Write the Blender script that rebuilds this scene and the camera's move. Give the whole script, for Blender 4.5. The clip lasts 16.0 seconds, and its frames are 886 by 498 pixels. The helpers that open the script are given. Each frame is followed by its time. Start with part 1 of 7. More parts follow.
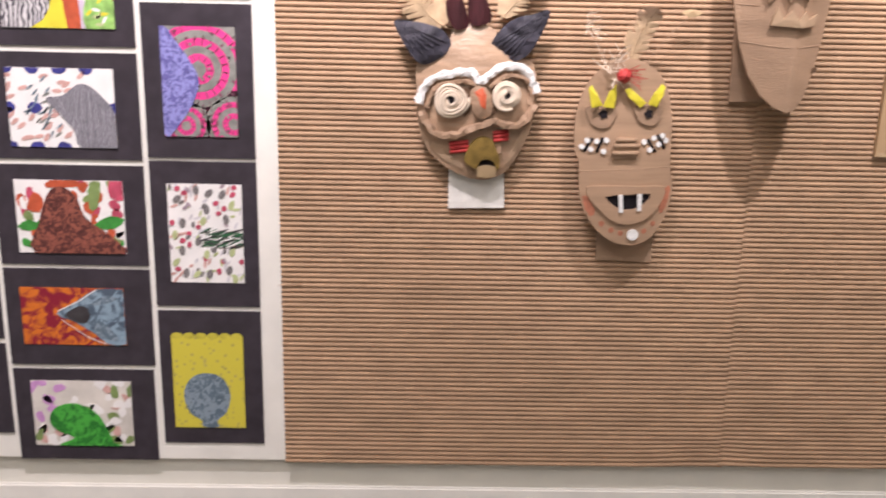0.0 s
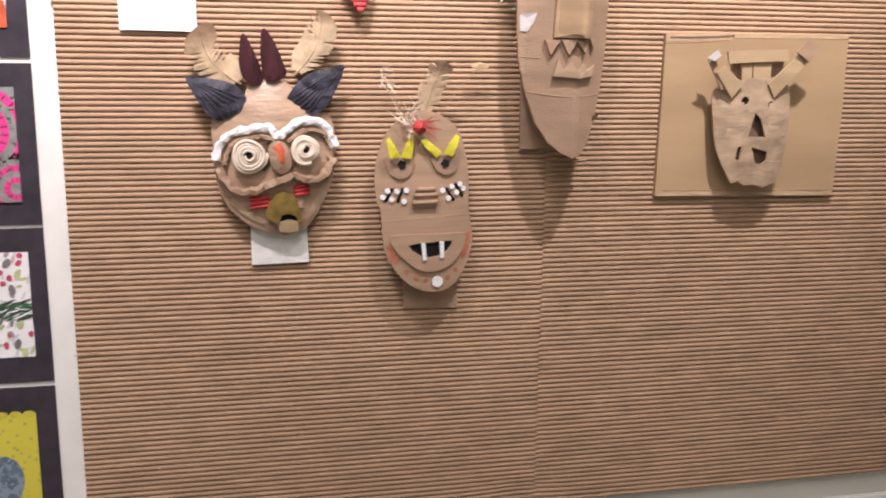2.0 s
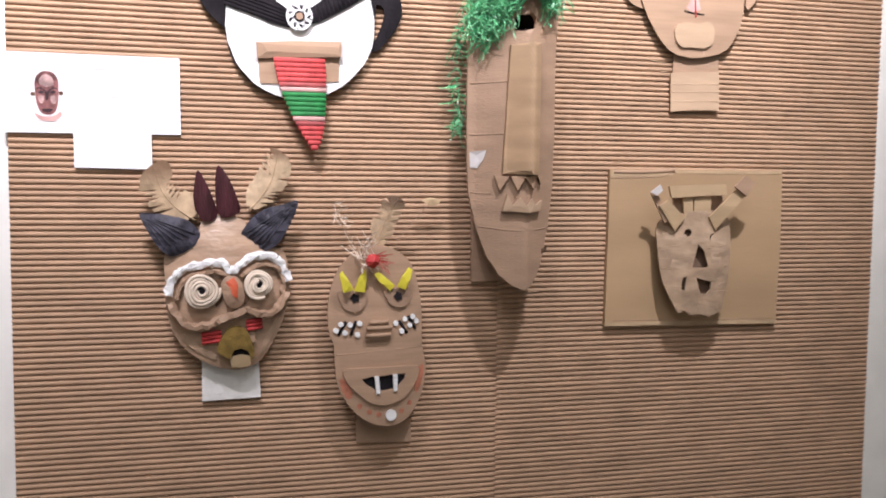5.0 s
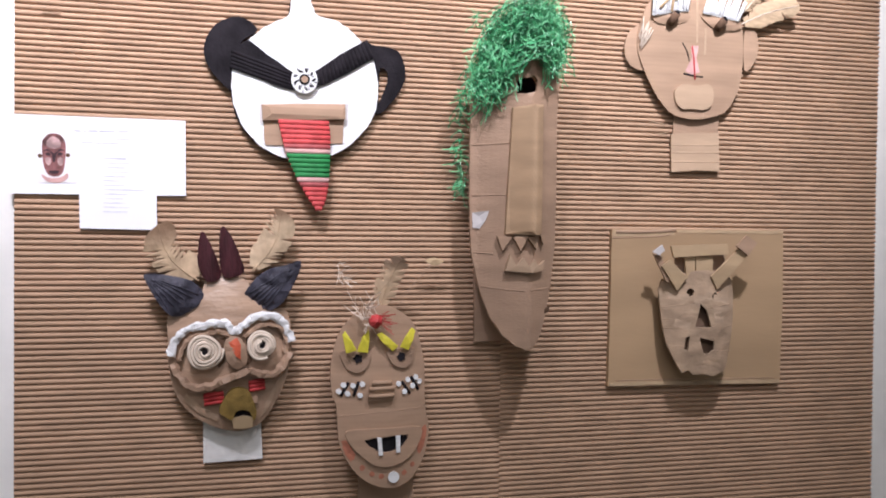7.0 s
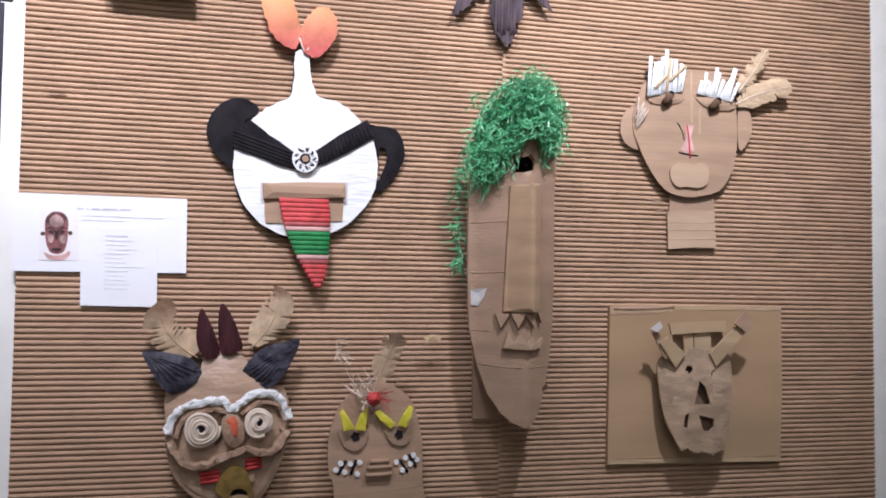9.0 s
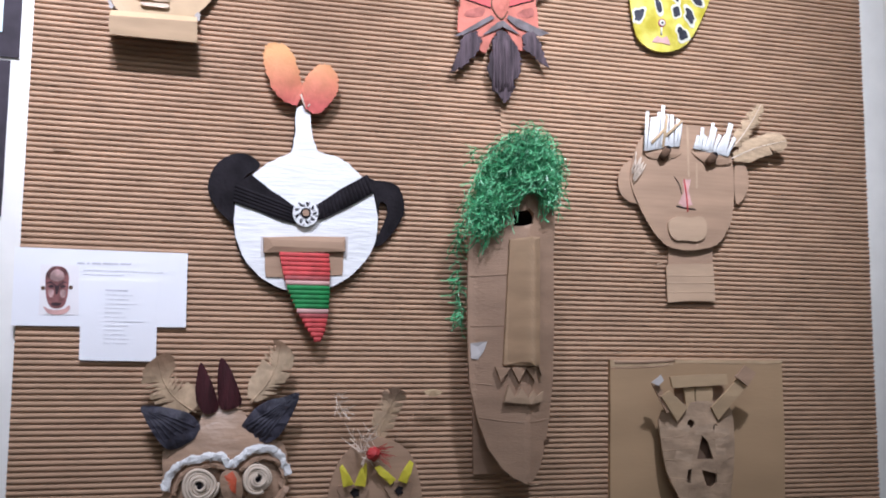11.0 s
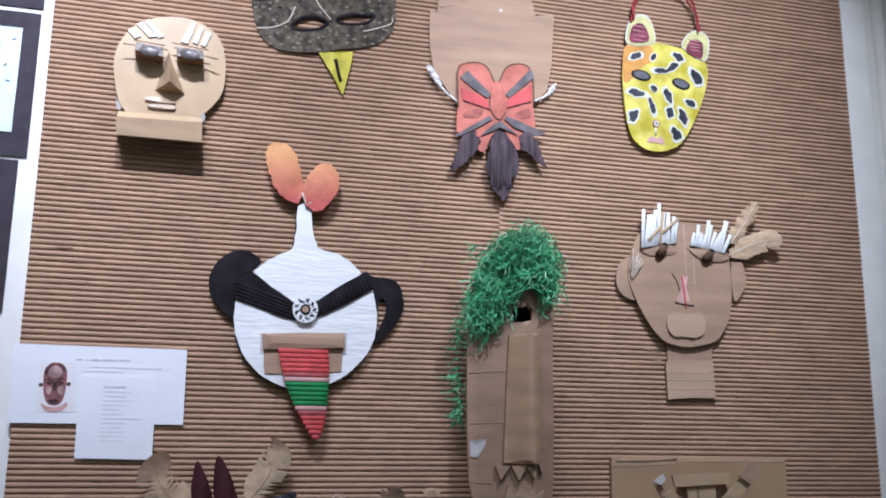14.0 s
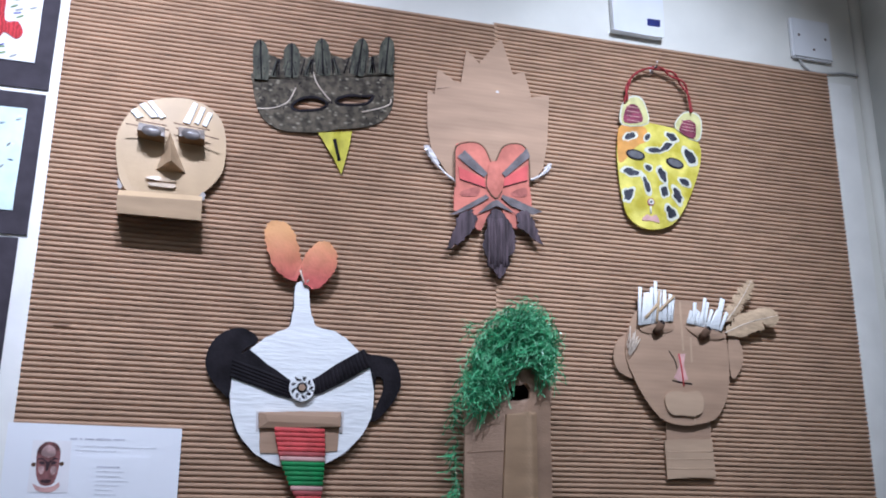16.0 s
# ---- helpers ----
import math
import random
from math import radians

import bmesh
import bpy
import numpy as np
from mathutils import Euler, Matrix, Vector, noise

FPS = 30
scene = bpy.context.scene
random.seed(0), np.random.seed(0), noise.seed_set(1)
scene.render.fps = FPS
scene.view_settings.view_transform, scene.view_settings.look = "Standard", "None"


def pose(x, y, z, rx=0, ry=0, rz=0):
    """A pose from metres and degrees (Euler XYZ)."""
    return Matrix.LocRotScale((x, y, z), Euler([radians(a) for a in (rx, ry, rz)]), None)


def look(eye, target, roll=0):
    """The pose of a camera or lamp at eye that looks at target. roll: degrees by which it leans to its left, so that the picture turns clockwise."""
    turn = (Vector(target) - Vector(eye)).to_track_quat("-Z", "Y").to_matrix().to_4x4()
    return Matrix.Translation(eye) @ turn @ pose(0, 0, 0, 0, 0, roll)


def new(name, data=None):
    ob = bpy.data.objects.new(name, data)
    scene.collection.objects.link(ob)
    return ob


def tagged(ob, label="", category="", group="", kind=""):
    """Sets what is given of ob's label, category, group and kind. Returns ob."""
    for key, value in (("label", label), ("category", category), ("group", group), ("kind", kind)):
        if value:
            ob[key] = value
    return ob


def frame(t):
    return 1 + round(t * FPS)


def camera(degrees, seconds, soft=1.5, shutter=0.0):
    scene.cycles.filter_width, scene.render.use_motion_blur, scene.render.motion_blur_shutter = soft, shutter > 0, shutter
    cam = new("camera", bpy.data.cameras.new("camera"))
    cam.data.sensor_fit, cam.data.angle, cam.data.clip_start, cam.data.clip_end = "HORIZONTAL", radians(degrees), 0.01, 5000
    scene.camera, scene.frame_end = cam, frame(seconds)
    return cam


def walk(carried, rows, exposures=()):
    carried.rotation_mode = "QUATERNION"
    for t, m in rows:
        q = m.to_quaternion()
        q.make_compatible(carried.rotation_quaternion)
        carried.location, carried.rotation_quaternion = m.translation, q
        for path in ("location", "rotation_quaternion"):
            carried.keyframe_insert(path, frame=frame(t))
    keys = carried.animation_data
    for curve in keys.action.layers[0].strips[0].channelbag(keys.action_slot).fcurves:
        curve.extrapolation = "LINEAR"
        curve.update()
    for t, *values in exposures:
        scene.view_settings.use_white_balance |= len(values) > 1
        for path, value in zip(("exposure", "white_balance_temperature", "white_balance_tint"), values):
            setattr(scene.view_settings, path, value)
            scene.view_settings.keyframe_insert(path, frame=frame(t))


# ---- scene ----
from mathutils.geometry import delaunay_2d_cdt

# ------------------------------------------------------------ camera
cam = camera(49.5, 16.0, soft=1.9, shutter=0.5)
PATH = [
    (0, (0.1999, -1.3138, 1.4829), (0.2356, 0.2511, 1.0490), 1.3),
    (0.5, (0.2064, -1.3154, 1.4861), (0.3412, 0.2527, 1.0790), 1.1),
    (1, (0.2080, -1.3122, 1.4942), (0.4176, 0.2486, 1.0937), 1.0),
    (1.5, (0.2072, -1.3163, 1.4853), (0.4859, 0.2429, 1.1229), 0.9),
    (2, (0.2112, -1.3179, 1.4820), (0.5574, 0.2324, 1.1408), 0.8),
    (2.5, (0.1999, -1.3154, 1.4893), (0.5915, 0.2299, 1.1733), 0.8),
    (3, (0.2031, -1.3171, 1.4910), (0.6183, 0.2291, 1.2139), 0.9),
    (3.5, (0.1991, -1.3171, 1.4967), (0.6484, 0.2259, 1.2537), 0.8),
    (4, (0.2064, -1.3219, 1.4845), (0.6468, 0.2291, 1.2846), 0.6),
    (6.5, (0.1991, -1.3260, 1.4934), (0.6354, 0.2381, 1.4414), 0.6),
    (7, (0.1991, -1.3268, 1.4950), (0.6338, 0.2389, 1.4633), 0.6),
    (7.5, (0.2007, -1.3301, 1.4958), (0.6329, 0.2364, 1.5064), 0.6),
    (8, (0.1974, -1.3309, 1.4950), (0.6338, 0.2340, 1.5430), 0.6),
    (8.5, (0.1999, -1.3325, 1.4999), (0.6329, 0.2324, 1.5633), 0.6),
    (9, (0.2023, -1.3366, 1.5072), (0.6313, 0.2291, 1.5909), 0.7),
    (11.5, (0.1982, -1.3390, 1.4983), (0.6272, 0.2145, 1.7030), 0.5),
    (12, (0.1999, -1.3414, 1.5032), (0.6256, 0.2104, 1.7282), 0.6),
    (12.5, (0.1991, -1.3414, 1.4958), (0.6248, 0.2064, 1.7469), 0.5),
    (13, (0.1974, -1.3422, 1.4958), (0.6232, 0.2007, 1.7729), 0.5),
    (13.5, (0.1974, -1.3431, 1.4975), (0.6216, 0.1958, 1.7997), 0.5),
    (14, (0.1974, -1.3455, 1.4975), (0.6191, 0.1852, 1.8420), 0.5),
    (14.5, (0.1958, -1.3463, 1.4999), (0.6175, 0.1787, 1.8680), 0.5),
    (15, (0.1917, -1.3479, 1.5040), (0.6159, 0.1690, 1.9021), 0.5),
    (15.5, (0.1950, -1.3512, 1.5015), (0.6126, 0.1576, 1.9362), 0.5),
    (16, (0.1942, -1.3512, 1.5007), (0.6126, 0.1479, 1.9671), 0.5),
]
walk(cam, [(t, look(eye, target, roll)) for t, eye, target, roll in PATH],
     exposures=[(0.0, 1.23, 6500, 14), (1.0, 1.09, 6450, 14), (2.5, 1.10, 6320, 12), (4.0, 0.90, 6150, 11), (7.0, 0.46, 5780, 11), (9.0, 0.13, 5600, 10), (12.5, -0.23, 5260, 8), (16.0, -0.55, 5020, 6)])

# ------------------------------------------------------------ light
world = bpy.data.worlds.new("room_air")
scene.world = world
world.use_nodes = True
world.node_tree.nodes["Background"].inputs[0].default_value = (0.9, 0.92, 1.0, 1)
world.node_tree.nodes["Background"].inputs[1].default_value = 0.02


def lamp(name, kind, eye, target, watts, colour, size, angle=100, blend=0.9):
    data = bpy.data.lights.new(name, kind)
    data.energy, data.color = watts, colour
    if kind == "SPOT":
        data.shadow_soft_size, data.spot_size, data.spot_blend = size, radians(angle), blend
    else:
        data.size = size
    ob = new(name, data)
    ob.matrix_world = look(eye, target)
    return ob


WARM = (1.0, 0.93, 0.92)
ROSY = (1.0, 0.912, 0.922)
# the first two stand for one spot; a second beam is added to shape its pool
lamp("ceiling_spot", "SPOT", (0.80, -0.95, 2.74), (0.948, 0, 2.120), 84, WARM, 0.025, 54, 1.0)
lamp("ceiling_spot", "SPOT", (0.75, -0.95, 2.74), (0.840, 0, 1.690), 64, WARM, 0.025, 51, 1.0)
lamp("ceiling_spot", "SPOT", (0.10, -0.95, 2.74), (0.255, 0, 2.075), 101, ROSY, 0.03, 55, 1.0)
lamp("ceiling_spot", "SPOT", (-0.10, -0.95, 2.74), (-0.324, 0, 1.854), 83, ROSY, 0.04, 77, 1.0)
# unseen area lamp, added as soft ambient fill to lift the shadows
lamp("ceiling_panel", "AREA", (0.0, -2.2, 2.78), (0.0, -2.2, 0), 16, (1.0, 0.95, 0.92), 1.2)


# ------------------------------------------------------------ materials
def mat(name, colour, rough=0.7, vary=0.12, scale=30.0, bump=0.15, fine=400.0, metal=0.0, tint=None, spec=0.3, random=0.0, stretch=(1, 1, 1), stain=5.0, flute=0.0, upright=False):
    """A worn surface: two sizes of mottling in the colour, and a fine relief."""
    m = bpy.data.materials.new(name)
    m.use_nodes = True
    nt = m.node_tree
    p = nt.nodes["Principled BSDF"]
    p.inputs["Roughness"].default_value = rough
    p.inputs["Metallic"].default_value = metal
    p.inputs["Specular IOR Level"].default_value = spec
    co = nt.nodes.new("ShaderNodeTexCoord")
    mp = nt.nodes.new("ShaderNodeMapping")
    mp.inputs["Scale"].default_value = stretch
    nt.links.new(co.outputs["Object"], mp.inputs[0])

    def tex(s, d):
        n = nt.nodes.new("ShaderNodeTexNoise")
        n.inputs["Scale"].default_value, n.inputs["Detail"].default_value = s, d
        nt.links.new(mp.outputs[0], n.inputs["Vector"])
        return n

    def mix(a, b, fac):
        n = nt.nodes.new("ShaderNodeMix")
        n.data_type = "RGBA"
        for k, v in ((0, fac), (6, a), (7, b)):
            if isinstance(v, tuple):
                n.inputs[k].default_value = (*v, 1)
            else:
                nt.links.new(v, n.inputs[k])
        return n.outputs[2]

    dark = tuple(c * (1 - vary * 1.6) for c in colour)
    light = tuple(min(0.95, c * (1 + vary)) for c in (tint or colour))
    ramp = nt.nodes.new("ShaderNodeValToRGB")
    ramp.color_ramp.elements[0].position, ramp.color_ramp.elements[1].position = 0.35, 0.65
    nt.links.new(tex(scale, 5).outputs[0], ramp.inputs[0])
    base = mix(dark, light, ramp.outputs[0])
    big = nt.nodes.new("ShaderNodeValToRGB")
    big.color_ramp.elements[0].position, big.color_ramp.elements[1].position = 0.3, 0.7
    big.color_ramp.elements[0].color = (1 - vary, 1 - vary, 1 - vary, 1)
    nt.links.new(tex(stain, 3).outputs[0], big.inputs[0])
    mul = nt.nodes.new("ShaderNodeMix")
    mul.data_type, mul.blend_type = "RGBA", "MULTIPLY"
    mul.inputs[0].default_value = 1
    nt.links.new(base, mul.inputs[6])
    nt.links.new(big.outputs[0], mul.inputs[7])
    out = mul.outputs[2]
    if flute:
        # the print-through of the card's inner waves
        wv = nt.nodes.new("ShaderNodeTexWave")
        wv.bands_direction = "X" if upright else "Z"
        wv.inputs["Scale"].default_value, wv.inputs["Distortion"].default_value, wv.inputs["Detail Scale"].default_value = 50, 1.2, 0.4
        nt.links.new(co.outputs["Object"], wv.inputs["Vector"])
        sh = nt.nodes.new("ShaderNodeMix")
        sh.data_type, sh.blend_type = "RGBA", "MULTIPLY"
        nt.links.new(out, sh.inputs[6])
        sh.inputs[7].default_value = (1 - flute, 1 - flute, 1 - flute, 1)
        nt.links.new(wv.outputs[1], sh.inputs[0])
        out = sh.outputs[2]
    if random:
        info = nt.nodes.new("ShaderNodeObjectInfo")
        hsv = nt.nodes.new("ShaderNodeHueSaturation")
        mr = nt.nodes.new("ShaderNodeMapRange")
        mr.inputs[3].default_value, mr.inputs[4].default_value = 1 - random, 1 + random
        nt.links.new(info.outputs["Random"], mr.inputs[0])
        nt.links.new(mr.outputs[0], hsv.inputs["Value"])
        nt.links.new(out, hsv.inputs["Color"])
        out = hsv.outputs[0]
    nt.links.new(out, p.inputs["Base Color"])
    if bump:
        b = nt.nodes.new("ShaderNodeBump")
        b.inputs["Strength"].default_value, b.inputs["Distance"].default_value = bump, 0.002
        nt.links.new(tex(fine, 4).outputs[0], b.inputs["Height"])
        nt.links.new(b.outputs[0], p.inputs["Normal"])
    return m


CORR = mat("corrugated_kraft_paper", (0.415, 0.270, 0.174), 0.85, 0.08, 60, 0.1, 500, stretch=(0.3, 1, 1), stain=2.5)
PAINT = mat("cream_wall_paint", (0.74, 0.72, 0.66), 0.6, 0.03, 12, 0.12, 300, stain=1.5)
GREYPAINT = mat("grey_wall_paint", (0.62, 0.62, 0.58), 0.6, 0.04, 12, 0.12, 300, stain=1.5)
PANEL = mat("white_board_paint", (0.80, 0.78, 0.74), 0.5, 0.03, 20, 0.08, 250, stain=2)
FLOOR = mat("brown_carpet", (0.12, 0.10, 0.085), 0.95, 0.2, 80, 0.6, 700)
CEIL = mat("white_ceiling_paint", (0.8, 0.79, 0.76), 0.8, 0.03, 10, 0.1, 200)


# ------------------------------------------------------------ mesh helpers
def thing(name, x, y, z, label, category, group="", kind=""):
    """An empty that carries the parts of one thing."""
    ob = new(name)
    ob.location = (x, y, z)
    ob.empty_display_size = 0.02
    return tagged(ob, label, category, group, kind)


def origin(ob):
    v = Vector((0, 0, 0))
    while ob is not None:
        v += Vector(ob.location)
        ob = ob.parent
    return v


def part(name, bm, material, parent=None, label="", smooth=False):
    """Links a bmesh, modelled in world places, as one mesh object under its thing."""
    me = bpy.data.meshes.new(name)
    if parent is not None:
        bmesh.ops.translate(bm, vec=-origin(parent), verts=bm.verts)
    for f in bm.faces:
        f.smooth = smooth
    bm.to_mesh(me)
    bm.free()
    me.materials.append(material)
    ob = new(name, me)
    ob.parent = parent
    return tagged(ob, label)


def box(x0, x1, y0, y1, z0, z1, bevel=0.0):
    bm = bmesh.new()
    bmesh.ops.create_cube(bm, size=1)
    for v in bm.verts:
        v.co = ((x0 + x1) / 2 + v.co.x * (x1 - x0), (y0 + y1) / 2 + v.co.y * (y1 - y0), (z0 + z1) / 2 + v.co.z * (z1 - z0))
    if bevel:
        bmesh.ops.bevel(bm, geom=bm.edges[:], offset=bevel, segments=2, affect="EDGES")
    return bm


# ------------------------------------------------------------ structure
LEFT, RIGHT, WIDE, BOTTOM, TOP = -1.6, 1.400, 1.3, 0.7775, 2.319
tagged(part("wall_north", box(LEFT - 0.1, RIGHT + 0.1, 0.022, 0.14, 0, 2.8), PAINT), "cream painted wall behind the display", "wall", kind="structure")
tagged(part("wall_east", box(RIGHT, RIGHT + 0.1, -3.6, 0.022, 0, 2.8), GREYPAINT), "pale grey painted return wall", "wall", kind="structure")
tagged(part("wall_west", box(LEFT - 0.1, LEFT, -3.6, 0.022, 0, 2.8), PAINT), "cream painted side wall", "wall", kind="structure")
tagged(part("wall_south", box(LEFT - 0.1, RIGHT + 0.1, -3.7, -3.6, 0, 2.8), PAINT), "cream painted wall across the room", "wall", kind="structure")
tagged(part("floor", box(LEFT - 0.1, RIGHT + 0.1, -3.7, 0.14, -0.1, 0), FLOOR), "dark brown carpet floor", "floor", kind="structure")
tagged(part("ceiling", box(LEFT - 0.1, RIGHT + 0.1, -3.7, 0.14, 2.8, 2.9), CEIL), "white painted ceiling", "ceiling", kind="structure")

bm = bmesh.new()
bmesh.ops.create_cone(bm, cap_ends=True, segments=20, radius1=0.011, radius2=0.011, depth=2.06)
bmesh.ops.translate(bm, vec=(RIGHT - 0.004, 0.018, 1.77), verts=bm.verts)
tagged(part("trim", bm, PAINT, smooth=True), "cream painted rounded bead in the wall corner", "trim", kind="structure")
tagged(part("dado_rail", box(LEFT, RIGHT, 0.014, 0.022, 0.62, 0.732, 0.003), PANEL), "pale painted rail along the wall", "trim", kind="structure")

panel = thing("display_panel", 0.3, 0.022, 0.780, "white painted display panel fixed to the wall", "display board", kind="structure")
part("panel_sheet", box(-0.95, 1.358, 0.008, 0.022, 0.780, 2.311, 0.001), PANEL, panel)


def corrugated(x0, x1, z0, z1, pitch, deep, sway):
    """A sheet of single-faced corrugated paper: round ridges that run across, sharp grooves between them."""
    bm = bmesh.new()
    xs = np.linspace(x0, x1, 26)
    count = int((z1 - z0) / pitch)
    steps = (0.0, 0.035, 0.08, 0.15, 0.28, 0.5, 0.72, 0.85, 0.92, 0.965)
    back = None
    for i in range(count * 10 + 1):
        u = steps[i % 10]
        z = z0 + (z1 - z0) * (i // 10 + u) / count
        ridge = -deep * abs(math.sin(math.pi * u)) ** 0.41
        line = []
        for x in xs:
            wob = sway * noise.noise(Vector((x * 1.7, z * 2.1, 3.1)))
            wob += 0.004 * math.exp(-((x - 0.63) / 0.06) ** 2 - ((z - 0.80) / 0.022) ** 2)
            lift = 0.0018 * noise.noise(Vector((x * 2.2, z * 1.6, 9.0)))
            edge = 0.0012 * noise.noise(Vector((z * 300, x0, 1.0))) if x in (xs[0], xs[-1]) else 0
            line.append(bm.verts.new((x + edge, ridge + lift + deep - 0.0022, z + wob)))
        if back:
            for a in range(len(line) - 1):
                bm.faces.new((back[a], back[a + 1], line[a + 1], line[a]))
        back = line
    bmesh.ops.recalc_face_normals(bm, faces=bm.faces)
    return bm


SEAM = 0.655
sheet_l = thing("corrugated_sheet", 0.33, 0.004, BOTTOM, "brown corrugated kraft paper sheet covering the display panel", "corrugated cardboard", "corrugated sheets")
part("ridged_paper", corrugated(0.0, SEAM + 0.006, BOTTOM + 0.002, TOP, 0.0075, 0.0056, 0.0012), CORR, sheet_l, smooth=True)
sheet_r = thing("corrugated_sheet", 0.98, 0.004, BOTTOM, "brown corrugated kraft paper sheet overlapped at a seam", "corrugated cardboard", "corrugated sheets")
bm = corrugated(SEAM, WIDE, BOTTOM + 0.001, TOP, 0.0075, 0.0056, 0.0010)
bmesh.ops.translate(bm, vec=(0, -0.0014, 0.0035), verts=bm.verts)
part("ridged_paper", bm, CORR, sheet_r, smooth=True)


# ------------------------------------------------------------ shapes for paper and card
def spline(pts, n=6):
    """A smooth closed line through a few corners."""
    out, k = [], len(pts)
    for i in range(k):
        a, b, c, d = (Vector(pts[(i + j - 1) % k]) for j in range(4))
        for s in range(n):
            t = s / n
            p = 0.5 * (2 * b + (c - a) * t + (2 * a - 5 * b + 4 * c - d) * t * t + (3 * b - a - 3 * c + d) * t ** 3)
            out.append((p.x, p.y))
    return out


def jag(pts, amp, seed=0.0, freq=500.0, n=4):
    """Hand-cut: cuts the straight runs into steps and shakes them."""
    out, k = [], len(pts)
    for i in range(k):
        a, b = Vector(pts[i]), Vector(pts[(i + 1) % k])
        for s in range(n):
            p = a.lerp(b, s / n)
            out.append((p.x + amp * noise.noise(Vector((p.x * freq, p.y * freq, seed))), p.y + amp * noise.noise(Vector((p.x * freq, p.y * freq, seed + 7)))))
    return out


def oval(cx, cz, rx, rz=None, n=20, turn=0.0):
    rz = rz or rx
    c, s = math.cos(turn), math.sin(turn)
    return [(cx + c * rx * math.cos(a) - s * rz * math.sin(a), cz + s * rx * math.cos(a) + c * rz * math.sin(a)) for a in (2 * math.pi * i / n for i in range(n))]


def inside(p, poly):
    x, y, odd = p[0], p[1], False
    for i in range(len(poly)):
        (x0, y0), (x1, y1) = poly[i - 1], poly[i]
        if (y0 > y) != (y1 > y) and x < (x1 - x0) * (y - y0) / (y1 - y0) + x0:
            odd = not odd
    return odd


def dome(pts, d, bulge, across=1.0, up=1.0, power=2.0, crumple=0.0, ridge=0.0, mid=0.0):
    """How far a bowed card stands off the wall at a place."""
    xs, zs = [p[0] for p in pts], [p[1] for p in pts]
    cx, cz, hx, hz = (min(xs) + max(xs)) / 2, (min(zs) + max(zs)) / 2, (max(xs) - min(xs)) / 2, (max(zs) - min(zs)) / 2

    def depth(x, z):
        u, v = abs(x - cx) / hx * across, abs(z - cz) / hz * up
        r = max(0.0, 1 - u ** power - v ** power)
        return d + bulge * r + ridge * max(0.0, 1.03 - (((x - cx - mid * hx) / hx) ** 2 + 0.006) ** 0.5) + crumple * noise.noise(Vector((x * 45, z * 45, 2.0)))
    return depth


def crease(surf, amp=0.007, freq=75.0):
    """Crumples a surface into sharp folds."""
    return lambda x, z: surf(x, z) + amp * (abs(noise.noise(Vector((x * freq, z * freq, 4.0)))) + 0.5 * abs(noise.noise(Vector((x * freq * 2.3, z * freq * 2.3, 1.0)))))


def flat(d):
    return lambda x, z: d


def over(surf, lift):
    return lambda x, z: surf(x, z) + lift


def sheet(pts, depth, thick=0.003, step=0.009, holes=()):
    """A cut sheet of card with holes, bent as depth says, front and back and cut edges."""
    loops = [pts, *holes]
    verts, edges = [], []
    for lp in loops:
        s = len(verts)
        verts += [Vector(p) for p in lp]
        edges += [(s + i, s + (i + 1) % len(lp)) for i in range(len(lp))]
    xs, zs = [p[0] for p in pts], [p[1] for p in pts]
    for i in range(1, int((max(xs) - min(xs)) / step) + 1):
        for j in range(1, int((max(zs) - min(zs)) / step) + 1):
            p = (min(xs) + (i + 0.5 * (j % 2)) * step, min(zs) + j * step)
            if inside(p, pts) and not any(inside(p, h) for h in holes):
                verts.append(Vector(p))
    vs, _, fs, _, _, _ = delaunay_2d_cdt(verts, edges, [], 0, 1e-6)
    bm = bmesh.new()
    fr = [bm.verts.new((v.x, -depth(v.x, v.y), v.y)) for v in vs]
    bk = [bm.verts.new((v.x, -depth(v.x, v.y) + thick, v.y)) for v in vs]
    count = {}
    for f in fs:
        c = sum((vs[i] for i in f), Vector((0, 0))) / len(f)
        if not inside(c, pts) or any(inside(c, h) for h in holes):
            continue
        bm.faces.new([fr[i] for i in f])
        bm.faces.new([bk[i] for i in reversed(f)])
        for a, b in zip(f, (*f[1:], f[0])):
            key = (min(a, b), max(a, b))
            count[key] = None if key in count else (a, b)
    for e in count.values():
        if e:
            a, b = e
            bm.faces.new((fr[b], fr[a], bk[a], bk[b]))
    loose = [v for v in bm.verts if not v.link_faces]
    bmesh.ops.delete(bm, geom=loose, context="VERTS")
    bmesh.ops.recalc_face_normals(bm, faces=bm.faces)
    return bm


def cut(name, parent, pts, depth, material, thick=0.003, label="", n=0, holes=(), step=0.009):
    return part(name, sheet(spline(pts, n) if n else pts, depth if callable(depth) else flat(depth), thick, step, holes), material, parent, label)


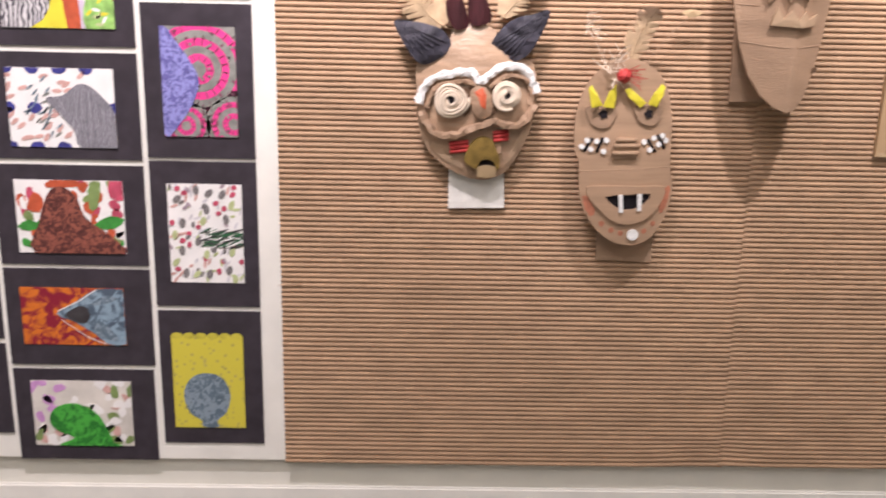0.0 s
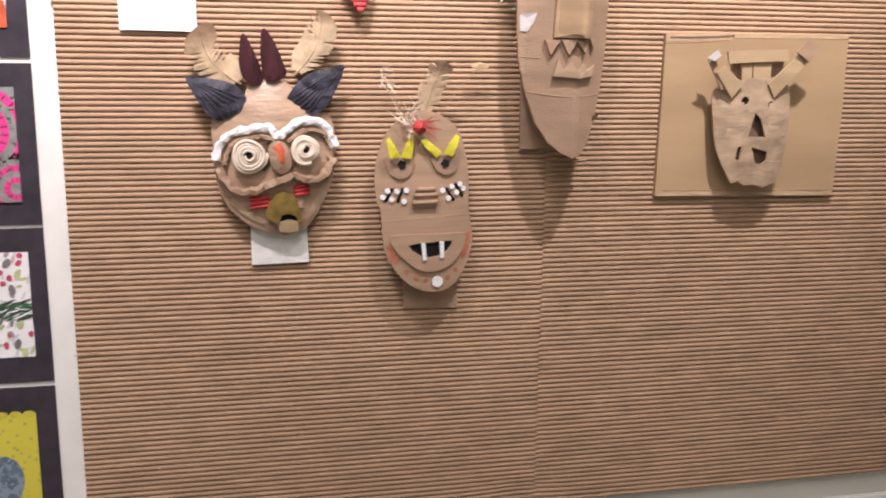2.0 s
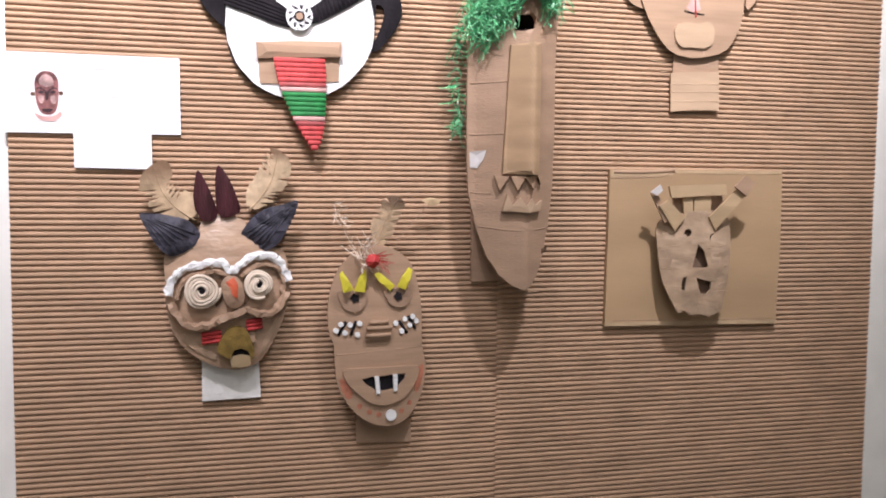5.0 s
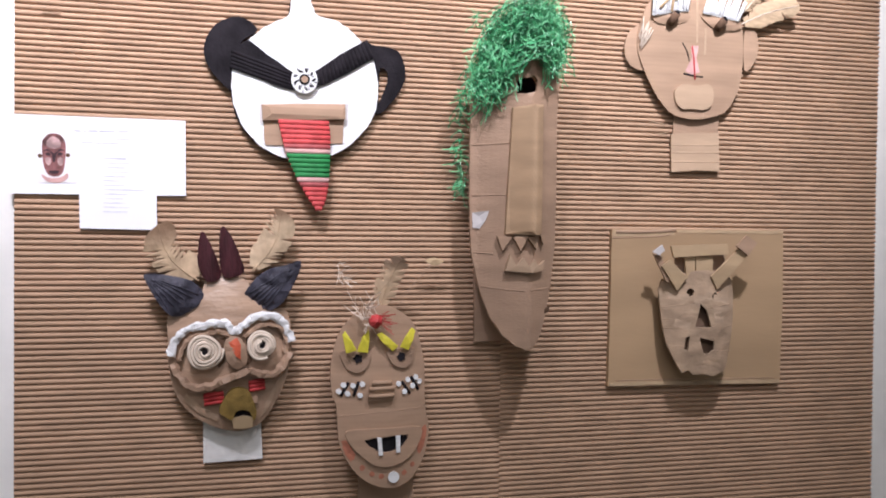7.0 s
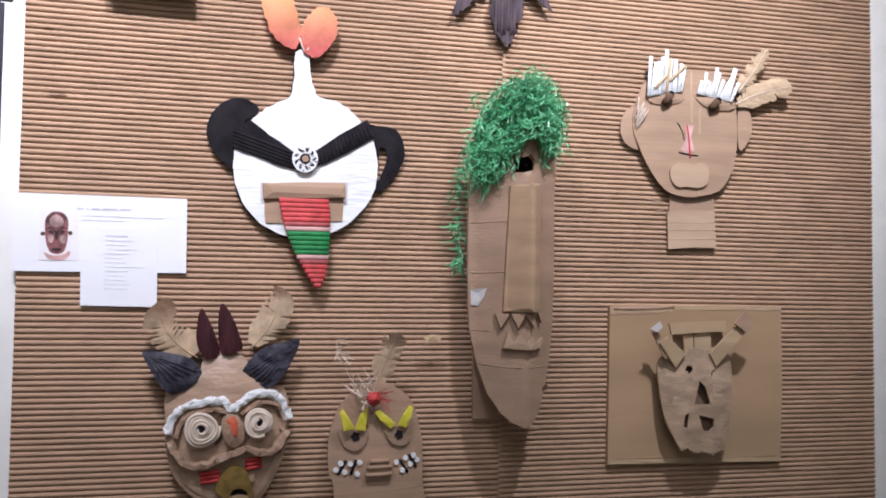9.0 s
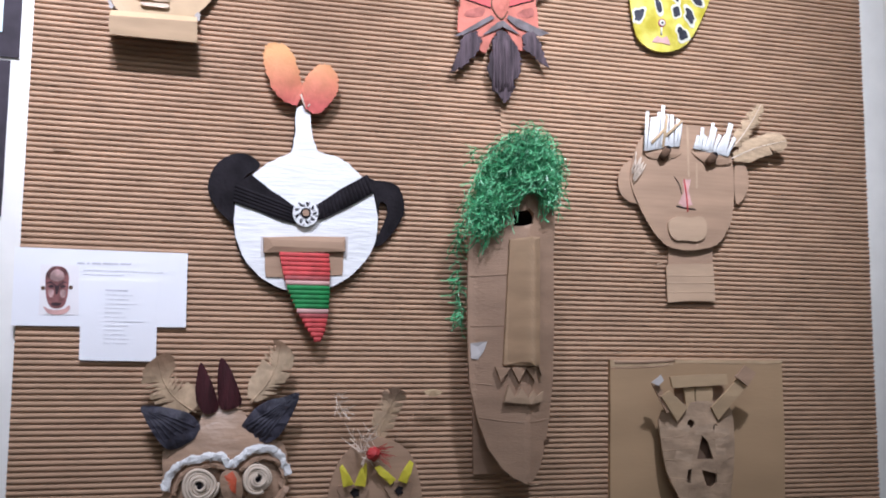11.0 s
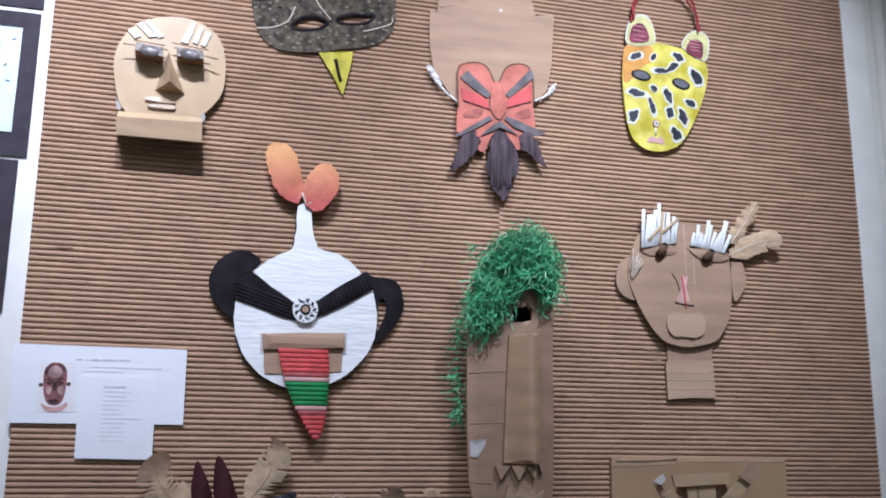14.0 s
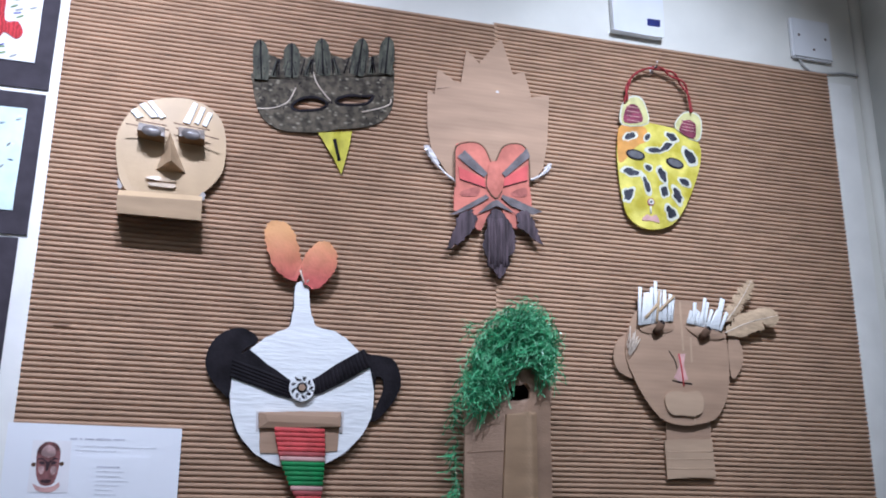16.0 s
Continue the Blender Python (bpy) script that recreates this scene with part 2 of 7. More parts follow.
def tube(points, rx, ry=None, sides=8, taper=None, into=None):
    """A bent rod along points in space; ry is its size out of the wall."""
    ry = ry or rx
    bm = into or bmesh.new()
    pts = [Vector(p) for p in points]
    back, rings = None, []
    for i, p in enumerate(pts):
        t = (pts[min(i + 1, len(pts) - 1)] - pts[max(i - 1, 0)]).normalized()
        out = Vector((0, -1, 0))
        if abs(t.dot(out)) > 0.95:
            out = Vector((0, 0, 1))
        side = t.cross(out).normalized()
        out = side.cross(t).normalized()
        k = taper(i / (len(pts) - 1)) if taper else 1
        ring = [bm.verts.new(p + side * (rx * k * math.cos(a)) + out * (ry * k * math.sin(a))) for a in (2 * math.pi * j / sides for j in range(sides))]
        if back:
            for j in range(sides):
                bm.faces.new((back[j], back[(j + 1) % sides], ring[(j + 1) % sides], ring[j]))
        back = ring
        rings.append(ring)
    bm.faces.new(rings[0][::-1])
    bm.faces.new(rings[-1])
    if into is None:
        bmesh.ops.recalc_face_normals(bm, faces=bm.faces)
    return bm


def along(pts, surf, lift=0.0, n=6):
    """A smooth open line through corners, laid on a surface."""
    out = []
    for i in range(len(pts) - 1):
        a, b, c, d = (Vector(pts[min(max(i + j - 1, 0), len(pts) - 1)]) for j in range(4))
        for s in range(n + (i == len(pts) - 2)):
            t = s / n
            p = 0.5 * (2 * b + (c - a) * t + (2 * a - 5 * b + 4 * c - d) * t * t + (3 * b - a - 3 * c + d) * t ** 3)
            out.append((p.x, -(surf(p.x, p.y) + lift), p.y))
    return out


def line(name, parent, pts, surf, material, w, h=None, lift=0.0, n=6, sides=8, label=""):
    return part(name, tube(along(pts, surf if callable(surf) else flat(surf), lift, n), w, h, sides), material, parent, label, True)


def prism(pts, d0, d1):
    """A solid block: the outline pts drawn out from d0 to d1 off the wall."""
    return sheet(pts, flat(d1), d1 - d0, 9.0)


def feather(name, parent, base, tip, width, d, material, bend=0.0, rise=0.0, gaps=5, seed=1, shaft=None, droop=0.004, torn=0.0):
    """A flat vane, torn into barbs along both edges, on a shaft."""
    rnd = random.Random(seed)
    b, t = Vector(base), Vector(tip)
    ax = t - b
    fw, nx = ax.normalized(), Vector((-ax.y, ax.x)).normalized()
    mid = lambda u: b + ax * u + nx * (bend * math.sin(math.pi * u))
    full = lambda u: width * min(1.0, 0.25 + u / 0.3) * max(0.02, 1 - max(0.0, (u - 0.70) / 0.30) ** 2.0) ** 0.5
    sides = []
    for side in (1, -1):
        us = sorted(rnd.uniform(0.08, 0.88) for _ in range(gaps))
        pts, u = [], 0.03
        while u < 0.97:
            w = full(u) * (1 + 0.06 * rnd.uniform(-1, 1))
            pts.append(mid(u) + nx * (side * w) + fw * (0.35 * w))
            if us and us[0] <= u:
                us.pop(0)
                k = rnd.uniform(0.12, 0.5) if torn == 0 else rnd.uniform(0.08, 0.30)
                pts.append(mid(u + 0.012) + nx * (side * w * k) + fw * (0.10 * w))
                u += rnd.uniform(0.005, 0.03) + torn
            u += 0.028
        sides.append(pts)
    loop = [tuple(p) for p in sides[0]] + [tuple(mid(1.0) + fw * 0.002)] + [tuple(p) for p in reversed(sides[1])]

    def depth(x, z):
        q = Vector((x, z)) - b
        u = min(1.0, max(0.0, q.dot(fw) / ax.length))
        off = abs((Vector((x, z)) - mid(u)).dot(nx)) / width
        return d + rise * u * u - droop * off * off + 0.0012 * noise.noise(Vector((x * 90, z * 90, seed)))
    f = part(name, sheet(loop, depth, 0.0008, 0.006), material, parent)
    pts = [(mid(u).x, -(depth(mid(u).x, mid(u).y) + 0.0006), mid(u).y) for u in (i / 12 for i in range(13))]
    part("shaft", tube(pts, 0.0011, 0.0010, 6, lambda u: 1 - 0.7 * u), shaft or material, f, smooth=True)
    return f


def strands(items, width):
    """Many thin paper strips: each item is a list of places in space."""
    bm = bmesh.new()
    for pts in items:
        prev = None
        for i, p in enumerate(pts):
            a = Vector(pts[min(i + 1, len(pts) - 1)]) - Vector(pts[max(i - 1, 0)])
            s = a.cross(Vector((0.3, -1, 0.2)))
            s = s.normalized() * width * 0.5 if s.length > 1e-9 else Vector((width * 0.5, 0, 0))
            now = [bm.verts.new(Vector(p) + s), bm.verts.new(Vector(p) - s + Vector((0, -width * 0.4, 0)))]
            if prev:
                bm.faces.new((prev[0], prev[1], now[1], now[0]))
            prev = now
    return bm


# ------------------------------------------------------------ craft materials
CARD = mat("brown_packing_card", (0.40, 0.265, 0.175), 0.75, 0.08, 25, 0.15, 350, stretch=(0.35, 1, 2.5), flute=0.035, stain=11)
CARD2 = mat("worn_packing_card", (0.37, 0.245, 0.165), 0.55, 0.10, 18, 0.3, 250, stretch=(0.5, 1, 2), flute=0.02, upright=True, stain=12)
CARDL = mat("light_brown_card", (0.47, 0.33, 0.22), 0.7, 0.07, 25, 0.15, 300, stretch=(0.4, 1, 2))
CARD3 = mat("pale_tan_card", (0.51, 0.37, 0.22), 0.5, 0.05, 20, 0.1, 300)
CARDR = mat("glossy_taped_card", (0.44, 0.295, 0.20), 0.30, 0.12, 26, 1.0, 55, spec=0.6, stretch=(0.6, 1, 1.6), stain=14, flute=0.03)
DARKCARD = mat("dark_brown_card", (0.13, 0.075, 0.045), 0.8, 0.15, 40, 0.2)
WHITE = mat("white_poster_paint", (0.79, 0.79, 0.79), 0.5, 0.05, 30, 0.6, 110, stretch=(0.35, 1, 2.4), stain=16)
PAPERW = mat("white_copier_paper", (0.80, 0.80, 0.83), 0.7, 0.015, 10, 0.03, 300)
GREYW = mat("whitewashed_card", (0.72, 0.70, 0.67), 0.75, 0.06, 30, 0.2, 200, stretch=(0.3, 1, 3))
CREAM = mat("cream_paper_strip", (0.70, 0.59, 0.48), 0.75, 0.07, 60, 0.2)
BLACK = mat("black_poster_paint", (0.018, 0.015, 0.018), 0.8, 0.25, 40, 0.4, 200, spec=0.12)
NAVY = mat("dark_navy_crepe_paper", (0.052, 0.049, 0.068), 0.6, 0.25, 60, 0.9, 120)
MAROON = mat("maroon_crepe_paper", (0.055, 0.012, 0.016), 0.7, 0.25, 60, 0.7, 180, stretch=(3, 1, 0.5))
REDP = mat("red_poster_paint", (0.47, 0.045, 0.045), 0.55, 0.12, 60, 0.3)
ORANGE = mat("orange_red_paint", (0.52, 0.10, 0.045), 0.6, 0.15, 80, 0.2)
FADED = mat("faded_orange_paint", (0.43, 0.165, 0.10), 0.75, 0.15, 120, 0.2)
OCHRE = mat("olive_ochre_felt", (0.26, 0.17, 0.045), 0.85, 0.15, 80, 0.6)
YELLOW = mat("bright_yellow_paper", (0.68, 0.60, 0.05), 0.6, 0.05, 50, 0.15)
FEATH = mat("tan_feather", (0.55, 0.40, 0.255), 0.8, 0.12, 60, 0.5, 260, stretch=(1, 1, 3))
GREEN = mat("green_shredded_paper", (0.11, 0.46, 0.18), 0.35, 0.25, 90, 0.0, spec=0.6, tint=(0.16, 0.56, 0.25))
TAPE = mat("clear_sticky_tape", (0.62, 0.58, 0.57), 0.2, 0.05, 30, 0.2, 120, spec=0.8)
PINKP = mat("pale_pink_paper", (0.60, 0.36, 0.33), 0.7, 0.1, 60, 0.2)
GLASS = mat("grey_plastic_lens", (0.27, 0.235, 0.21), 0.4, 0.12, 60, 0.1, spec=0.7)


def fade(name, low, high, z0, z1, rough=0.7):
    """Dyed from one colour to another, up the height of the thing."""
    m = mat(name, low, rough, 0.12, 70, 0.35, 220)
    nt = m.node_tree
    p = nt.nodes["Principled BSDF"]
    co, sep, mr, mx = (nt.nodes.new("ShaderNode" + k) for k in ("NewGeometry", "SeparateXYZ", "MapRange", "Mix"))
    mx.data_type = "RGBA"
    nt.links.new(co.outputs["Position"], sep.inputs[0])
    nt.links.new(sep.outputs[2], mr.inputs[0])
    mr.inputs[1].default_value, mr.inputs[2].default_value = z0, z1
    nt.links.new(mr.outputs[0], mx.inputs[0])
    src = p.inputs["Base Color"].links[0].from_socket
    nt.links.new(src, mx.inputs[6])
    mx.inputs[7].default_value = (*high, 1)
    nt.links.new(mx.outputs[2], p.inputs["Base Color"])
    return m


def spacer(parent, x, z, w, h, d, material=None, shift=0.0):
    """The folded card block by which a mask is glued to the board."""
    part("mounting_block", box(x - w / 2, x + w / 2, -d, 0.001, z - h / 2, z + h / 2, 0.001), material or CARD2, parent)


# ------------------------------------------------------------ horned mask with ringed eyes
o = (0.2680, 1.3197)
horned = thing("horned_mask", o[0], 0, o[1], "brown card mask with navy ears, feathers and coiled eyes", "mask", "cardboard masks")
face = [(0.1894, 1.3807), (0.1888, 1.3516), (0.1897, 1.3225), (0.1940, 1.2932), (0.2060, 1.2672), (0.2238, 1.2481), (0.2452, 1.2361), (0.2633, 1.2294), (0.2814, 1.2271), (0.3033, 1.2335), (0.3179, 1.2479), (0.3325, 1.2736), (0.3435, 1.3033), (0.3484, 1.3408), (0.3467, 1.3710), (0.3391, 1.3876), (0.3206, 1.3900), (0.3022, 1.4014), (0.2925, 1.4201), (0.2859, 1.4282), (0.2621, 1.4320), (0.2371, 1.4262), (0.2315, 1.4094), (0.2231, 1.3912), (0.2055, 1.3841)]
surf = dome(face, 0.028, 0.030, 0.95, 0.9)
part("face", sheet(jag(spline(face, 3), 0.0012, 1.0, 300, 1), over(surf, 0), 0.004), CARDR, horned)
spacer(horned, o[0], o[1] - 0.01, 0.07, 0.09, 0.05)
brow = [(0.1925, 1.3302), (0.1979, 1.3488), (0.2090, 1.3608), (0.2236, 1.3678), (0.2440, 1.3711), (0.2617, 1.3715), (0.2703, 1.3619), (0.2831, 1.3690), (0.2975, 1.3783), (0.3156, 1.3810), (0.3302, 1.3756), (0.3376, 1.3681), (0.3429, 1.3576), (0.3466, 1.3456)]
bm = tube([(x + 0.0012 * noise.noise(Vector((x * 400, z * 400, 0))), y, z + 0.0016 * noise.noise(Vector((x * 400, z * 400, 5)))) for x, y, z in along(brow, surf, 0.012, 7)], 0.0054, 0.005, 9)
for v in bm.verts:
    v.co += Vector((noise.noise(v.co * 150), noise.noise(v.co * 140 + Vector((5, 0, 0))), noise.noise(v.co * 150 + Vector((0, 9, 0))))) * 0.0030
part("brow", bm, WHITE, horned, "white crumpled paper brow", False)


def rim(pts, w, h, lift):
    """A crushed strip of card set on edge."""
    bm = tube(along(pts, surf, lift, 5), w, h, 6)
    for v in bm.verts:
        v.co += Vector((noise.noise(v.co * 130), 1.4 * noise.noise(v.co * 110 + Vector((5, 0, 0))), noise.noise(v.co * 130 + Vector((0, 9, 0))))) * 0.0032
    part("eye_rim", bm, CARD2, horned, "crushed brown card rim")


for k, (pts, lift) in enumerate((([(0.1946, 1.3186), (0.2058, 1.2995), (0.2198, 1.2896), (0.2409, 1.2896), (0.2586, 1.2985), (0.2799, 1.3067), (0.2885, 1.3108)], 0.010), ([(0.2886, 1.3094), (0.3125, 1.3035), (0.3271, 1.3053), (0.3380, 1.3161), (0.3453, 1.3293)], 0.010))):
    rim(pts, 0.0055, 0.010, lift)
rim([(0.2043, 1.3241), (0.2091, 1.3420), (0.2230, 1.3547), (0.2440, 1.3594), (0.2603, 1.3591), (0.2704, 1.3516)], 0.0038, 0.008, 0.005)
rim([(0.2847, 1.3528), (0.2976, 1.3643), (0.3157, 1.3684), (0.3318, 1.3622), (0.3400, 1.3480), (0.3401, 1.3279)], 0.0038, 0.008, 0.005)
for (c, r, s) in (((0.2347, 1.3362), 0.0225, 3), ((0.3070, 1.3432), 0.0185, 8)):
    base = surf(c[0], c[1]) + 0.012
    pts = []
    for i in range(120):
        a = i * 0.24 + s
        q = 0.0045 + (r - 0.0045) * i / 119 * (1 + 0.05 * math.cos(a * 3.0))
        pts.append((c[0] + q * math.cos(a), -base - 0.002 * math.sin(a * 0.7 + s) - 0.006 * (1 - q / r), c[1] + q * math.sin(a)))
    coil = part("coiled_eye", tube(pts, 0.0023, 0.005, 6), CREAM, horned, "eye of coiled cream card strip", True)
    part("eye_backing", sheet(oval(*c, r * 0.98), flat(base - 0.002), 0.004), DARKCARD, coil)
    part("pupil", sheet(oval(c[0] - 0.001, c[1], 0.0042), flat(base + 0.007), 0.008), BLACK, coil)
# dark sheets that paint the shade in the hollows beside the nose
for q in ([(0.2504, 1.3506), (0.2611, 1.3540), (0.2605, 1.3226), (0.2528, 1.3140), (0.2492, 1.3229)], [(0.2876, 1.3527), (0.2954, 1.3585), (0.2950, 1.3217), (0.2885, 1.3160)]):
    cut("eye_hollow", horned, q, over(surf, 0.003), DARKCARD, 0.002)
nose = [(0.2599, 1.3479), (0.2677, 1.3550), (0.2790, 1.3533), (0.2848, 1.3437), (0.2884, 1.3305), (0.2864, 1.3189), (0.2757, 1.3126), (0.2657, 1.3195), (0.2600, 1.3341)]
cut("nose", horned, nose, dome(nose, 0.070, 0.008), CARD2, 0.012, n=3)
cut("nose_patch", horned, [(0.2643, 1.3482), (0.2749, 1.3538), (0.2799, 1.3450), (0.2793, 1.3262), (0.2736, 1.3300)], dome(nose, 0.0712, 0.008), ORANGE, 0.002, "orange red painted triangle")
for q in ([(0.2339, 1.2804), (0.2586, 1.2839), (0.2602, 1.2678), (0.2354, 1.2636)], [(0.2908, 1.2960), (0.3111, 1.2991), (0.3126, 1.2828), (0.2923, 1.2813)]):
    cheek = cut("cheek", horned, q, over(surf, 0.006), REDP, 0.004, "red corrugated card cheek")
    for k in range(3):
        u = (k + 0.5) / 3
        a, b = Vector(q[0]).lerp(Vector(q[3]), u), Vector(q[1]).lerp(Vector(q[2]), u)
        line("ridge", cheek, [tuple(a), tuple(b)], surf, REDP, 0.0022, 0.002, 0.0062, 2)
beak = [(0.2538, 1.2556), (0.2566, 1.2679), (0.2658, 1.2844), (0.2779, 1.2891), (0.2894, 1.2850), (0.2960, 1.2730), (0.3019, 1.2551), (0.2991, 1.2419), (0.2932, 1.2540), (0.2853, 1.2580), (0.2752, 1.2562), (0.2703, 1.2446), (0.2624, 1.2486)]
cut("beak", horned, beak, over(surf, 0.012), OCHRE, 0.010, "olive ochre beak", n=2)
cut("beak_gape", horned, [(0.2710, 1.2475), (0.2752, 1.2554), (0.2853, 1.2572), (0.2932, 1.2532), (0.2969, 1.2464)], over(surf, 0.006), BLACK, 0.003)
cut("lower_lip", horned, [(0.2696, 1.2469), (0.2839, 1.2499), (0.2983, 1.2471), (0.2970, 1.2331), (0.2854, 1.2314), (0.2725, 1.2328)], over(surf, 0.010), CARD3, 0.006)
for pts, s in (([(0.1588, 1.4340), (0.1739, 1.4354), (0.1982, 1.4317), (0.2193, 1.4258), (0.2335, 1.4097), (0.2279, 1.3952), (0.2124, 1.3844), (0.1985, 1.3795), (0.1866, 1.3862), (0.1741, 1.4029), (0.1651, 1.4189)], 1), ([(0.2857, 1.4093), (0.3016, 1.4314), (0.3198, 1.4425), (0.3382, 1.4462), (0.3589, 1.4522), (0.3546, 1.4313), (0.3385, 1.4014), (0.3275, 1.3904), (0.3128, 1.3853), (0.3018, 1.3907), (0.2908, 1.4004)], 2)):
    folded = crease(dome(pts, 0.038, 0.010), 0.011, 30.0)
    ear = cut("ear", horned, spline(pts, 3), folded, NAVY, 0.004, "dark navy crumpled paper ear", step=0.0045)
    tip, low, high = (pts[0], pts[8], pts[4]) if s == 1 else (pts[4], pts[8], pts[0])
    for k in range(6):
        end = Vector(low).lerp(Vector(high), (k + 0.5) / 6)
        a, b = Vector(tip).lerp(end, 0.18 + 0.05 * (k % 3)), Vector(tip).lerp(end, 0.95)
        line("ear_fold", ear, [tuple(a), tuple(a.lerp(b, 0.5) + Vector((0.0008, 0.0008))), tuple(b)], folded, NAVY, 0.0011, 0.0016, 0.0002, 6, 6)
for pts in ([(0.2264, 1.4458), (0.2270, 1.4737), (0.2311, 1.4906), (0.2391, 1.4796), (0.2492, 1.4569), (0.2558, 1.4310), (0.2379, 1.4252)], [(0.2535, 1.4569), (0.2540, 1.4886), (0.2590, 1.4968), (0.2707, 1.4799), (0.2803, 1.4570), (0.2848, 1.4369), (0.2594, 1.4303)]):
    horn = cut("horn", horned, spline(pts, 3), dome(pts, 0.036, 0.010, up=0.4), MAROON, 0.004, "dark maroon paper horn", step=0.005)
b = [(0.2279, 1.4260), (0.1769, 1.4966), (0.2957, 1.4384), (0.3328, 1.5178)]
OWLF = fade("tan_feather_brown_tip", (0.55, 0.40, 0.255), (0.24, 0.15, 0.09), 1.4610, 1.4938)
OWLG = fade("pale_feather_brown_tip", (0.58, 0.43, 0.28), (0.24, 0.15, 0.09), 1.5019, 1.5145)
feather("feather", horned, b[0], b[1], 0.024, 0.030, OWLF, 0.012, 0.012, 5, 3, torn=0.010)
feather("feather", horned, b[2], b[3], 0.021, 0.030, OWLG, -0.010, 0.014, 5, 5, torn=0.010)
PACKTAPE = mat("creased_clear_packing_tape", (0.43, 0.30, 0.205), 0.30, 0.10, 40, 0.9, 60, spec=0.5)
for q in ([(0.1960, 1.3840), (0.2060, 1.3810), (0.2250, 1.3900), (0.2270, 1.4010), (0.2100, 1.3900)], [(0.3060, 1.2420), (0.3180, 1.2560), (0.3330, 1.2860), (0.3400, 1.3060), (0.3300, 1.2960), (0.3160, 1.2680)], [(0.2080, 1.2720), (0.2300, 1.2520), (0.2520, 1.2430), (0.2540, 1.2510), (0.2320, 1.2620), (0.2130, 1.2800)]):
    cut("tape", horned, jag(q, 0.0012, 2, 200, 3), crease(over(surf, 0.0012), 0.0022, 60.0), PACKTAPE, 0.0006, "creased clear packing tape", step=0.004)
cut("neck_tag", horned, [(0.2347, 1.2447), (0.3098, 1.2416), (0.3124, 1.1853), (0.2727, 1.1844), (0.2350, 1.1834)], crease(flat(0.012), 0.0035, 34.0), GREYW, 0.006, "whitewashed creased card neck", step=0.005)

horned.scale, horned.location = (1.0097, 0.75, 1.0097), (0.2687, 0, 1.3180)

# ------------------------------------------------------------ long oval mask with two teeth
o = (0.4688, 1.2678)
toothy = thing("toothy_mask", o[0], 0, o[1], "oval brown card mask with yellow eyelashes and two white teeth", "mask", "cardboard masks")
face = [(0.4426, 1.3875), (0.4218, 1.3693), (0.4082, 1.3428), (0.4016, 1.3085), (0.4026, 1.2756), (0.4097, 1.2531), (0.4107, 1.2277), (0.4140, 1.2022), (0.4234, 1.1809), (0.4376, 1.1624), (0.4573, 1.1480), (0.4842, 1.1417), (0.5081, 1.1481), (0.5256, 1.1675), (0.5367, 1.1945), (0.5397, 1.2220), (0.5328, 1.2561), (0.5324, 1.2970), (0.5289, 1.3245), (0.5205, 1.3553), (0.5075, 1.3750), (0.4858, 1.3885), (0.4621, 1.3934)]
surf = dome(face, 0.033, 0.018, 0.95, 0.4)
part("face", sheet(jag(spline(face, 3), 0.0008, 4.0, 300, 1), surf, 0.004), CARD, toothy)
spacer(toothy, o[0] + 0.004, o[1] - 0.02, 0.06, 0.12, 0.035)
cut("backing_strip", toothy, [(0.4454, 1.1569), (0.5245, 1.1508), (0.5264, 1.1056), (0.4462, 1.1092)], 0.007, CARD2, 0.003)
for outl, hole in (([(0.4151, 1.3293), (0.4498, 1.3300), (0.4507, 1.3162), (0.4438, 1.3041), (0.4338, 1.3014), (0.4230, 1.3055), (0.4167, 1.3156)], (0.4359, 1.3227)), ([(0.4771, 1.3309), (0.5126, 1.3332), (0.5136, 1.3200), (0.5073, 1.3093), (0.4970, 1.3065), (0.4851, 1.3114), (0.4788, 1.3201)], (0.4953, 1.3243))):
    eye = cut("eye_patch", toothy, outl, over(surf, 0.004), CARD2, 0.004, n=3)
    star = [(hole[0] + (0.0068 if k % 2 else 0.0048) * math.cos(k * 0.63), hole[1] - 0.002 + (0.0072 if k % 2 else 0.0050) * math.sin(k * 0.63)) for k in range(10)]
    cut("pupil", eye, star, over(surf, 0.0056), BLACK, 0.002, "dark cut pupil")
for q in ([(0.4133, 1.3542), (0.4170, 1.3587), (0.4263, 1.3449), (0.4333, 1.3326), (0.4188, 1.3291)], [(0.4334, 1.3310), (0.4401, 1.3507), (0.4493, 1.3604), (0.4502, 1.3459), (0.4480, 1.3292)], [(0.4602, 1.3533), (0.4672, 1.3563), (0.4790, 1.3468), (0.4901, 1.3374), (0.4823, 1.3306), (0.4681, 1.3425)], [(0.4924, 1.3358), (0.4986, 1.3495), (0.5087, 1.3624), (0.5135, 1.3585), (0.5105, 1.3462), (0.5043, 1.3317)]):
    cut("eyelash", toothy, q, dome(q, 0.058, 0.003), YELLOW, 0.002, "bright yellow paper lash")
for a in [(0.4117, 1.2754), (0.4178, 1.2843), (0.4232, 1.2727), (0.4301, 1.2839), (0.4395, 1.2706), (0.4424, 1.2858), (0.4925, 1.2849), (0.5013, 1.2738), (0.5059, 1.2899), (0.5132, 1.2811), (0.5178, 1.2927), (0.5235, 1.2862)]:
    cut("cheek_dot", toothy, oval(a[0], a[1], 0.0036, n=12), over(surf, 0.0032), WHITE, 0.003, "white paint dot")
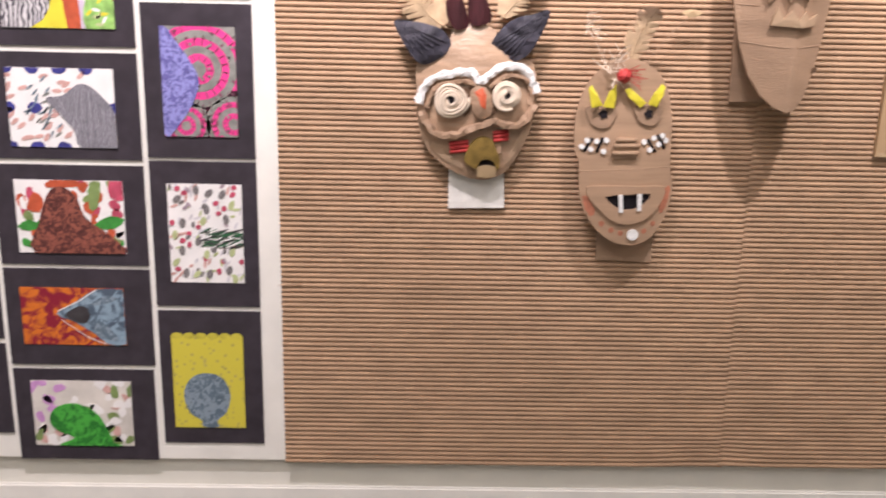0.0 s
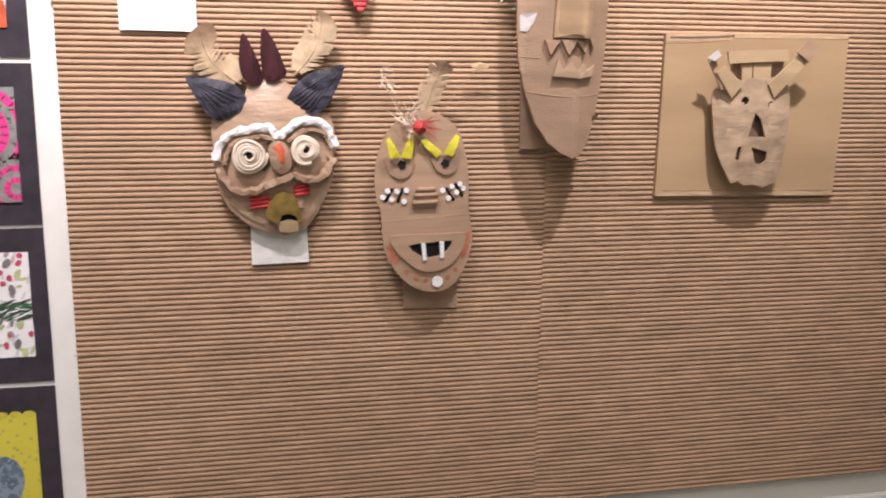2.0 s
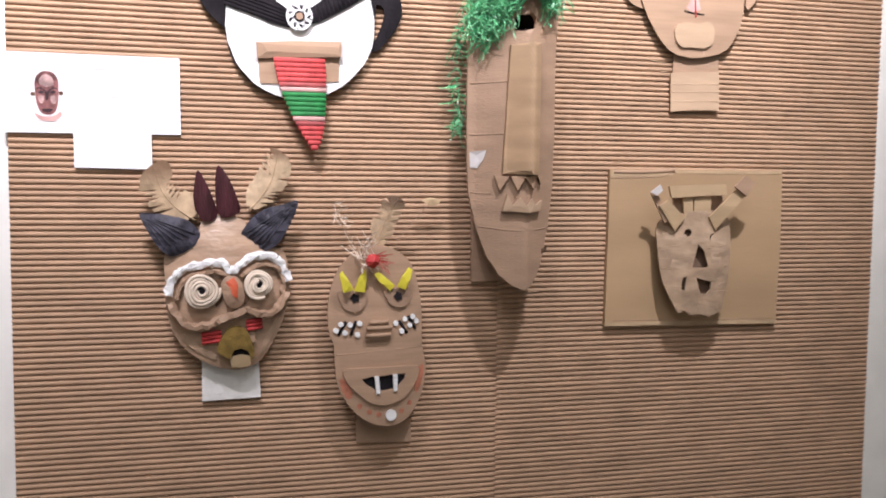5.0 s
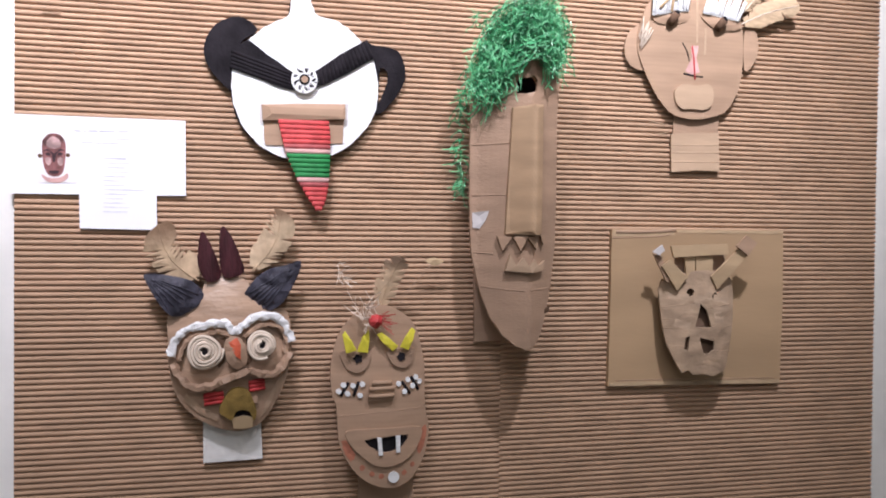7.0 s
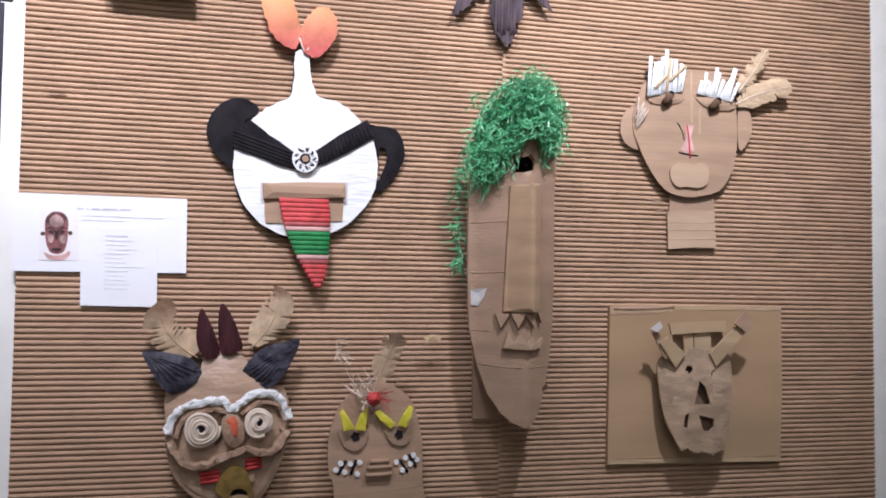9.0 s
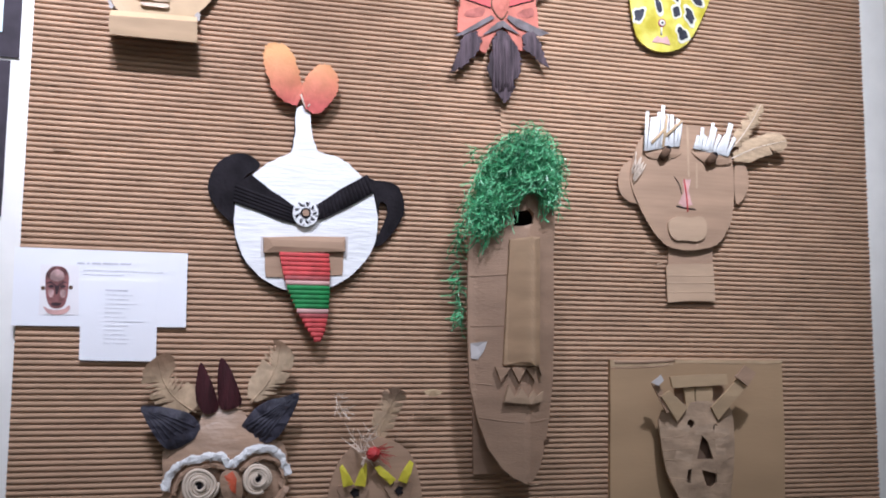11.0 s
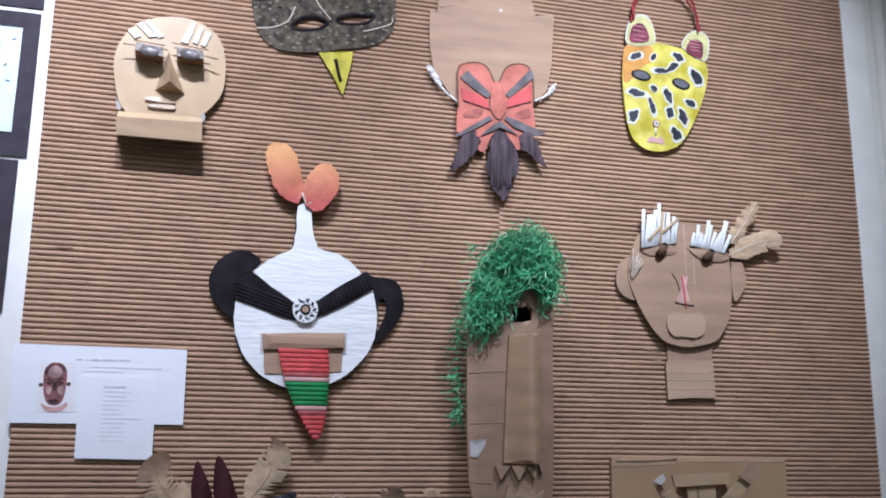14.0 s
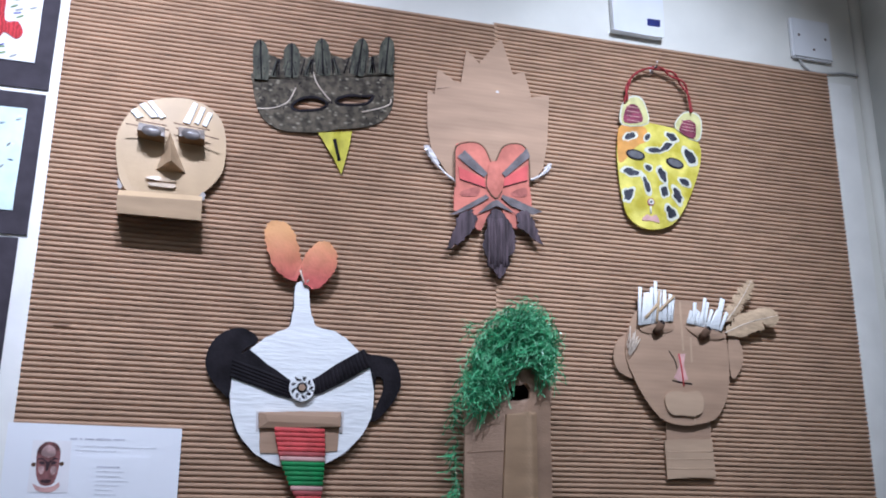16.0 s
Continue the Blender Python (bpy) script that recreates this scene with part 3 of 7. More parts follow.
for q in ([(0.4246, 1.2879), (0.4148, 1.2692)], [(0.4377, 1.2890), (0.4310, 1.2694)], [(0.4972, 1.2879), (0.5093, 1.2704)], [(0.5107, 1.2937), (0.5220, 1.2754)]):
    line("cheek_bar", toothy, q, surf, BLACK, 0.0022, 0.0012, 0.001, 3)
cut("nose", toothy, [(0.4523, 1.2832), (0.4585, 1.2907), (0.4819, 1.2899), (0.4875, 1.2774), (0.4845, 1.2644), (0.4502, 1.2626)], over(surf, 0.006), CARD, 0.006)
for q in ([(0.4544, 1.2877), (0.4808, 1.2884)], [(0.4514, 1.2795), (0.4856, 1.2806)], [(0.4499, 1.2696), (0.4841, 1.2707)]):
    line("nose_ridge", toothy, q, surf, CARD, 0.003, 0.003, 0.007, 3)
line("fold", toothy, [(0.4082, 1.2413), (0.4575, 1.2461), (0.5319, 1.2501)], surf, CARD, 0.0008, 0.0003, 0.0001, 4)
lips = [(0.4214, 1.2208), (0.4422, 1.2245), (0.4812, 1.2250), (0.5250, 1.2231), (0.5236, 1.2028), (0.5070, 1.1818), (0.4817, 1.1724), (0.4582, 1.1760), (0.4363, 1.1933), (0.4254, 1.2061)]
gape = [(0.4454, 1.2097), (0.4766, 1.2136), (0.5067, 1.2145), (0.4989, 1.2002), (0.4831, 1.1932), (0.4643, 1.1942)]
cut("mouth_rim", toothy, spline(lips, 3), over(surf, 0.005), CARD, 0.005, holes=[spline(gape, 2)])
cut("mouth_lining", toothy, spline(gape, 2), over(surf, 0.0012), BLACK, 0.001, "dark grey mouth lining")
for q in ([(0.4623, 1.2138), (0.4677, 1.2136), (0.4703, 1.1896), (0.4648, 1.1891)], [(0.4881, 1.2149), (0.4944, 1.2146), (0.4946, 1.1922), (0.4891, 1.1917)]):
    cut("tooth", toothy, q, over(surf, 0.008), WHITE, 0.003, "white paper tooth")
cut("chin_dot", toothy, oval(*(0.4870, 1.1569), 0.0078), over(surf, 0.0032), WHITE, 0.003, "white chin dot")
for q in ([(0.4161, 1.2066), (0.4238, 1.2077), (0.4348, 1.1896), (0.4287, 1.1807), (0.4209, 1.1903)], [(0.5235, 1.2130), (0.5346, 1.2242), (0.5356, 1.2085), (0.5277, 1.1870), (0.5221, 1.1896)]):
    cut("painted_patch", toothy, jag(spline(q, 2), 0.002, 3, 400, 2), over(surf, 0.0006), FADED, 0.0005, "faded orange paint")
for a in [(0.4436, 1.1710), (0.4570, 1.1625), (0.4703, 1.1586), (0.5028, 1.1614), (0.5147, 1.1717)]:
    cut("painted_dot", toothy, jag(oval(*a, 0.0038, n=8), 0.001, 3, 400, 1), over(surf, 0.0006), FADED, 0.0005)
b = [(0.4677, 1.3879), (0.4939, 1.4560)]
feather("feather", toothy, b[0], b[1], 0.017, 0.045, fade("tan_feather_dark_tip", (0.50, 0.36, 0.23), (0.17, 0.11, 0.07), 1.4347, 1.4524), 0.004, 0.010, 8, 11)
rnd = random.Random(5)
c = (0.4450, 1.3822)
items = []
for k in range(20):
    a, r = rnd.uniform(0.3, 2.9), rnd.uniform(0.010, 0.030)
    x, z = c[0] + rnd.uniform(-0.010, 0.010), c[1] + rnd.uniform(-0.012, 0.012)
    items.append([(x + r * u * math.cos(a) + 0.004 * math.sin(3 * u + k), -(0.056 + 0.012 * rnd.random()), z + r * u * math.sin(a) + 0.004 * math.cos(4 * u + k)) for u in (0, 0.33, 0.66, 1)])
for k in range(12):
    a, r = rnd.uniform(0, 6.28), rnd.uniform(0.012, 0.026)
    x, z = c[0] + 0.008 + rnd.gauss(0, 0.006), c[1] - 0.004 + rnd.gauss(0, 0.008)
    items.append([(x + r * (u - 0.4) * math.cos(a + 0.5 * u), -(0.062 + 0.006 * rnd.random()), z + r * (u - 0.4) * math.sin(a + 0.5 * u)) for u in (0, 0.33, 0.66, 1)])
part("raffia_tuft", strands(items, 0.0011), CREAM, toothy, "pale raffia strands")
items = []
for k in range(16):
    a, r = rnd.uniform(-0.6, 0.6), rnd.uniform(0.02, 0.036)
    items.append([(c[0] + 0.008 + r * u * math.cos(a), -(0.058 + 0.006 * rnd.random()), c[1] - 0.006 + r * u * math.sin(a) - 0.006 * u) for u in (0, 0.33, 0.66, 1)])
part("pink_strands", strands(items, 0.0009), REDP, toothy)
bm = bmesh.new()
bmesh.ops.create_icosphere(bm, subdivisions=3, radius=0.0092)
k = (0.4567, 1.3722)
for v in bm.verts:
    v.co *= 1 + 0.25 * noise.noise(v.co * 500)
    v.co += Vector((k[0], -0.066, k[1]))
part("pompom", bm, REDP, toothy, "small red pompom")
items = []
for a in [(0.4113, 1.4455), (0.4152, 1.4362), (0.4223, 1.4285), (0.4177, 1.4224), (0.4098, 1.4316)]:
    for k in range(3):
        d = rnd.uniform(-0.9, 2.2)
        items.append([(a[0] + 0.016 * u * math.cos(d), -(0.02 + 0.01 * u), a[1] - 0.016 * u * math.sin(d) + 0.003 * math.sin(6 * u)) for u in (0, 0.3, 0.6, 1)])
part("raffia_wisp", strands(items, 0.0009), CREAM, toothy)
line("wire", toothy, [(0.4921, 1.3845), (0.5095, 1.4102), (0.5279, 1.4313), (0.5464, 1.4510)], 0.03, CARD2, 0.0006, 0.0006, 0, 5, 5)
line("wire", toothy, [(0.4445, 1.3851), (0.4287, 1.4069), (0.4192, 1.4224), (0.4128, 1.4416)], 0.03, CARD2, 0.0006, 0.0006, 0, 5, 5)
q = [(0.5333, 1.4518), (0.5463, 1.4566), (0.5611, 1.4519), (0.5481, 1.4455)]
cut("wire_bead", toothy, spline(q, 2), dome(q, 0.03, 0.003), CARD3, 0.002)

# ------------------------------------------------------------ white round mask with a striped tongue
o = (0.3651, 1.6790)
white = thing("white_mask", o[0], 0, o[1], "round white painted mask with black brows and striped tongue", "mask", "cardboard masks")
face = [(0.2685, 1.6823), (0.2697, 1.7116), (0.2780, 1.7330), (0.2911, 1.7455), (0.3111, 1.7624), (0.3338, 1.7749), (0.3429, 1.7818), (0.3455, 1.7980), (0.3474, 1.8125), (0.3490, 1.8423), (0.3654, 1.8444), (0.3693, 1.8141), (0.3754, 1.7920), (0.3811, 1.7828), (0.4082, 1.7766), (0.4284, 1.7634), (0.4464, 1.7468), (0.4572, 1.7313), (0.4641, 1.7036), (0.4661, 1.6836), (0.4625, 1.6596), (0.4510, 1.6354), (0.4277, 1.6110), (0.4006, 1.5946), (0.3660, 1.5875), (0.3354, 1.5905), (0.3047, 1.6071), (0.2814, 1.6330), (0.2716, 1.6594)]
surf = dome(face, 0.022, 0.006, up=0.7)
part("face", sheet(jag(spline(face, 3), 0.0016, 2.0, 330, 1), surf, 0.004), WHITE, white)
q = [(x - 0.0008 if x < o[0] + 0.03 else x, z - 0.0012) for x, z in face]
part("backing", sheet(spline(q, 2), flat(0.015), 0.004), BLACK, white)
spacer(white, o[0], o[1], 0.12, 0.14, 0.017)
q = [(0.2324, 1.7267), (0.2389, 1.7519), (0.2548, 1.7686), (0.2772, 1.7756), (0.2965, 1.7674), (0.3007, 1.7573), (0.2858, 1.7470), (0.2771, 1.7347), (0.2704, 1.7109), (0.2700, 1.6775), (0.2555, 1.6869), (0.2407, 1.7039)]
cut("ear", white, q, dome(q, 0.017, 0.004), BLACK, 0.004, "flat black card ear", n=3)
q = [(0.4427, 1.7443), (0.4629, 1.7487), (0.4901, 1.7454), (0.5018, 1.7314), (0.5055, 1.7071), (0.4967, 1.6864), (0.4847, 1.6697), (0.4671, 1.6545), (0.4442, 1.6680)]
hole = [(0.4692, 1.7174), (0.4791, 1.7131), (0.4793, 1.6985), (0.4731, 1.6821), (0.4668, 1.6689), (0.4672, 1.6931)]
cut("ear", white, spline(q, 3), dome(q, 0.014, 0.004), BLACK, 0.004, "black ring shaped card ear", holes=[spline(hole, 2)])
for q, k in (([(0.2683, 1.7309), (0.2889, 1.7453), (0.3161, 1.7250), (0.3521, 1.7019), (0.3519, 1.6800), (0.3326, 1.6837), (0.3019, 1.6947), (0.2670, 1.7060)], 0), ([(0.3776, 1.7063), (0.4092, 1.7302), (0.4487, 1.7542), (0.4578, 1.7442), (0.4588, 1.7298), (0.4295, 1.7106), (0.3913, 1.6897), (0.3797, 1.6860)], 1)):
    br = cut("brow", white, jag(q, 0.001, 1, 300, 3), over(surf, 0.005), BLACK, 0.005, "black corrugated card brow")
    for i in range(5 if k == 0 else 15):
        if k == 0:
            u = (i + 0.5) / 5
            a, c = Vector(q[0]).lerp(Vector(q[7]), u), Vector(q[3]).lerp(Vector(q[4]), u)
        else:
            u = (i + 0.5) / 15
            a, c = Vector(q[0]).lerp(Vector(q[2]), u), Vector(q[7]).lerp(Vector(q[4]), u)
        line("ridge", br, [tuple(a), tuple(c)], surf, BLACK, 0.0022, 0.002, 0.0052, 2)
c = (0.3633, 1.6947)
GREYD0 = mat("grey_foil_fleck", (0.22, 0.21, 0.22), 0.4, 0.2, 90, 0.2, metal=0.4)
ros = cut("rosette", white, oval(*c, 0.0175, 0.0185), over(surf, 0.012), WHITE, 0.008, "white and black patterned rosette")
for k in range(9):
    a = k * 0.698
    cut("rosette_fleck", ros, jag(oval(c[0] + 0.0125 * math.cos(a), c[1] + 0.0125 * math.sin(a), 0.0036, 0.0018, 8, a + 0.6), 0.0008, k, 300, 1), over(surf, 0.0128), BLACK, 0.001)
for k in range(16):
    a, w = k * 2.4, 0.0165 * ((k + 0.5) / 16) ** 0.5
    cut("rosette_fleck", ros, jag(oval(c[0] + w * math.cos(a), c[1] + w * math.sin(a), 0.0022, 0.0012, 7, a), 0.0010, k, 300, 1), over(surf, 0.0131), GREYD0, 0.0008)
cut("rosette_ring", ros, oval(*c, 0.0072), over(surf, 0.0140), BLACK, 0.0025, holes=[oval(*c, 0.0048)])
cut("rosette_centre", ros, oval(*c, 0.0046), over(surf, 0.0155), CARD2, 0.0035)
q = [(0.3074, 1.6590), (0.3627, 1.6628), (0.4192, 1.6645), (0.4189, 1.6442), (0.3632, 1.6412), (0.3088, 1.6384)]
cut("upper_lip", white, q, dome(q, 0.034, 0.008, 0.2, 0.9), CARD, 0.016, "folded brown card lip")
for q in ([(0.3096, 1.6441), (0.3361, 1.6451), (0.3387, 1.6067), (0.3123, 1.6059)], [(0.3915, 1.6473), (0.4190, 1.6484), (0.4166, 1.6122), (0.3924, 1.6099)]):
    cut("lower_lip", white, jag(q, 0.001, 1, 300, 3), over(surf, 0.003), CARD, 0.004)
for q in ([(0.3045, 1.6608), (0.3135, 1.6612), (0.3144, 1.6343), (0.3054, 1.6339)], [(0.4154, 1.6655), (0.4241, 1.6659), (0.4232, 1.6359), (0.4169, 1.6357)]):
    cut("tape", white, q, over(surf, 0.001), TAPE, 0.0006)
tong = [(0.3292, 1.6376), (0.3964, 1.6402), (0.3985, 1.6170), (0.3985, 1.5862), (0.3969, 1.5555), (0.3928, 1.5326), (0.3863, 1.5196), (0.3802, 1.5203), (0.3699, 1.5360), (0.3540, 1.5622), (0.3419, 1.5885), (0.3352, 1.6111)]
cut("tongue", white, tong, 0.040, REDP, 0.003, "corrugated card tongue striped red and green")
zs = [p[1] for p in tong]
z0, z1 = min(zs), max(zs)
CORAL = mat("coral_red_paint", (0.56, 0.075, 0.075), 0.6, 0.12, 60, 0.3)
LEAFY = mat("leaf_green_paint", (0.03, 0.22, 0.06), 0.6, 0.15, 60, 0.3)
ROSEP = mat("dull_rose_paint", (0.40, 0.09, 0.09), 0.6, 0.15, 60, 0.3)
STRIPE = [CORAL] * 5 + [ROSEP, PINKP] + [LEAFY] * 5 + [PINKP, ROSEP] + [CORAL] * 5
for k in range(19):
    z = z1 - (z1 - z0) * (k + 0.5) / 19
    xs = []
    for i in range(len(tong)):
        (xa, za), (xb, zb) = tong[i - 1], tong[i]
        if (za > z) != (zb > z):
            xs.append(xa + (xb - xa) * (z - za) / (zb - za))
    if len(xs) == 2:
        part("tongue_ridge", tube([(min(xs) + (max(xs) - min(xs)) * u / 3, -0.0405, z) for u in range(4)], (z1 - z0) / 19 * 0.52, 0.0030, 8), STRIPE[k], white, smooth=True)
TOPF = fade("orange_feather", (0.60, 0.14, 0.12), (0.62, 0.32, 0.13), 1.8489, 1.9217)
for q, s in (([(0.3151, 1.9331), (0.3029, 1.9262), (0.2997, 1.9049), (0.3074, 1.8814), (0.3197, 1.8584), (0.3355, 1.8476), (0.3496, 1.8480), (0.3545, 1.8677), (0.3525, 1.8854), (0.3455, 1.9092), (0.3332, 1.9284)], 1), ([(0.3574, 1.8494), (0.3544, 1.8710), (0.3618, 1.8903), (0.3773, 1.9056), (0.3932, 1.9054), (0.4040, 1.8900), (0.4037, 1.8695), (0.3945, 1.8524), (0.3798, 1.8366), (0.3687, 1.8374), (0.3599, 1.8423)], 2)):
    pts = []
    for i, p in enumerate(spline(q, 6)):
        pts.append((p[0] + 0.0034 * noise.noise(Vector((p[0] * 500, p[1] * 500, s))), p[1] + 0.0034 * noise.noise(Vector((p[0] * 500, p[1] * 500, s + 4)))))
    f = cut("feather", white, pts, dome(q, 0.026 + 0.004 * s, 0.010, crumple=0.002), TOPF, 0.0015, "dyed orange and coral feather", step=0.006)
b = [(0.3591, 1.8439), (0.3531, 1.8612), (0.3630, 1.8442), (0.3744, 1.8629)]
line("quill", white, b[:2], 0.034, CREAM, 0.0012, None, 0, 3)
line("quill", white, b[2:], 0.036, CREAM, 0.0012, None, 0, 3)

white.scale, white.location = (1.0076, 0.6, 1.0076), (0.3664, 0, 1.6804)
for q in ([(-0.0035, 1.0623), (0.0116, 1.0641), (0.0282, 1.0658)], [(0.0330, 1.7679), (0.0541, 1.7685)], [(0.0245, 1.8563), (0.0338, 1.8556)], [(0.8894, 1.6638), (0.9161, 1.6597)], [(0.9065, 1.6455), (0.9185, 1.6473)], [(0.9915, 1.6492), (1.0060, 1.6502)], [(0.8340, 1.5085), (0.8470, 1.5112)], [(0.6980, 1.3170), (0.7160, 1.3188)]):
    line("scuff", sheet_l if q[0][0] < SEAM else sheet_r, q, 0.0042, CARDL, 0.0007, 0.0007, 0, 3)

# ------------------------------------------------------------ tall folded mask with green hair
o = (0.6621, 1.5421)
tall = thing("tall_mask", o[0], 0, o[1], "tall folded brown card mask with green shredded paper hair", "mask", "cardboard masks")
face = [(0.6070, 1.7494), (0.6171, 1.7872), (0.6359, 1.8093), (0.6707, 1.8226), (0.7041, 1.8148), (0.7208, 1.7787), (0.7257, 1.7102)] + [(0.7208, 1.6633), (0.7208, 1.5429), (0.7183, 1.4705), (0.7121, 1.4222), (0.7032, 1.3804), (0.6933, 1.3500), (0.6816, 1.3334), (0.6697, 1.3288), (0.6553, 1.3347), (0.6383, 1.3494), (0.6221, 1.3751), (0.6083, 1.4163), (0.5979, 1.4644), (0.5958, 1.5013), (0.5941, 1.5797), (0.5954, 1.6736)]
surf = dome(face, 0.040, 0.006, 0.9, 0.5, ridge=0.022, mid=0.2)
hole = [(0.6531, 1.7023), (0.6589, 1.7081), (0.6682, 1.7078), (0.6758, 1.7106), (0.6827, 1.7038), (0.6803, 1.6894), (0.6651, 1.6855), (0.6533, 1.6857)]
part("face", sheet(jag(face, 0.0006, 3, 300, 5), surf, 0.004, 0.006, [hole]), CARD2, tall)
# the darkness inside the hole is a black oval set behind it
cut("eye_hollow", tall, oval(0.672, 1.6980, 0.030, 0.026), 0.026, BLACK, 0.002, "black sheet for the shade behind the eye hole")
spacer(tall, o[0] + 0.005, o[1] + 0.02, 0.06, 0.20, 0.042)
nq = [(0.6468, 1.6658), (0.6711, 1.6685), (0.6871, 1.6692), (0.6861, 1.4904), (0.6751, 1.4895), (0.6390, 1.4907)]
nd = lambda x, z, c=nq[1][0] * 0.5 + nq[4][0] * 0.5: surf(x, z) + 0.004 + 0.010 * max(0.0, 1.1 - (((x - c) / 0.026) ** 2 + 0.02) ** 0.5)
cut("nose", tall, nq, nd, mat("folded_buff_card", (0.43, 0.29, 0.175), 0.75, 0.08, 25, 0.12, 350, stretch=(0.4, 1, 2)), 0.006, "long folded buff card nose", step=0.005)
for q in ([(0.6282, 1.4875), (0.6465, 1.4868), (0.6351, 1.4670)], [(0.6482, 1.4869), (0.6683, 1.4886), (0.6577, 1.4671)], [(0.6667, 1.4862), (0.6853, 1.4896), (0.6796, 1.4696)], [(0.6861, 1.4896), (0.6963, 1.4889), (0.6922, 1.4761)]):
    cut("upper_tooth", tall, q, over(surf, 0.006), CARD, 0.004)
cut("lower_jaw", tall, [(0.6388, 1.4394), (0.6443, 1.4623), (0.6521, 1.4465), (0.6612, 1.4584), (0.6689, 1.4457), (0.6772, 1.4561), (0.6833, 1.4473), (0.6951, 1.4545), (0.6910, 1.4401), (0.6732, 1.4370)], over(surf, 0.007), CARDL, 0.005, "zigzag cut row of card teeth")
cut("tape", tall, [(0.5979, 1.5202), (0.6195, 1.5229), (0.6155, 1.5094), (0.6081, 1.4975), (0.5990, 1.4990)], over(surf, 0.0012), TAPE, 0.0006, "whitish sticky tape")
for q in ([(0.5977, 1.6146), (0.6467, 1.6171)], [(0.5985, 1.5439), (0.6418, 1.5455)], [(0.6002, 1.4643), (0.6260, 1.4628)], [(0.6107, 1.4168), (0.6620, 1.4117), (0.7133, 1.4154)], [(0.6460, 1.6664), (0.6459, 1.6127), (0.6398, 1.4939)]):
    line("crease", tall, q, surf, CARD2, 0.0008, 0.0005, 0.0001, 4)
cut("torn_notch", tall, jag([(0.6991, 1.3849), (0.7102, 1.3880), (0.7069, 1.3799), (0.7000, 1.3792)], 0.002, 2, 300, 2), over(surf, 0.0008), DARKCARD, 0.0006)
cut("side_flap", tall, [(0.6161, 1.4446), (0.6695, 1.4446), (0.6709, 1.3342), (0.6174, 1.3336)], 0.010, CARD2, 0.004, "card flap against the board")
# hair: loose strips over the brow with a long trail down one side
rnd = random.Random(21)
crown = [(0.5987, 1.7481), (0.6172, 1.7862), (0.6445, 1.8230), (0.6776, 1.8304), (0.7083, 1.8107), (0.7223, 1.7762), (0.7167, 1.7324), (0.7053, 1.7251), (0.6731, 1.7524), (0.6489, 1.7287), (0.6276, 1.6925), (0.6049, 1.6809), (0.5905, 1.7045)]
trail = [(0.6020, 1.7090), (0.5871, 1.6716), (0.5857, 1.6232), (0.5902, 1.5754), (0.5895, 1.5468)]
items = []
xs, zs = [p[0] for p in crown], [p[1] for p in crown]
cx, cz = sum(xs) / len(xs), sum(zs) / len(zs)
crown = [(cx + 0.98 * (x - cx), cz - 0.004 + 0.94 * (z - cz)) for x, z in crown]
bare = oval(0.672, 1.704, 0.017, 0.026)
while len(items) < 1300:
    x, z = rnd.uniform(min(xs), max(xs)), rnd.uniform(min(zs), max(zs))
    if not inside((x, z), crown) or (z < cz - 0.02 and rnd.random() < 0.15):
        continue
    a, r, w = rnd.uniform(0, 6.28), rnd.uniform(0.024, 0.060), rnd.choice((-1, 1)) * rnd.uniform(1.5, 6.0)
    d = surf(x, z) + rnd.uniform(0.003, 0.022)
    pts, px, pz = [], x - r * 0.3 * math.cos(a + w * 0.3), z - r * 0.3 * math.sin(a + w * 0.3)
    for i in range(9):
        pts.append((px, -(d + 0.005 * math.sin(i * 0.9 + w)), pz))
        px, pz, a = px + r / 8 * math.cos(a), pz + r / 8 * math.sin(a) - 0.0004 * i, a + w / 8
    if not any(inside((p[0], p[2]), bare) for p in pts):
        items.append(pts)
for k in range(120):
    u = rnd.random() ** 1.3 * 3.98
    i = int(u)
    q = Vector(trail[i]).lerp(Vector(trail[i + 1]), u - i)
    a, r, w = rnd.gauss(-1.57, 0.8), rnd.uniform(0.010, 0.024), rnd.uniform(-2.2, 2.2)
    px, pz, pts = q.x + rnd.gauss(0, 0.0048 - 0.0008 * u), q.y, []
    d = rnd.uniform(0.012, 0.030)
    for i in range(6):
        pts.append((px, -(d + 0.003 * math.sin(i + w)), pz))
        px, pz, a = px + r / 5 * math.cos(a), pz + r / 5 * math.sin(a), a + w / 5
    items.append(pts)
for a, n in (((0.7279, 1.7792), 26), ((0.6035, 1.7863), 16), ((0.7099, 1.7219), 16), ((0.6294, 1.6729), 14)):
    for k in range(n):
        t, r, w = rnd.uniform(0, 6.28), rnd.uniform(0.012, 0.028), rnd.uniform(-2, 2)
        px, pz, pts = a[0] + rnd.gauss(0, 0.007), a[1] + rnd.gauss(0, 0.008), []
        for i in range(5):
            pts.append((px, -(0.045 + 0.004 * math.sin(i + w)), pz))
            px, pz, t = px + r / 4 * math.cos(t), pz + r / 4 * math.sin(t), t + w / 4
        items.append(pts)
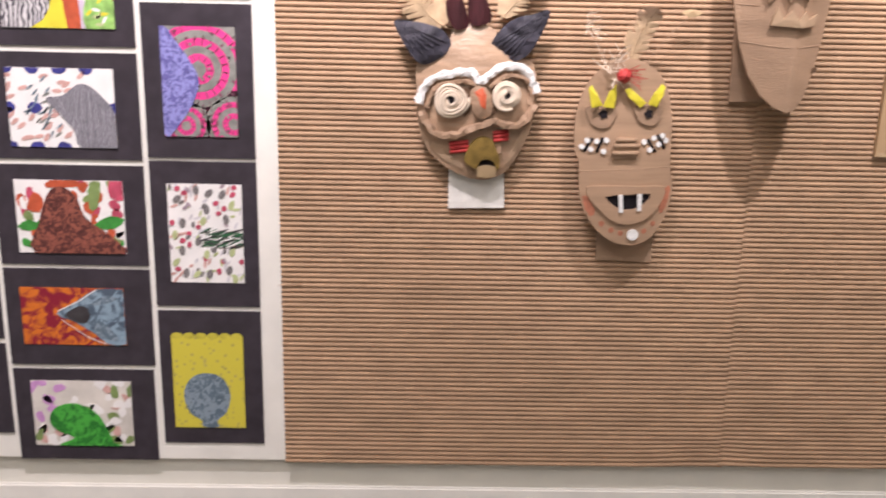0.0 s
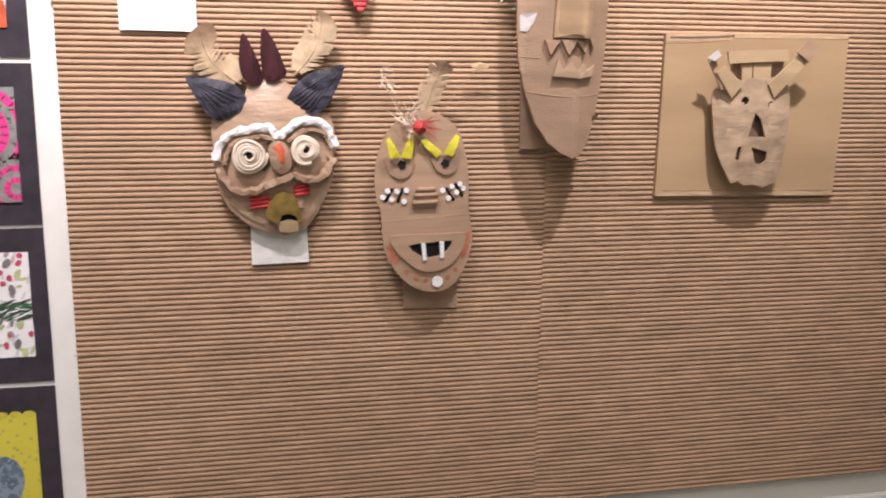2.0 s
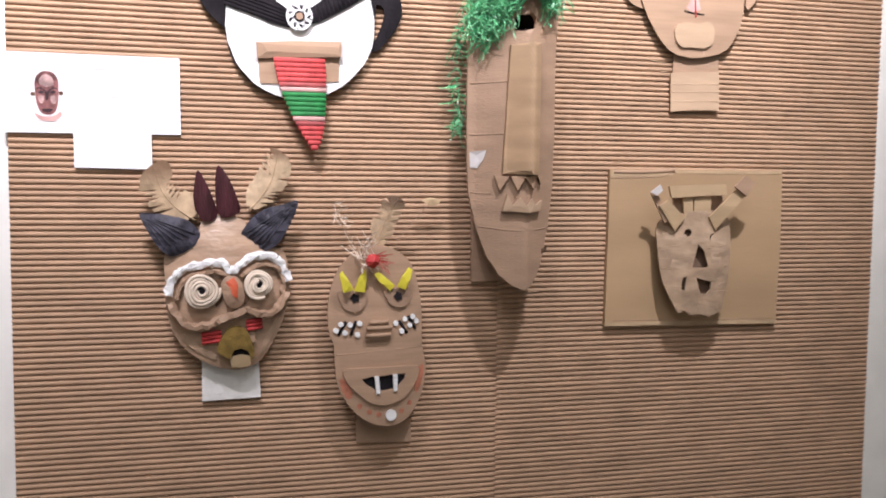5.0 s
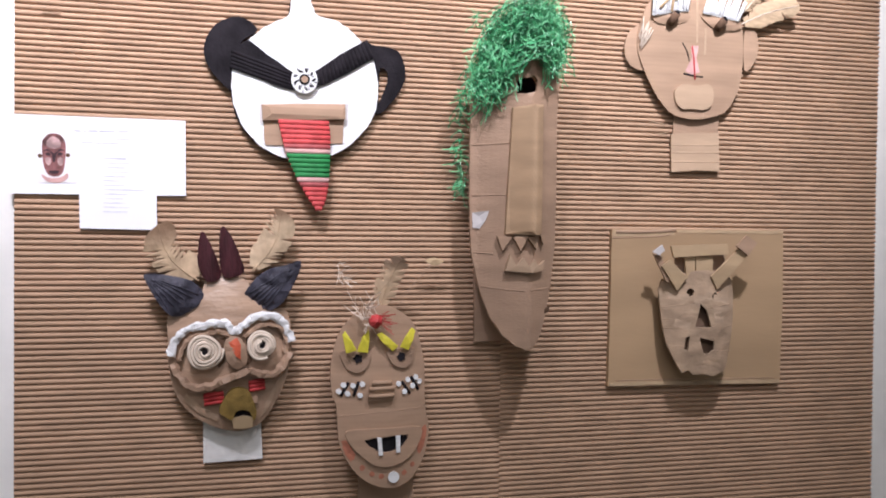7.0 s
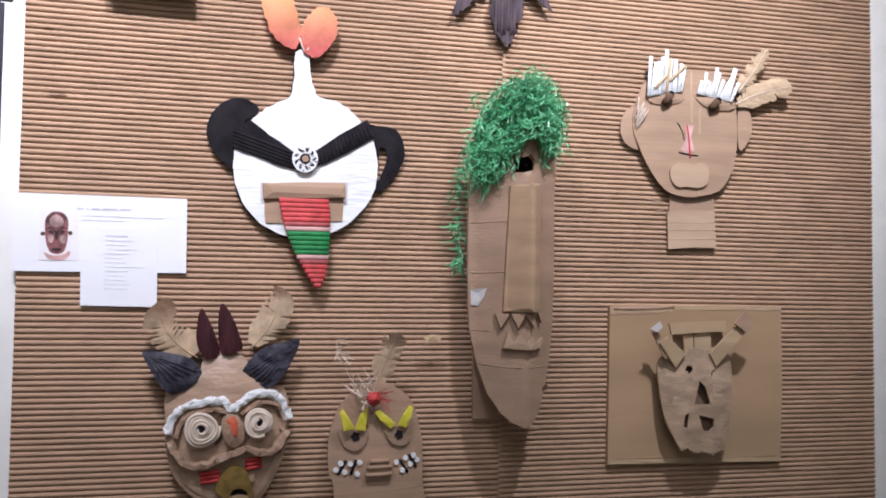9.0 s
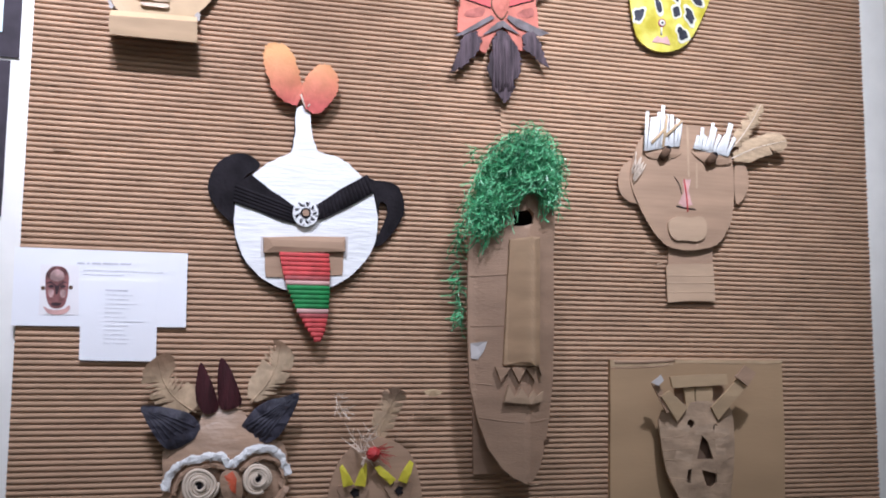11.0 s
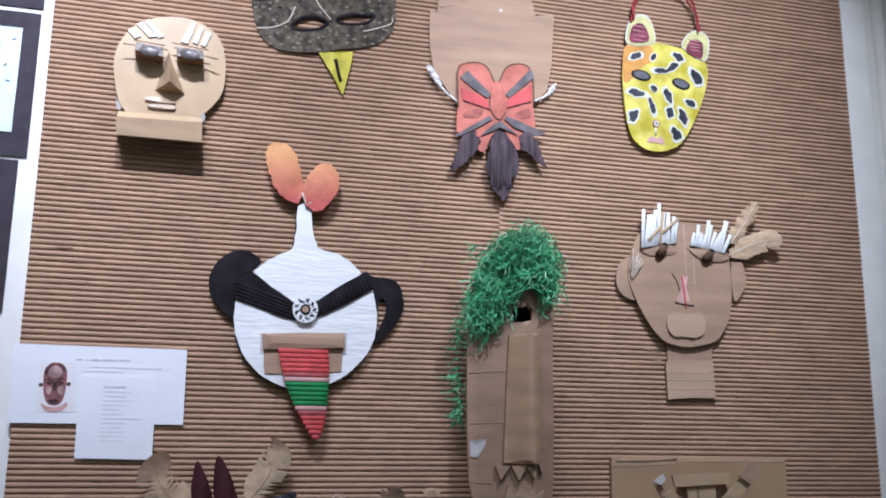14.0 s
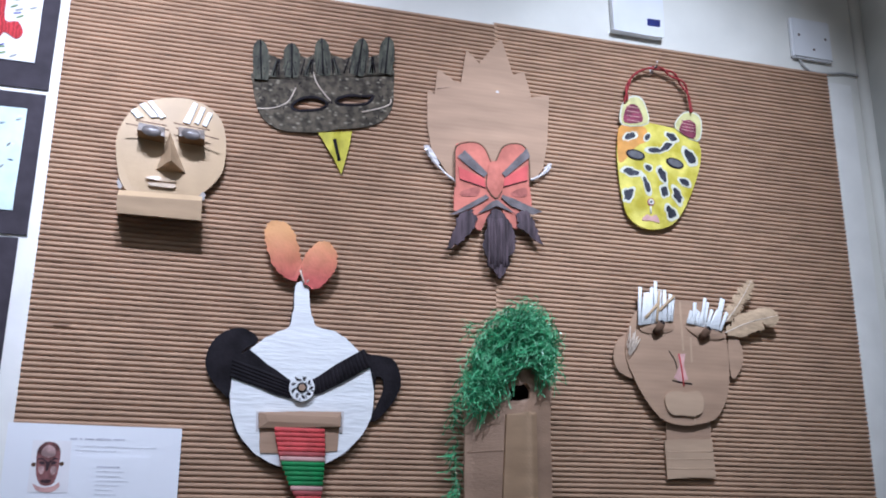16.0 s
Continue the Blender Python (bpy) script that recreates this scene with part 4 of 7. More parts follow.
for k in range(150):
    x = rnd.uniform(0.598, 0.722)
    z = 1.742 + 0.012 * math.sin(x * 90) + rnd.uniform(-0.014, 0.014) - 0.045 * max(0.0, (0.655 - x) / 0.06)
    a, r, w = rnd.gauss(-1.75, 0.35), rnd.uniform(0.022, 0.050), rnd.uniform(-1.2, 1.2)
    d, pts = surf(x, z) + rnd.uniform(0.004, 0.016), []
    for i in range(6):
        pts.append((x, -(d + 0.003 * math.sin(i + w)), z))
        x, z, a = x + r / 5 * math.cos(a), z + r / 5 * math.sin(a), a + w / 5
    if not any(inside((p[0], p[2]), bare) for p in pts):
        items.append(pts)
third = len(items) // 3
rnd.shuffle(items)
GREEN2 = mat("dark_green_shredded_paper", (0.06, 0.34, 0.13), 0.5, 0.3, 90, 0.0, spec=0.35)
GREEN3 = mat("pale_green_shredded_paper", (0.20, 0.60, 0.29), 0.45, 0.2, 90, 0.0, spec=0.4)
tagged(part("hair", strands(items[:third], 0.0012), GREEN, tall, "tangled shiny green shredded paper"), kind="stuff")
tagged(part("hair", strands(items[third:2 * third], 0.0012), GREEN2, tall), kind="stuff")
tagged(part("hair", strands(items[2 * third:], 0.0010), GREEN3, tall), kind="stuff")

tall.scale, tall.location = (0.987, 1.35, 0.987), (0.6561, 0, 1.5416)

# ------------------------------------------------------------ face mask with paper straw brows
o = (0.9484, 1.7409)
straw = thing("straw_brow_mask", o[0], 0, o[1], "flat brown card face with white paper straw eyebrows", "mask", "cardboard masks")
face = [(0.8567, 1.7883), (0.8638, 1.8151), (0.8756, 1.8389), (0.8979, 1.8529), (0.9369, 1.8620), (0.9861, 1.8621), (1.0150, 1.8483), (1.0300, 1.8178), (1.0345, 1.7775), (1.0305, 1.7278), (1.0200, 1.7004), (1.0004, 1.6773), (0.9610, 1.6670), (0.9321, 1.6676), (0.9084, 1.6762), (0.8853, 1.7029), (0.8671, 1.7367), (0.8563, 1.7665)]
surf = dome(face, 0.024, 0.006, up=0.5)
part("face", sheet(jag(spline(face, 3), 0.0005, 3, 300, 1), surf, 0.004), CARD, straw)
spacer(straw, o[0], o[1] + 0.01, 0.08, 0.1, 0.020)
for q in ([(0.8733, 1.8019), (0.8514, 1.7987), (0.8388, 1.7804), (0.8376, 1.7584), (0.8486, 1.7416), (0.8741, 1.7395)], [(1.0388, 1.8125), (1.0569, 1.8063), (1.0631, 1.7802), (1.0552, 1.7571), (1.0386, 1.7454)]):
    cut("ear", straw, q, dome(q, 0.019, 0.002), CARD, 0.003, n=3)
lids = (([(0.8793, 1.8169), (0.8948, 1.8285), (0.9189, 1.8328), (0.9371, 1.8261), (0.9408, 1.8174), (0.9280, 1.8086), (0.8990, 1.8050), (0.8829, 1.8083)], [(0.9053, 1.8059), (0.9123, 1.8203)]), ([(0.9565, 1.8247), (0.9822, 1.8292), (1.0068, 1.8245), (1.0284, 1.8124), (1.0211, 1.8048), (0.9932, 1.8021), (0.9718, 1.8088)], [(0.9842, 1.8031), (0.9925, 1.8160)]))
for q, ax in lids:
    cut("eyelid", straw, spline(q, 3), over(dome(q, 0.031, 0.006), 0), CARD, 0.004)
    a, b = ax
    bm = tube([(a[0] + (b[0] - a[0]) * u, -(0.036 + 0.014 * u), a[1] + (b[1] - a[1]) * u) for u in (0, 0.5, 1)], 0.0062, 0.0062, 14)
    t = part("rolled_pupil", bm, DARKCARD, straw, "rolled dark card tube pupil", True)
    part("tube_end", sheet(oval(b[0], b[1], 0.0044), flat(0.0506), 0.002), BLACK, t)
rnd = random.Random(9)
rows = [(0.8757, 1.8156), (0.9353, 1.8267), (0.8799, 1.8829), (0.9366, 1.8784), (0.9595, 1.8248), (1.0204, 1.8163), (0.9663, 1.8592), (1.0330, 1.8600)]
for k0 in (0, 4):
    bl, br, tl, tr = (Vector(p) for p in rows[k0:k0 + 4])
    for k in range(13):
        u = (k + 0.5) / 13
        a = bl.lerp(br, u)
        b = tl.lerp(tr, u) + Vector((rnd.uniform(-0.004, 0.006), rnd.uniform(-0.014, 0.010)))
        lift = rnd.uniform(0, 0.004)
        line("straw", straw, [tuple(a), tuple(b)], 0.036, WHITE, 0.0032, 0.0012, lift * 0.5, 2, 6)
for q in ([(0.9063, 1.8229), (0.9142, 1.8740)], [(0.9115, 1.8409), (0.9392, 1.8661)], [(0.8873, 1.8278), (0.9098, 1.8515)]):
    line("bent_straw", straw, q, 0.041, CARD3, 0.0022, 0.0012, 0, 2)
for q in ([(0.9505, 1.8604), (0.9545, 1.8607), (0.9543, 1.7811), (0.9514, 1.7809)], [(0.9657, 1.8040), (0.9687, 1.8042), (0.9669, 1.6681), (0.9640, 1.6680)]):
    cut("glue_seam", straw, q, over(surf, 0.0006), CARDL, 0.0005)
q = [(0.9425, 1.7759), (0.9562, 1.7767), (0.9518, 1.7588), (0.9581, 1.7370), (0.9434, 1.7327), (0.9339, 1.7384), (0.9440, 1.7566)]
cut("nose_patch", straw, q, over(surf, 0.0010), PINKP, 0.0008, "pale pink painted nose")
line("nose_line", straw, [(0.9445, 1.7760), (0.9478, 1.7541), (0.9500, 1.7260)], surf, REDP, 0.0013, 0.0008, 0.0012, 4)
line("nose_line", straw, [(0.9281, 1.7795), (0.9365, 1.7667), (0.9400, 1.7528)], surf, BLACK, 0.0008, 0.0006, 0.0008, 3)
line("nose_line", straw, [(0.9309, 1.7338), (0.9472, 1.7312), (0.9637, 1.7302)], surf, BLACK, 0.0012, 0.0008, 0.0008, 3)
q = [(0.9160, 1.7080), (0.9306, 1.7174), (0.9517, 1.7166), (0.9722, 1.7194), (0.9807, 1.7083), (0.9782, 1.6889), (0.9643, 1.6805), (0.9412, 1.6813), (0.9278, 1.6807), (0.9175, 1.6907)]
cut("mouth", straw, q, over(surf, 0.006), CARDL, 0.006, n=3)
cut("neck", straw, [(0.9212, 1.6849), (0.9987, 1.6881), (0.9964, 1.6437), (0.9203, 1.6411)], 0.014, CARD2, 0.004)
cut("collar", straw, [(0.9153, 1.6432), (0.9297, 1.6454), (0.9961, 1.6477), (0.9984, 1.5898), (0.9574, 1.5897), (0.9169, 1.5861)], 0.019, CARDL, 0.005, "folded brown card collar")
for q in ([(0.9167, 1.6266), (0.9964, 1.6291)], [(0.9164, 1.6153), (0.9970, 1.6177)], [(0.9161, 1.6015), (0.9966, 1.6036)]):
    line("collar_crease", straw, q, 0.0188, CARDL, 0.0012, 0.0008, 0, 2)
b = [(1.0284, 1.8142), (1.1224, 1.8470), (1.0321, 1.8326), (1.0813, 1.9039)]
feather("feather", straw, b[0], b[1], 0.017, 0.030, FEATH, 0.004, 0.014, 2, 31, CREAM)
feather("feather", straw, b[2], b[3], 0.013, 0.030, FEATH, -0.003, 0.008, 12, 35, CREAM)
items = []
for k in range(12):
    a = [(0.8558, 1.7743), (0.8677, 1.8091), (0.8752, 1.8017)]
    p, q = Vector(a[0]) + Vector((rnd.uniform(0, 0.006), rnd.uniform(-0.01, 0.01))), Vector(a[1 + k % 2]) + Vector((rnd.uniform(-0.006, 0.006), rnd.uniform(-0.01, 0.006)))
    items.append([(p.x + (q.x - p.x) * u, -(0.031 + 0.006 * math.sin(3 * u)), p.y + (q.y - p.y) * u) for u in (0, 0.33, 0.66, 1)])
part("raffia_tuft", strands(items, 0.0022), CREAM, straw, "cream raffia strands by the ear")

straw.scale, straw.location = (1.0085, 0.6, 1.0085), (0.9548, 0, 1.7430)

# ------------------------------------------------------------ flattened box with a small torn mask
o = (0.9655, 1.3841)
backer = thing("card_backing", o[0], 0, o[1], "flat brown box card glued on the corrugated sheet", "cardboard")
q = [(0.8256, 1.4989), (0.9269, 1.4999), (1.1200, 1.5002), (1.1213, 1.3824), (1.1176, 1.2591), (0.9696, 1.2622), (0.8227, 1.2636), (0.8246, 1.3856)]
cut("card_sheet", backer, jag(q, 0.0005, 3, 300, 5), 0.012, mat("smooth_box_card", (0.40, 0.27, 0.155), 0.6, 0.07, 9, 0.12, 200, stretch=(0.3, 1, 1.5)), 0.009)
line("box_crease", backer, [(0.8258, 1.4862), (0.9070, 1.4895), (0.9278, 1.4957)], 0.012, CARD, 0.0010, 0.0006, 0, 3)
line("box_lip", backer, [(0.8321, 1.4956), (0.8880, 1.4961), (0.9316, 1.4991)], 0.012, CARD, 0.003, 0.002, 0, 3)
line("box_crease", backer, [(0.8355, 1.2720), (0.9393, 1.2713), (1.1079, 1.2678)], 0.012, CARD, 0.0008, 0.0005, 0, 3)
BOXTAPE = mat("brown_parcel_tape", (0.47, 0.34, 0.21), 0.16, 0.08, 30, 0.35, 90, spec=0.7)
for q in ([(0.8262, 1.4984), (0.9290, 1.4990), (0.9300, 1.4915), (0.8264, 1.4880)], [(0.9330, 1.4994), (1.1190, 1.4996), (1.1192, 1.4950), (0.9340, 1.4948)], [(0.8242, 1.2700), (1.1170, 1.2660), (1.1168, 1.2600), (0.8240, 1.2642)]):
    cut("tape", backer, jag(q, 0.0008, 3, 120, 6), crease(flat(0.0122), 0.0012, 40.0), BOXTAPE, 0.0004, "shiny brown parcel tape", step=0.006)
torn = thing("torn_mask", o[0], -0.012, o[1], "small peeled card mask with two horns", "mask", "cardboard masks")
face = [(0.8950, 1.4211), (0.8926, 1.3960), (0.8950, 1.3667), (0.9011, 1.3330), (0.9136, 1.3075), (0.9262, 1.2860), (0.9355, 1.2900), (0.9451, 1.2829), (0.9612, 1.2841), (0.9775, 1.2794), (0.9928, 1.2840), (1.0033, 1.2880), (1.0095, 1.3178), (1.0146, 1.3563), (1.0169, 1.3906), (1.0134, 1.4223), (0.9987, 1.4334), (0.9651, 1.4394), (0.9293, 1.4353)]
surf = dome(face, 0.034, 0.018, 0.9, 0.5, crumple=0.002)
holes = [jag(oval(*(0.9372, 1.4060), 0.0062, n=8), 0.001, 1, 300, 1), jag(oval(*(0.9780, 1.3998), 0.0056, n=8), 0.001, 2, 300, 1), [(0.9536, 1.3890), (0.9630, 1.3800), (0.9720, 1.3540), (0.9440, 1.3545)], [(0.9516, 1.3392), (0.9600, 1.3372), (0.9690, 1.3348), (0.9780, 1.3322), (0.9775, 1.3200), (0.9700, 1.3140), (0.9600, 1.3150), (0.9560, 1.3240)], [(0.9300, 1.3395), (0.9360, 1.3410), (0.9340, 1.3200), (0.9275, 1.3230)]]
BUFF = mat("buff_card_strip", (0.47, 0.335, 0.20), 0.7, 0.08, 25, 0.15, 300, stretch=(0.4, 1, 2))
PEEL = mat("peeled_card", (0.43, 0.305, 0.205), 0.85, 0.14, 40, 0.5, 160, stretch=(0.7, 1, 1.4))
part("face", sheet(jag(spline(face, 2), 0.0012, 3, 400, 1), surf, 0.003, 0.006, holes), PEEL, torn)
part("mounting_block", box(o[0] - 0.02, o[0] + 0.02, -0.036, -0.012, o[1] - 0.035, o[1] + 0.03, 0.001), CARD2, torn)
# card sheet behind the holes, the shade in there put into its dark colour
part("lining", sheet([(x * 0.8 + o[0] * 0.2, z * 0.85 + o[1] * 0.15 - 0.004) for x, z in spline(face, 2)], flat(0.0375), 0.001), mat("shaded_card_lining", (0.19, 0.12, 0.08), 0.8, 0.15, 40, 0.2), torn)
for q in ([(0.8947, 1.3838), (0.9441, 1.3908)], [(0.8941, 1.3663), (0.9425, 1.3706)], [(0.8980, 1.3529), (1.0115, 1.3543)], [(0.9022, 1.3277), (0.9302, 1.3254)], [(0.9814, 1.3174), (1.0122, 1.3167)], [(0.9707, 1.3829), (1.0109, 1.3884)]):
    line("torn_ridge", torn, q, surf, PEEL, 0.0007, 0.0004, 0.0, 6)
rnd = random.Random(77)
PEEL2 = mat("bared_card_ply", (0.47, 0.34, 0.235), 0.8, 0.12, 60, 0.4, 160, stretch=(0.5, 1, 2))
for x, z in [(0.9195, 1.4003), (0.9218, 1.3776), (0.9240, 1.3583), (0.9899, 1.3802), (0.9863, 1.3649), (0.9868, 1.3360), (0.9437, 1.3031), (0.9760, 1.2997), (0.9572, 1.3975), (0.9896, 1.3955)]:
    w, h, a = rnd.uniform(0.009, 0.016), rnd.uniform(0.004, 0.007), rnd.uniform(-0.25, 0.25)
    q = [(x + u * w * math.cos(a) - v * h * math.sin(a), z + u * w * math.sin(a) + v * h * math.cos(a)) for u, v in ((-1, -1), (0, -0.8), (1, -1), (1, 1), (0.1, 0.8), (-1, 1))]
    cut("peeled_strip", torn, jag(q, 0.0012, rnd.randint(1, 99), 300, 3), over(surf, 0.0002), PEEL2 if rnd.random() < 0.5 else PEEL, 0.0004)
cut("brow_bar", torn, [(0.9025, 1.4748), (0.9490, 1.4776), (0.9964, 1.4788), (0.9986, 1.4635), (0.9493, 1.4608), (0.9065, 1.4582)], 0.052, BUFF, 0.004)
for q in ([(0.9279, 1.4581), (0.9448, 1.4590), (0.9453, 1.4262), (0.9312, 1.4271)], [(0.9466, 1.4590), (0.9750, 1.4608), (0.9747, 1.4252), (0.9473, 1.4245)]):
    cut("forehead_strip", torn, q, 0.047, BUFF, 0.004)
cut("brow_back", torn, [(0.9165, 1.4713), (1.0011, 1.4717), (1.0022, 1.4161), (0.9211, 1.4165)], 0.036, CARD2, 0.003)
for q in ([(0.8864, 1.4459), (0.9000, 1.4550), (0.9292, 1.4293), (0.9137, 1.4094)], [(0.9695, 1.4300), (1.0183, 1.4756), (1.0291, 1.4621), (0.9812, 1.4106)]):
    c = Vector(q[0]).lerp(Vector(q[2]), 0.5)
    cut("horn", torn, q, lambda x, z, c=c: 0.054 - 0.10 * max(0, c.y - z), BUFF, 0.004, "brown card strip horn")
cut("horn_tip", torn, [(1.0064, 1.4756), (1.0234, 1.4918), (1.0419, 1.4809), (1.0268, 1.4614)], 0.060, CARD2, 0.004)
cut("horn_tip", torn, [(0.8679, 1.4666), (0.8832, 1.4774), (0.8879, 1.4692), (0.8789, 1.4617)], 0.060, TAPE, 0.002, "shiny taped horn tip")
cut("horn_side", torn, [(0.8742, 1.4639), (0.8861, 1.4615), (0.9052, 1.4258), (0.8969, 1.4216)], 0.050, CARD2, 0.003)

# ------------------------------------------------------------ pale face with a boxed chin
o = (0.1618, 2.0150)
pale = thing("pale_face_mask", o[0], 0, o[1], "pale tan card face on a boxed chin, with boxed eyes", "mask", "cardboard masks")
face = [(0.0877, 2.0147), (0.0863, 2.0437), (0.0951, 2.0710), (0.1108, 2.0916), (0.1331, 2.1044), (0.1602, 2.1109), (0.1882, 2.1102), (0.2132, 2.0991), (0.2298, 2.0806), (0.2376, 2.0503), (0.2376, 2.0167), (0.2320, 1.9961), (0.2154, 1.9735), (0.1963, 1.9587), (0.1736, 1.9512), (0.1431, 1.9514), (0.1138, 1.9568), (0.0968, 1.9767)]
surf = dome(face, 0.013, 0.005)
part("face", sheet(spline(face, 3), surf, 0.004), CARD3, pale)
spacer(pale, o[0], o[1] + 0.012, 0.1, 0.08, 0.012)
ch = [(0.0975, 1.9440), (0.2101, 1.9468), (0.2116, 1.9180), (0.0993, 1.9182)]
bm = sheet(ch, flat(0.042), 0.003, 9.0)
part("chin_box", bm, mat("yellowish_box_card", (0.38, 0.265, 0.155), 0.7, 0.10, 25, 0.15, 300, stretch=(0.4, 1, 2)), pale, "folded brown card box chin, open below")
(xa, za), (xb, zb), (xc, zc), (xd, zd) = ch
part("chin_side", box(xa, xa + 0.003, -0.039, -0.003, zd + 0.010, za), CARD2, pale)
part("chin_side", box(xb - 0.003, xb, -0.039, -0.003, zc + 0.010, zb), CARD2, pale)
q = [(0.0983, 1.9565), (0.2094, 1.9593), (0.2103, 1.9469), (0.0973, 1.9441)]
part("chin_top", box(xa + 0.003, xb - 0.003, -0.040, -0.0005, za - 0.004, za - 0.001), CARD2, pale)
part("chin_flap", sheet(q, lambda x, z: 0.024 + 0.017 * (q[0][1] + 0.004 - z) / 0.02, 0.003), CARD3, pale)
for t in ([(0.0934, 1.9792), (0.1015, 1.9665), (0.0989, 1.9612), (0.0949, 1.9642)], [(0.2034, 1.9588), (0.2112, 1.9698), (0.2147, 1.9651), (0.2129, 1.9564)]):
    cut("tape", pale, jag(t, 0.001, 1, 300, 2), 0.017, GLASS, 0.001)
LENS = mat("clouded_grey_lens", (0.20, 0.175, 0.165), 0.3, 0.25, 90, 0.15, 120, spec=0.5)
EYETAPE = mat("taped_brown_card", (0.16, 0.11, 0.075), 0.28, 0.25, 70, 0.4, 90, spec=0.5)
BROWNBOX = mat("brown_box_card", (0.22, 0.135, 0.065), 0.6, 0.12, 40, 0.2)
for q, lens in (([(0.1157, 2.0524), (0.1513, 2.0493), (0.1523, 2.0185), (0.1125, 2.0248)], (0.1336, 2.0418)), ([(0.1693, 2.0524), (0.2053, 2.0517), (0.2067, 2.0225), (0.1690, 2.0197)], (0.1872, 2.0434))):
    win = [q[0], q[1], (q[2][0], q[2][1] * 0.45 + q[1][1] * 0.55), (q[3][0] + 0.002, q[3][1] * 0.4 + q[0][1] * 0.6)]
    e = part("boxed_eye", prism(win, 0.014, 0.044), BROWNBOX, pale, "dark brown card box eye")
    part("eye_window", sheet(win, flat(0.0448), 0.0008), EYETAPE, e, "clear tape over brown card")
    part("lens", sheet(oval(*lens, 0.0135, 0.0080, 18, -0.12), dome(oval(*lens, 0.0135, 0.0080), 0.0456, 0.0006), 0.001), LENS, e, "grey plastic oval lens", True)
bm = bmesh.new()
n4 = [(0.1575, 2.0578), (0.1437, 1.9955), (0.1848, 1.9942)]
tip = (0.1638, 2.0008)
vs = [bm.verts.new((x, -0.0165, z)) for x, z in n4] + [bm.verts.new((tip[0], -0.046, tip[1]))]
for f in ((0, 1, 3), (0, 3, 2), (1, 2, 3), (0, 2, 1)):
    bm.faces.new([vs[i] for i in f])
bmesh.ops.recalc_face_normals(bm, faces=bm.faces)
part("nose", bm, mat("shiny_brown_tape", (0.40, 0.28, 0.17), 0.3, 0.12, 40, 0.3, 120, spec=0.6), pale, "folded card pyramid nose")
LIPTAPE = mat("glossy_tan_card", (0.52, 0.39, 0.26), 0.42, 0.12, 60, 0.5, 90, spec=0.6)
for q in ([(0.1306, 1.9808), (0.1402, 1.9844), (0.1516, 1.9840), (0.1726, 1.9804), (0.1637, 1.9776), (0.1483, 1.9785)], [(0.1350, 1.9737), (0.1486, 1.9752), (0.1716, 1.9752), (0.1698, 1.9698), (0.1529, 1.9697), (0.1398, 1.9700)]):
    cut("lip", pale, q, dome(q, 0.0195, 0.0025), LIPTAPE, 0.002, "glossy taped card lip", n=2)
# brow strips of tape; the lamps' reflection on them is put in as white paint
for q in ([(0.1011, 2.0810), (0.1076, 2.0862), (0.1195, 2.0746), (0.1114, 2.0701)], [(0.1124, 2.0922), (0.1190, 2.0966), (0.1403, 2.0756), (0.1304, 2.0735)], [(0.1235, 2.0982), (0.1279, 2.1013), (0.1504, 2.0770), (0.1429, 2.0733)], [(0.1867, 2.1059), (0.1932, 2.1040), (0.1840, 2.0698), (0.1744, 2.0721)], [(0.1983, 2.1002), (0.2041, 2.0984), (0.1966, 2.0714), (0.1901, 2.0733)], [(0.2084, 2.0935), (0.2150, 2.0917), (0.2079, 2.0693), (0.2014, 2.0712)]):
    cut("brow_strip", pale, q, over(surf, 0.003), WHITE, 0.002, "brow strip with its bright reflection painted white")
for q in ([(0.0977, 2.0530), (0.1572, 2.0504)], [(0.1106, 2.0598), (0.1536, 2.0568)], [(0.1624, 2.0623), (0.2126, 2.0574)], [(0.1661, 2.0549), (0.2262, 2.0451)]):
    line("lash_stick", pale, q, 0.034, CARD2, 0.0010, 0.0010, 0, 3)

# ------------------------------------------------------------ feathered bird mask
o = (0.3796, 2.1504)
bird = thing("bird_mask", o[0], 0, o[1], "grey green speckled bird mask with yellow beak and feather crown", "mask", "cardboard masks")


def speckled(name):
    m = mat(name, (0.100, 0.082, 0.058), 0.85, 0.40, 90, 0.4, 200)
    nt = m.node_tree
    p = nt.nodes["Principled BSDF"]
    co, vo, rp, mx = (nt.nodes.new("ShaderNode" + k) for k in ("TexCoord", "TexVoronoi", "ValToRGB", "Mix"))
    mx.data_type = "RGBA"
    vo.inputs["Scale"].default_value = 75
    mp = nt.nodes.new("ShaderNodeMapping")
    mp.inputs["Scale"].default_value, mp.inputs["Rotation"].default_value = (1.0, 1.0, 2.0), (0, 0.7, 0)
    nt.links.new(co.outputs["Object"], mp.inputs[0])
    nt.links.new(mp.outputs[0], vo.inputs["Vector"])
    nt.links.new(vo.outputs["Distance"], rp.inputs[0])
    rp.color_ramp.elements[0].color, rp.color_ramp.elements[1].color = (1, 1, 1, 1), (0, 0, 0, 1)
    rp.color_ramp.elements[0].position, rp.color_ramp.elements[1].position = 0.10, 0.30
    nt.links.new(rp.outputs[0], mx.inputs[0])
    nt.links.new(p.inputs["Base Color"].links[0].from_socket, mx.inputs[6])
    mx.inputs[7].default_value = (0.25, 0.22, 0.165, 1)
    nt.links.new(mx.outputs[2], p.inputs["Base Color"])
    return m


SPECK = speckled("speckled_print")
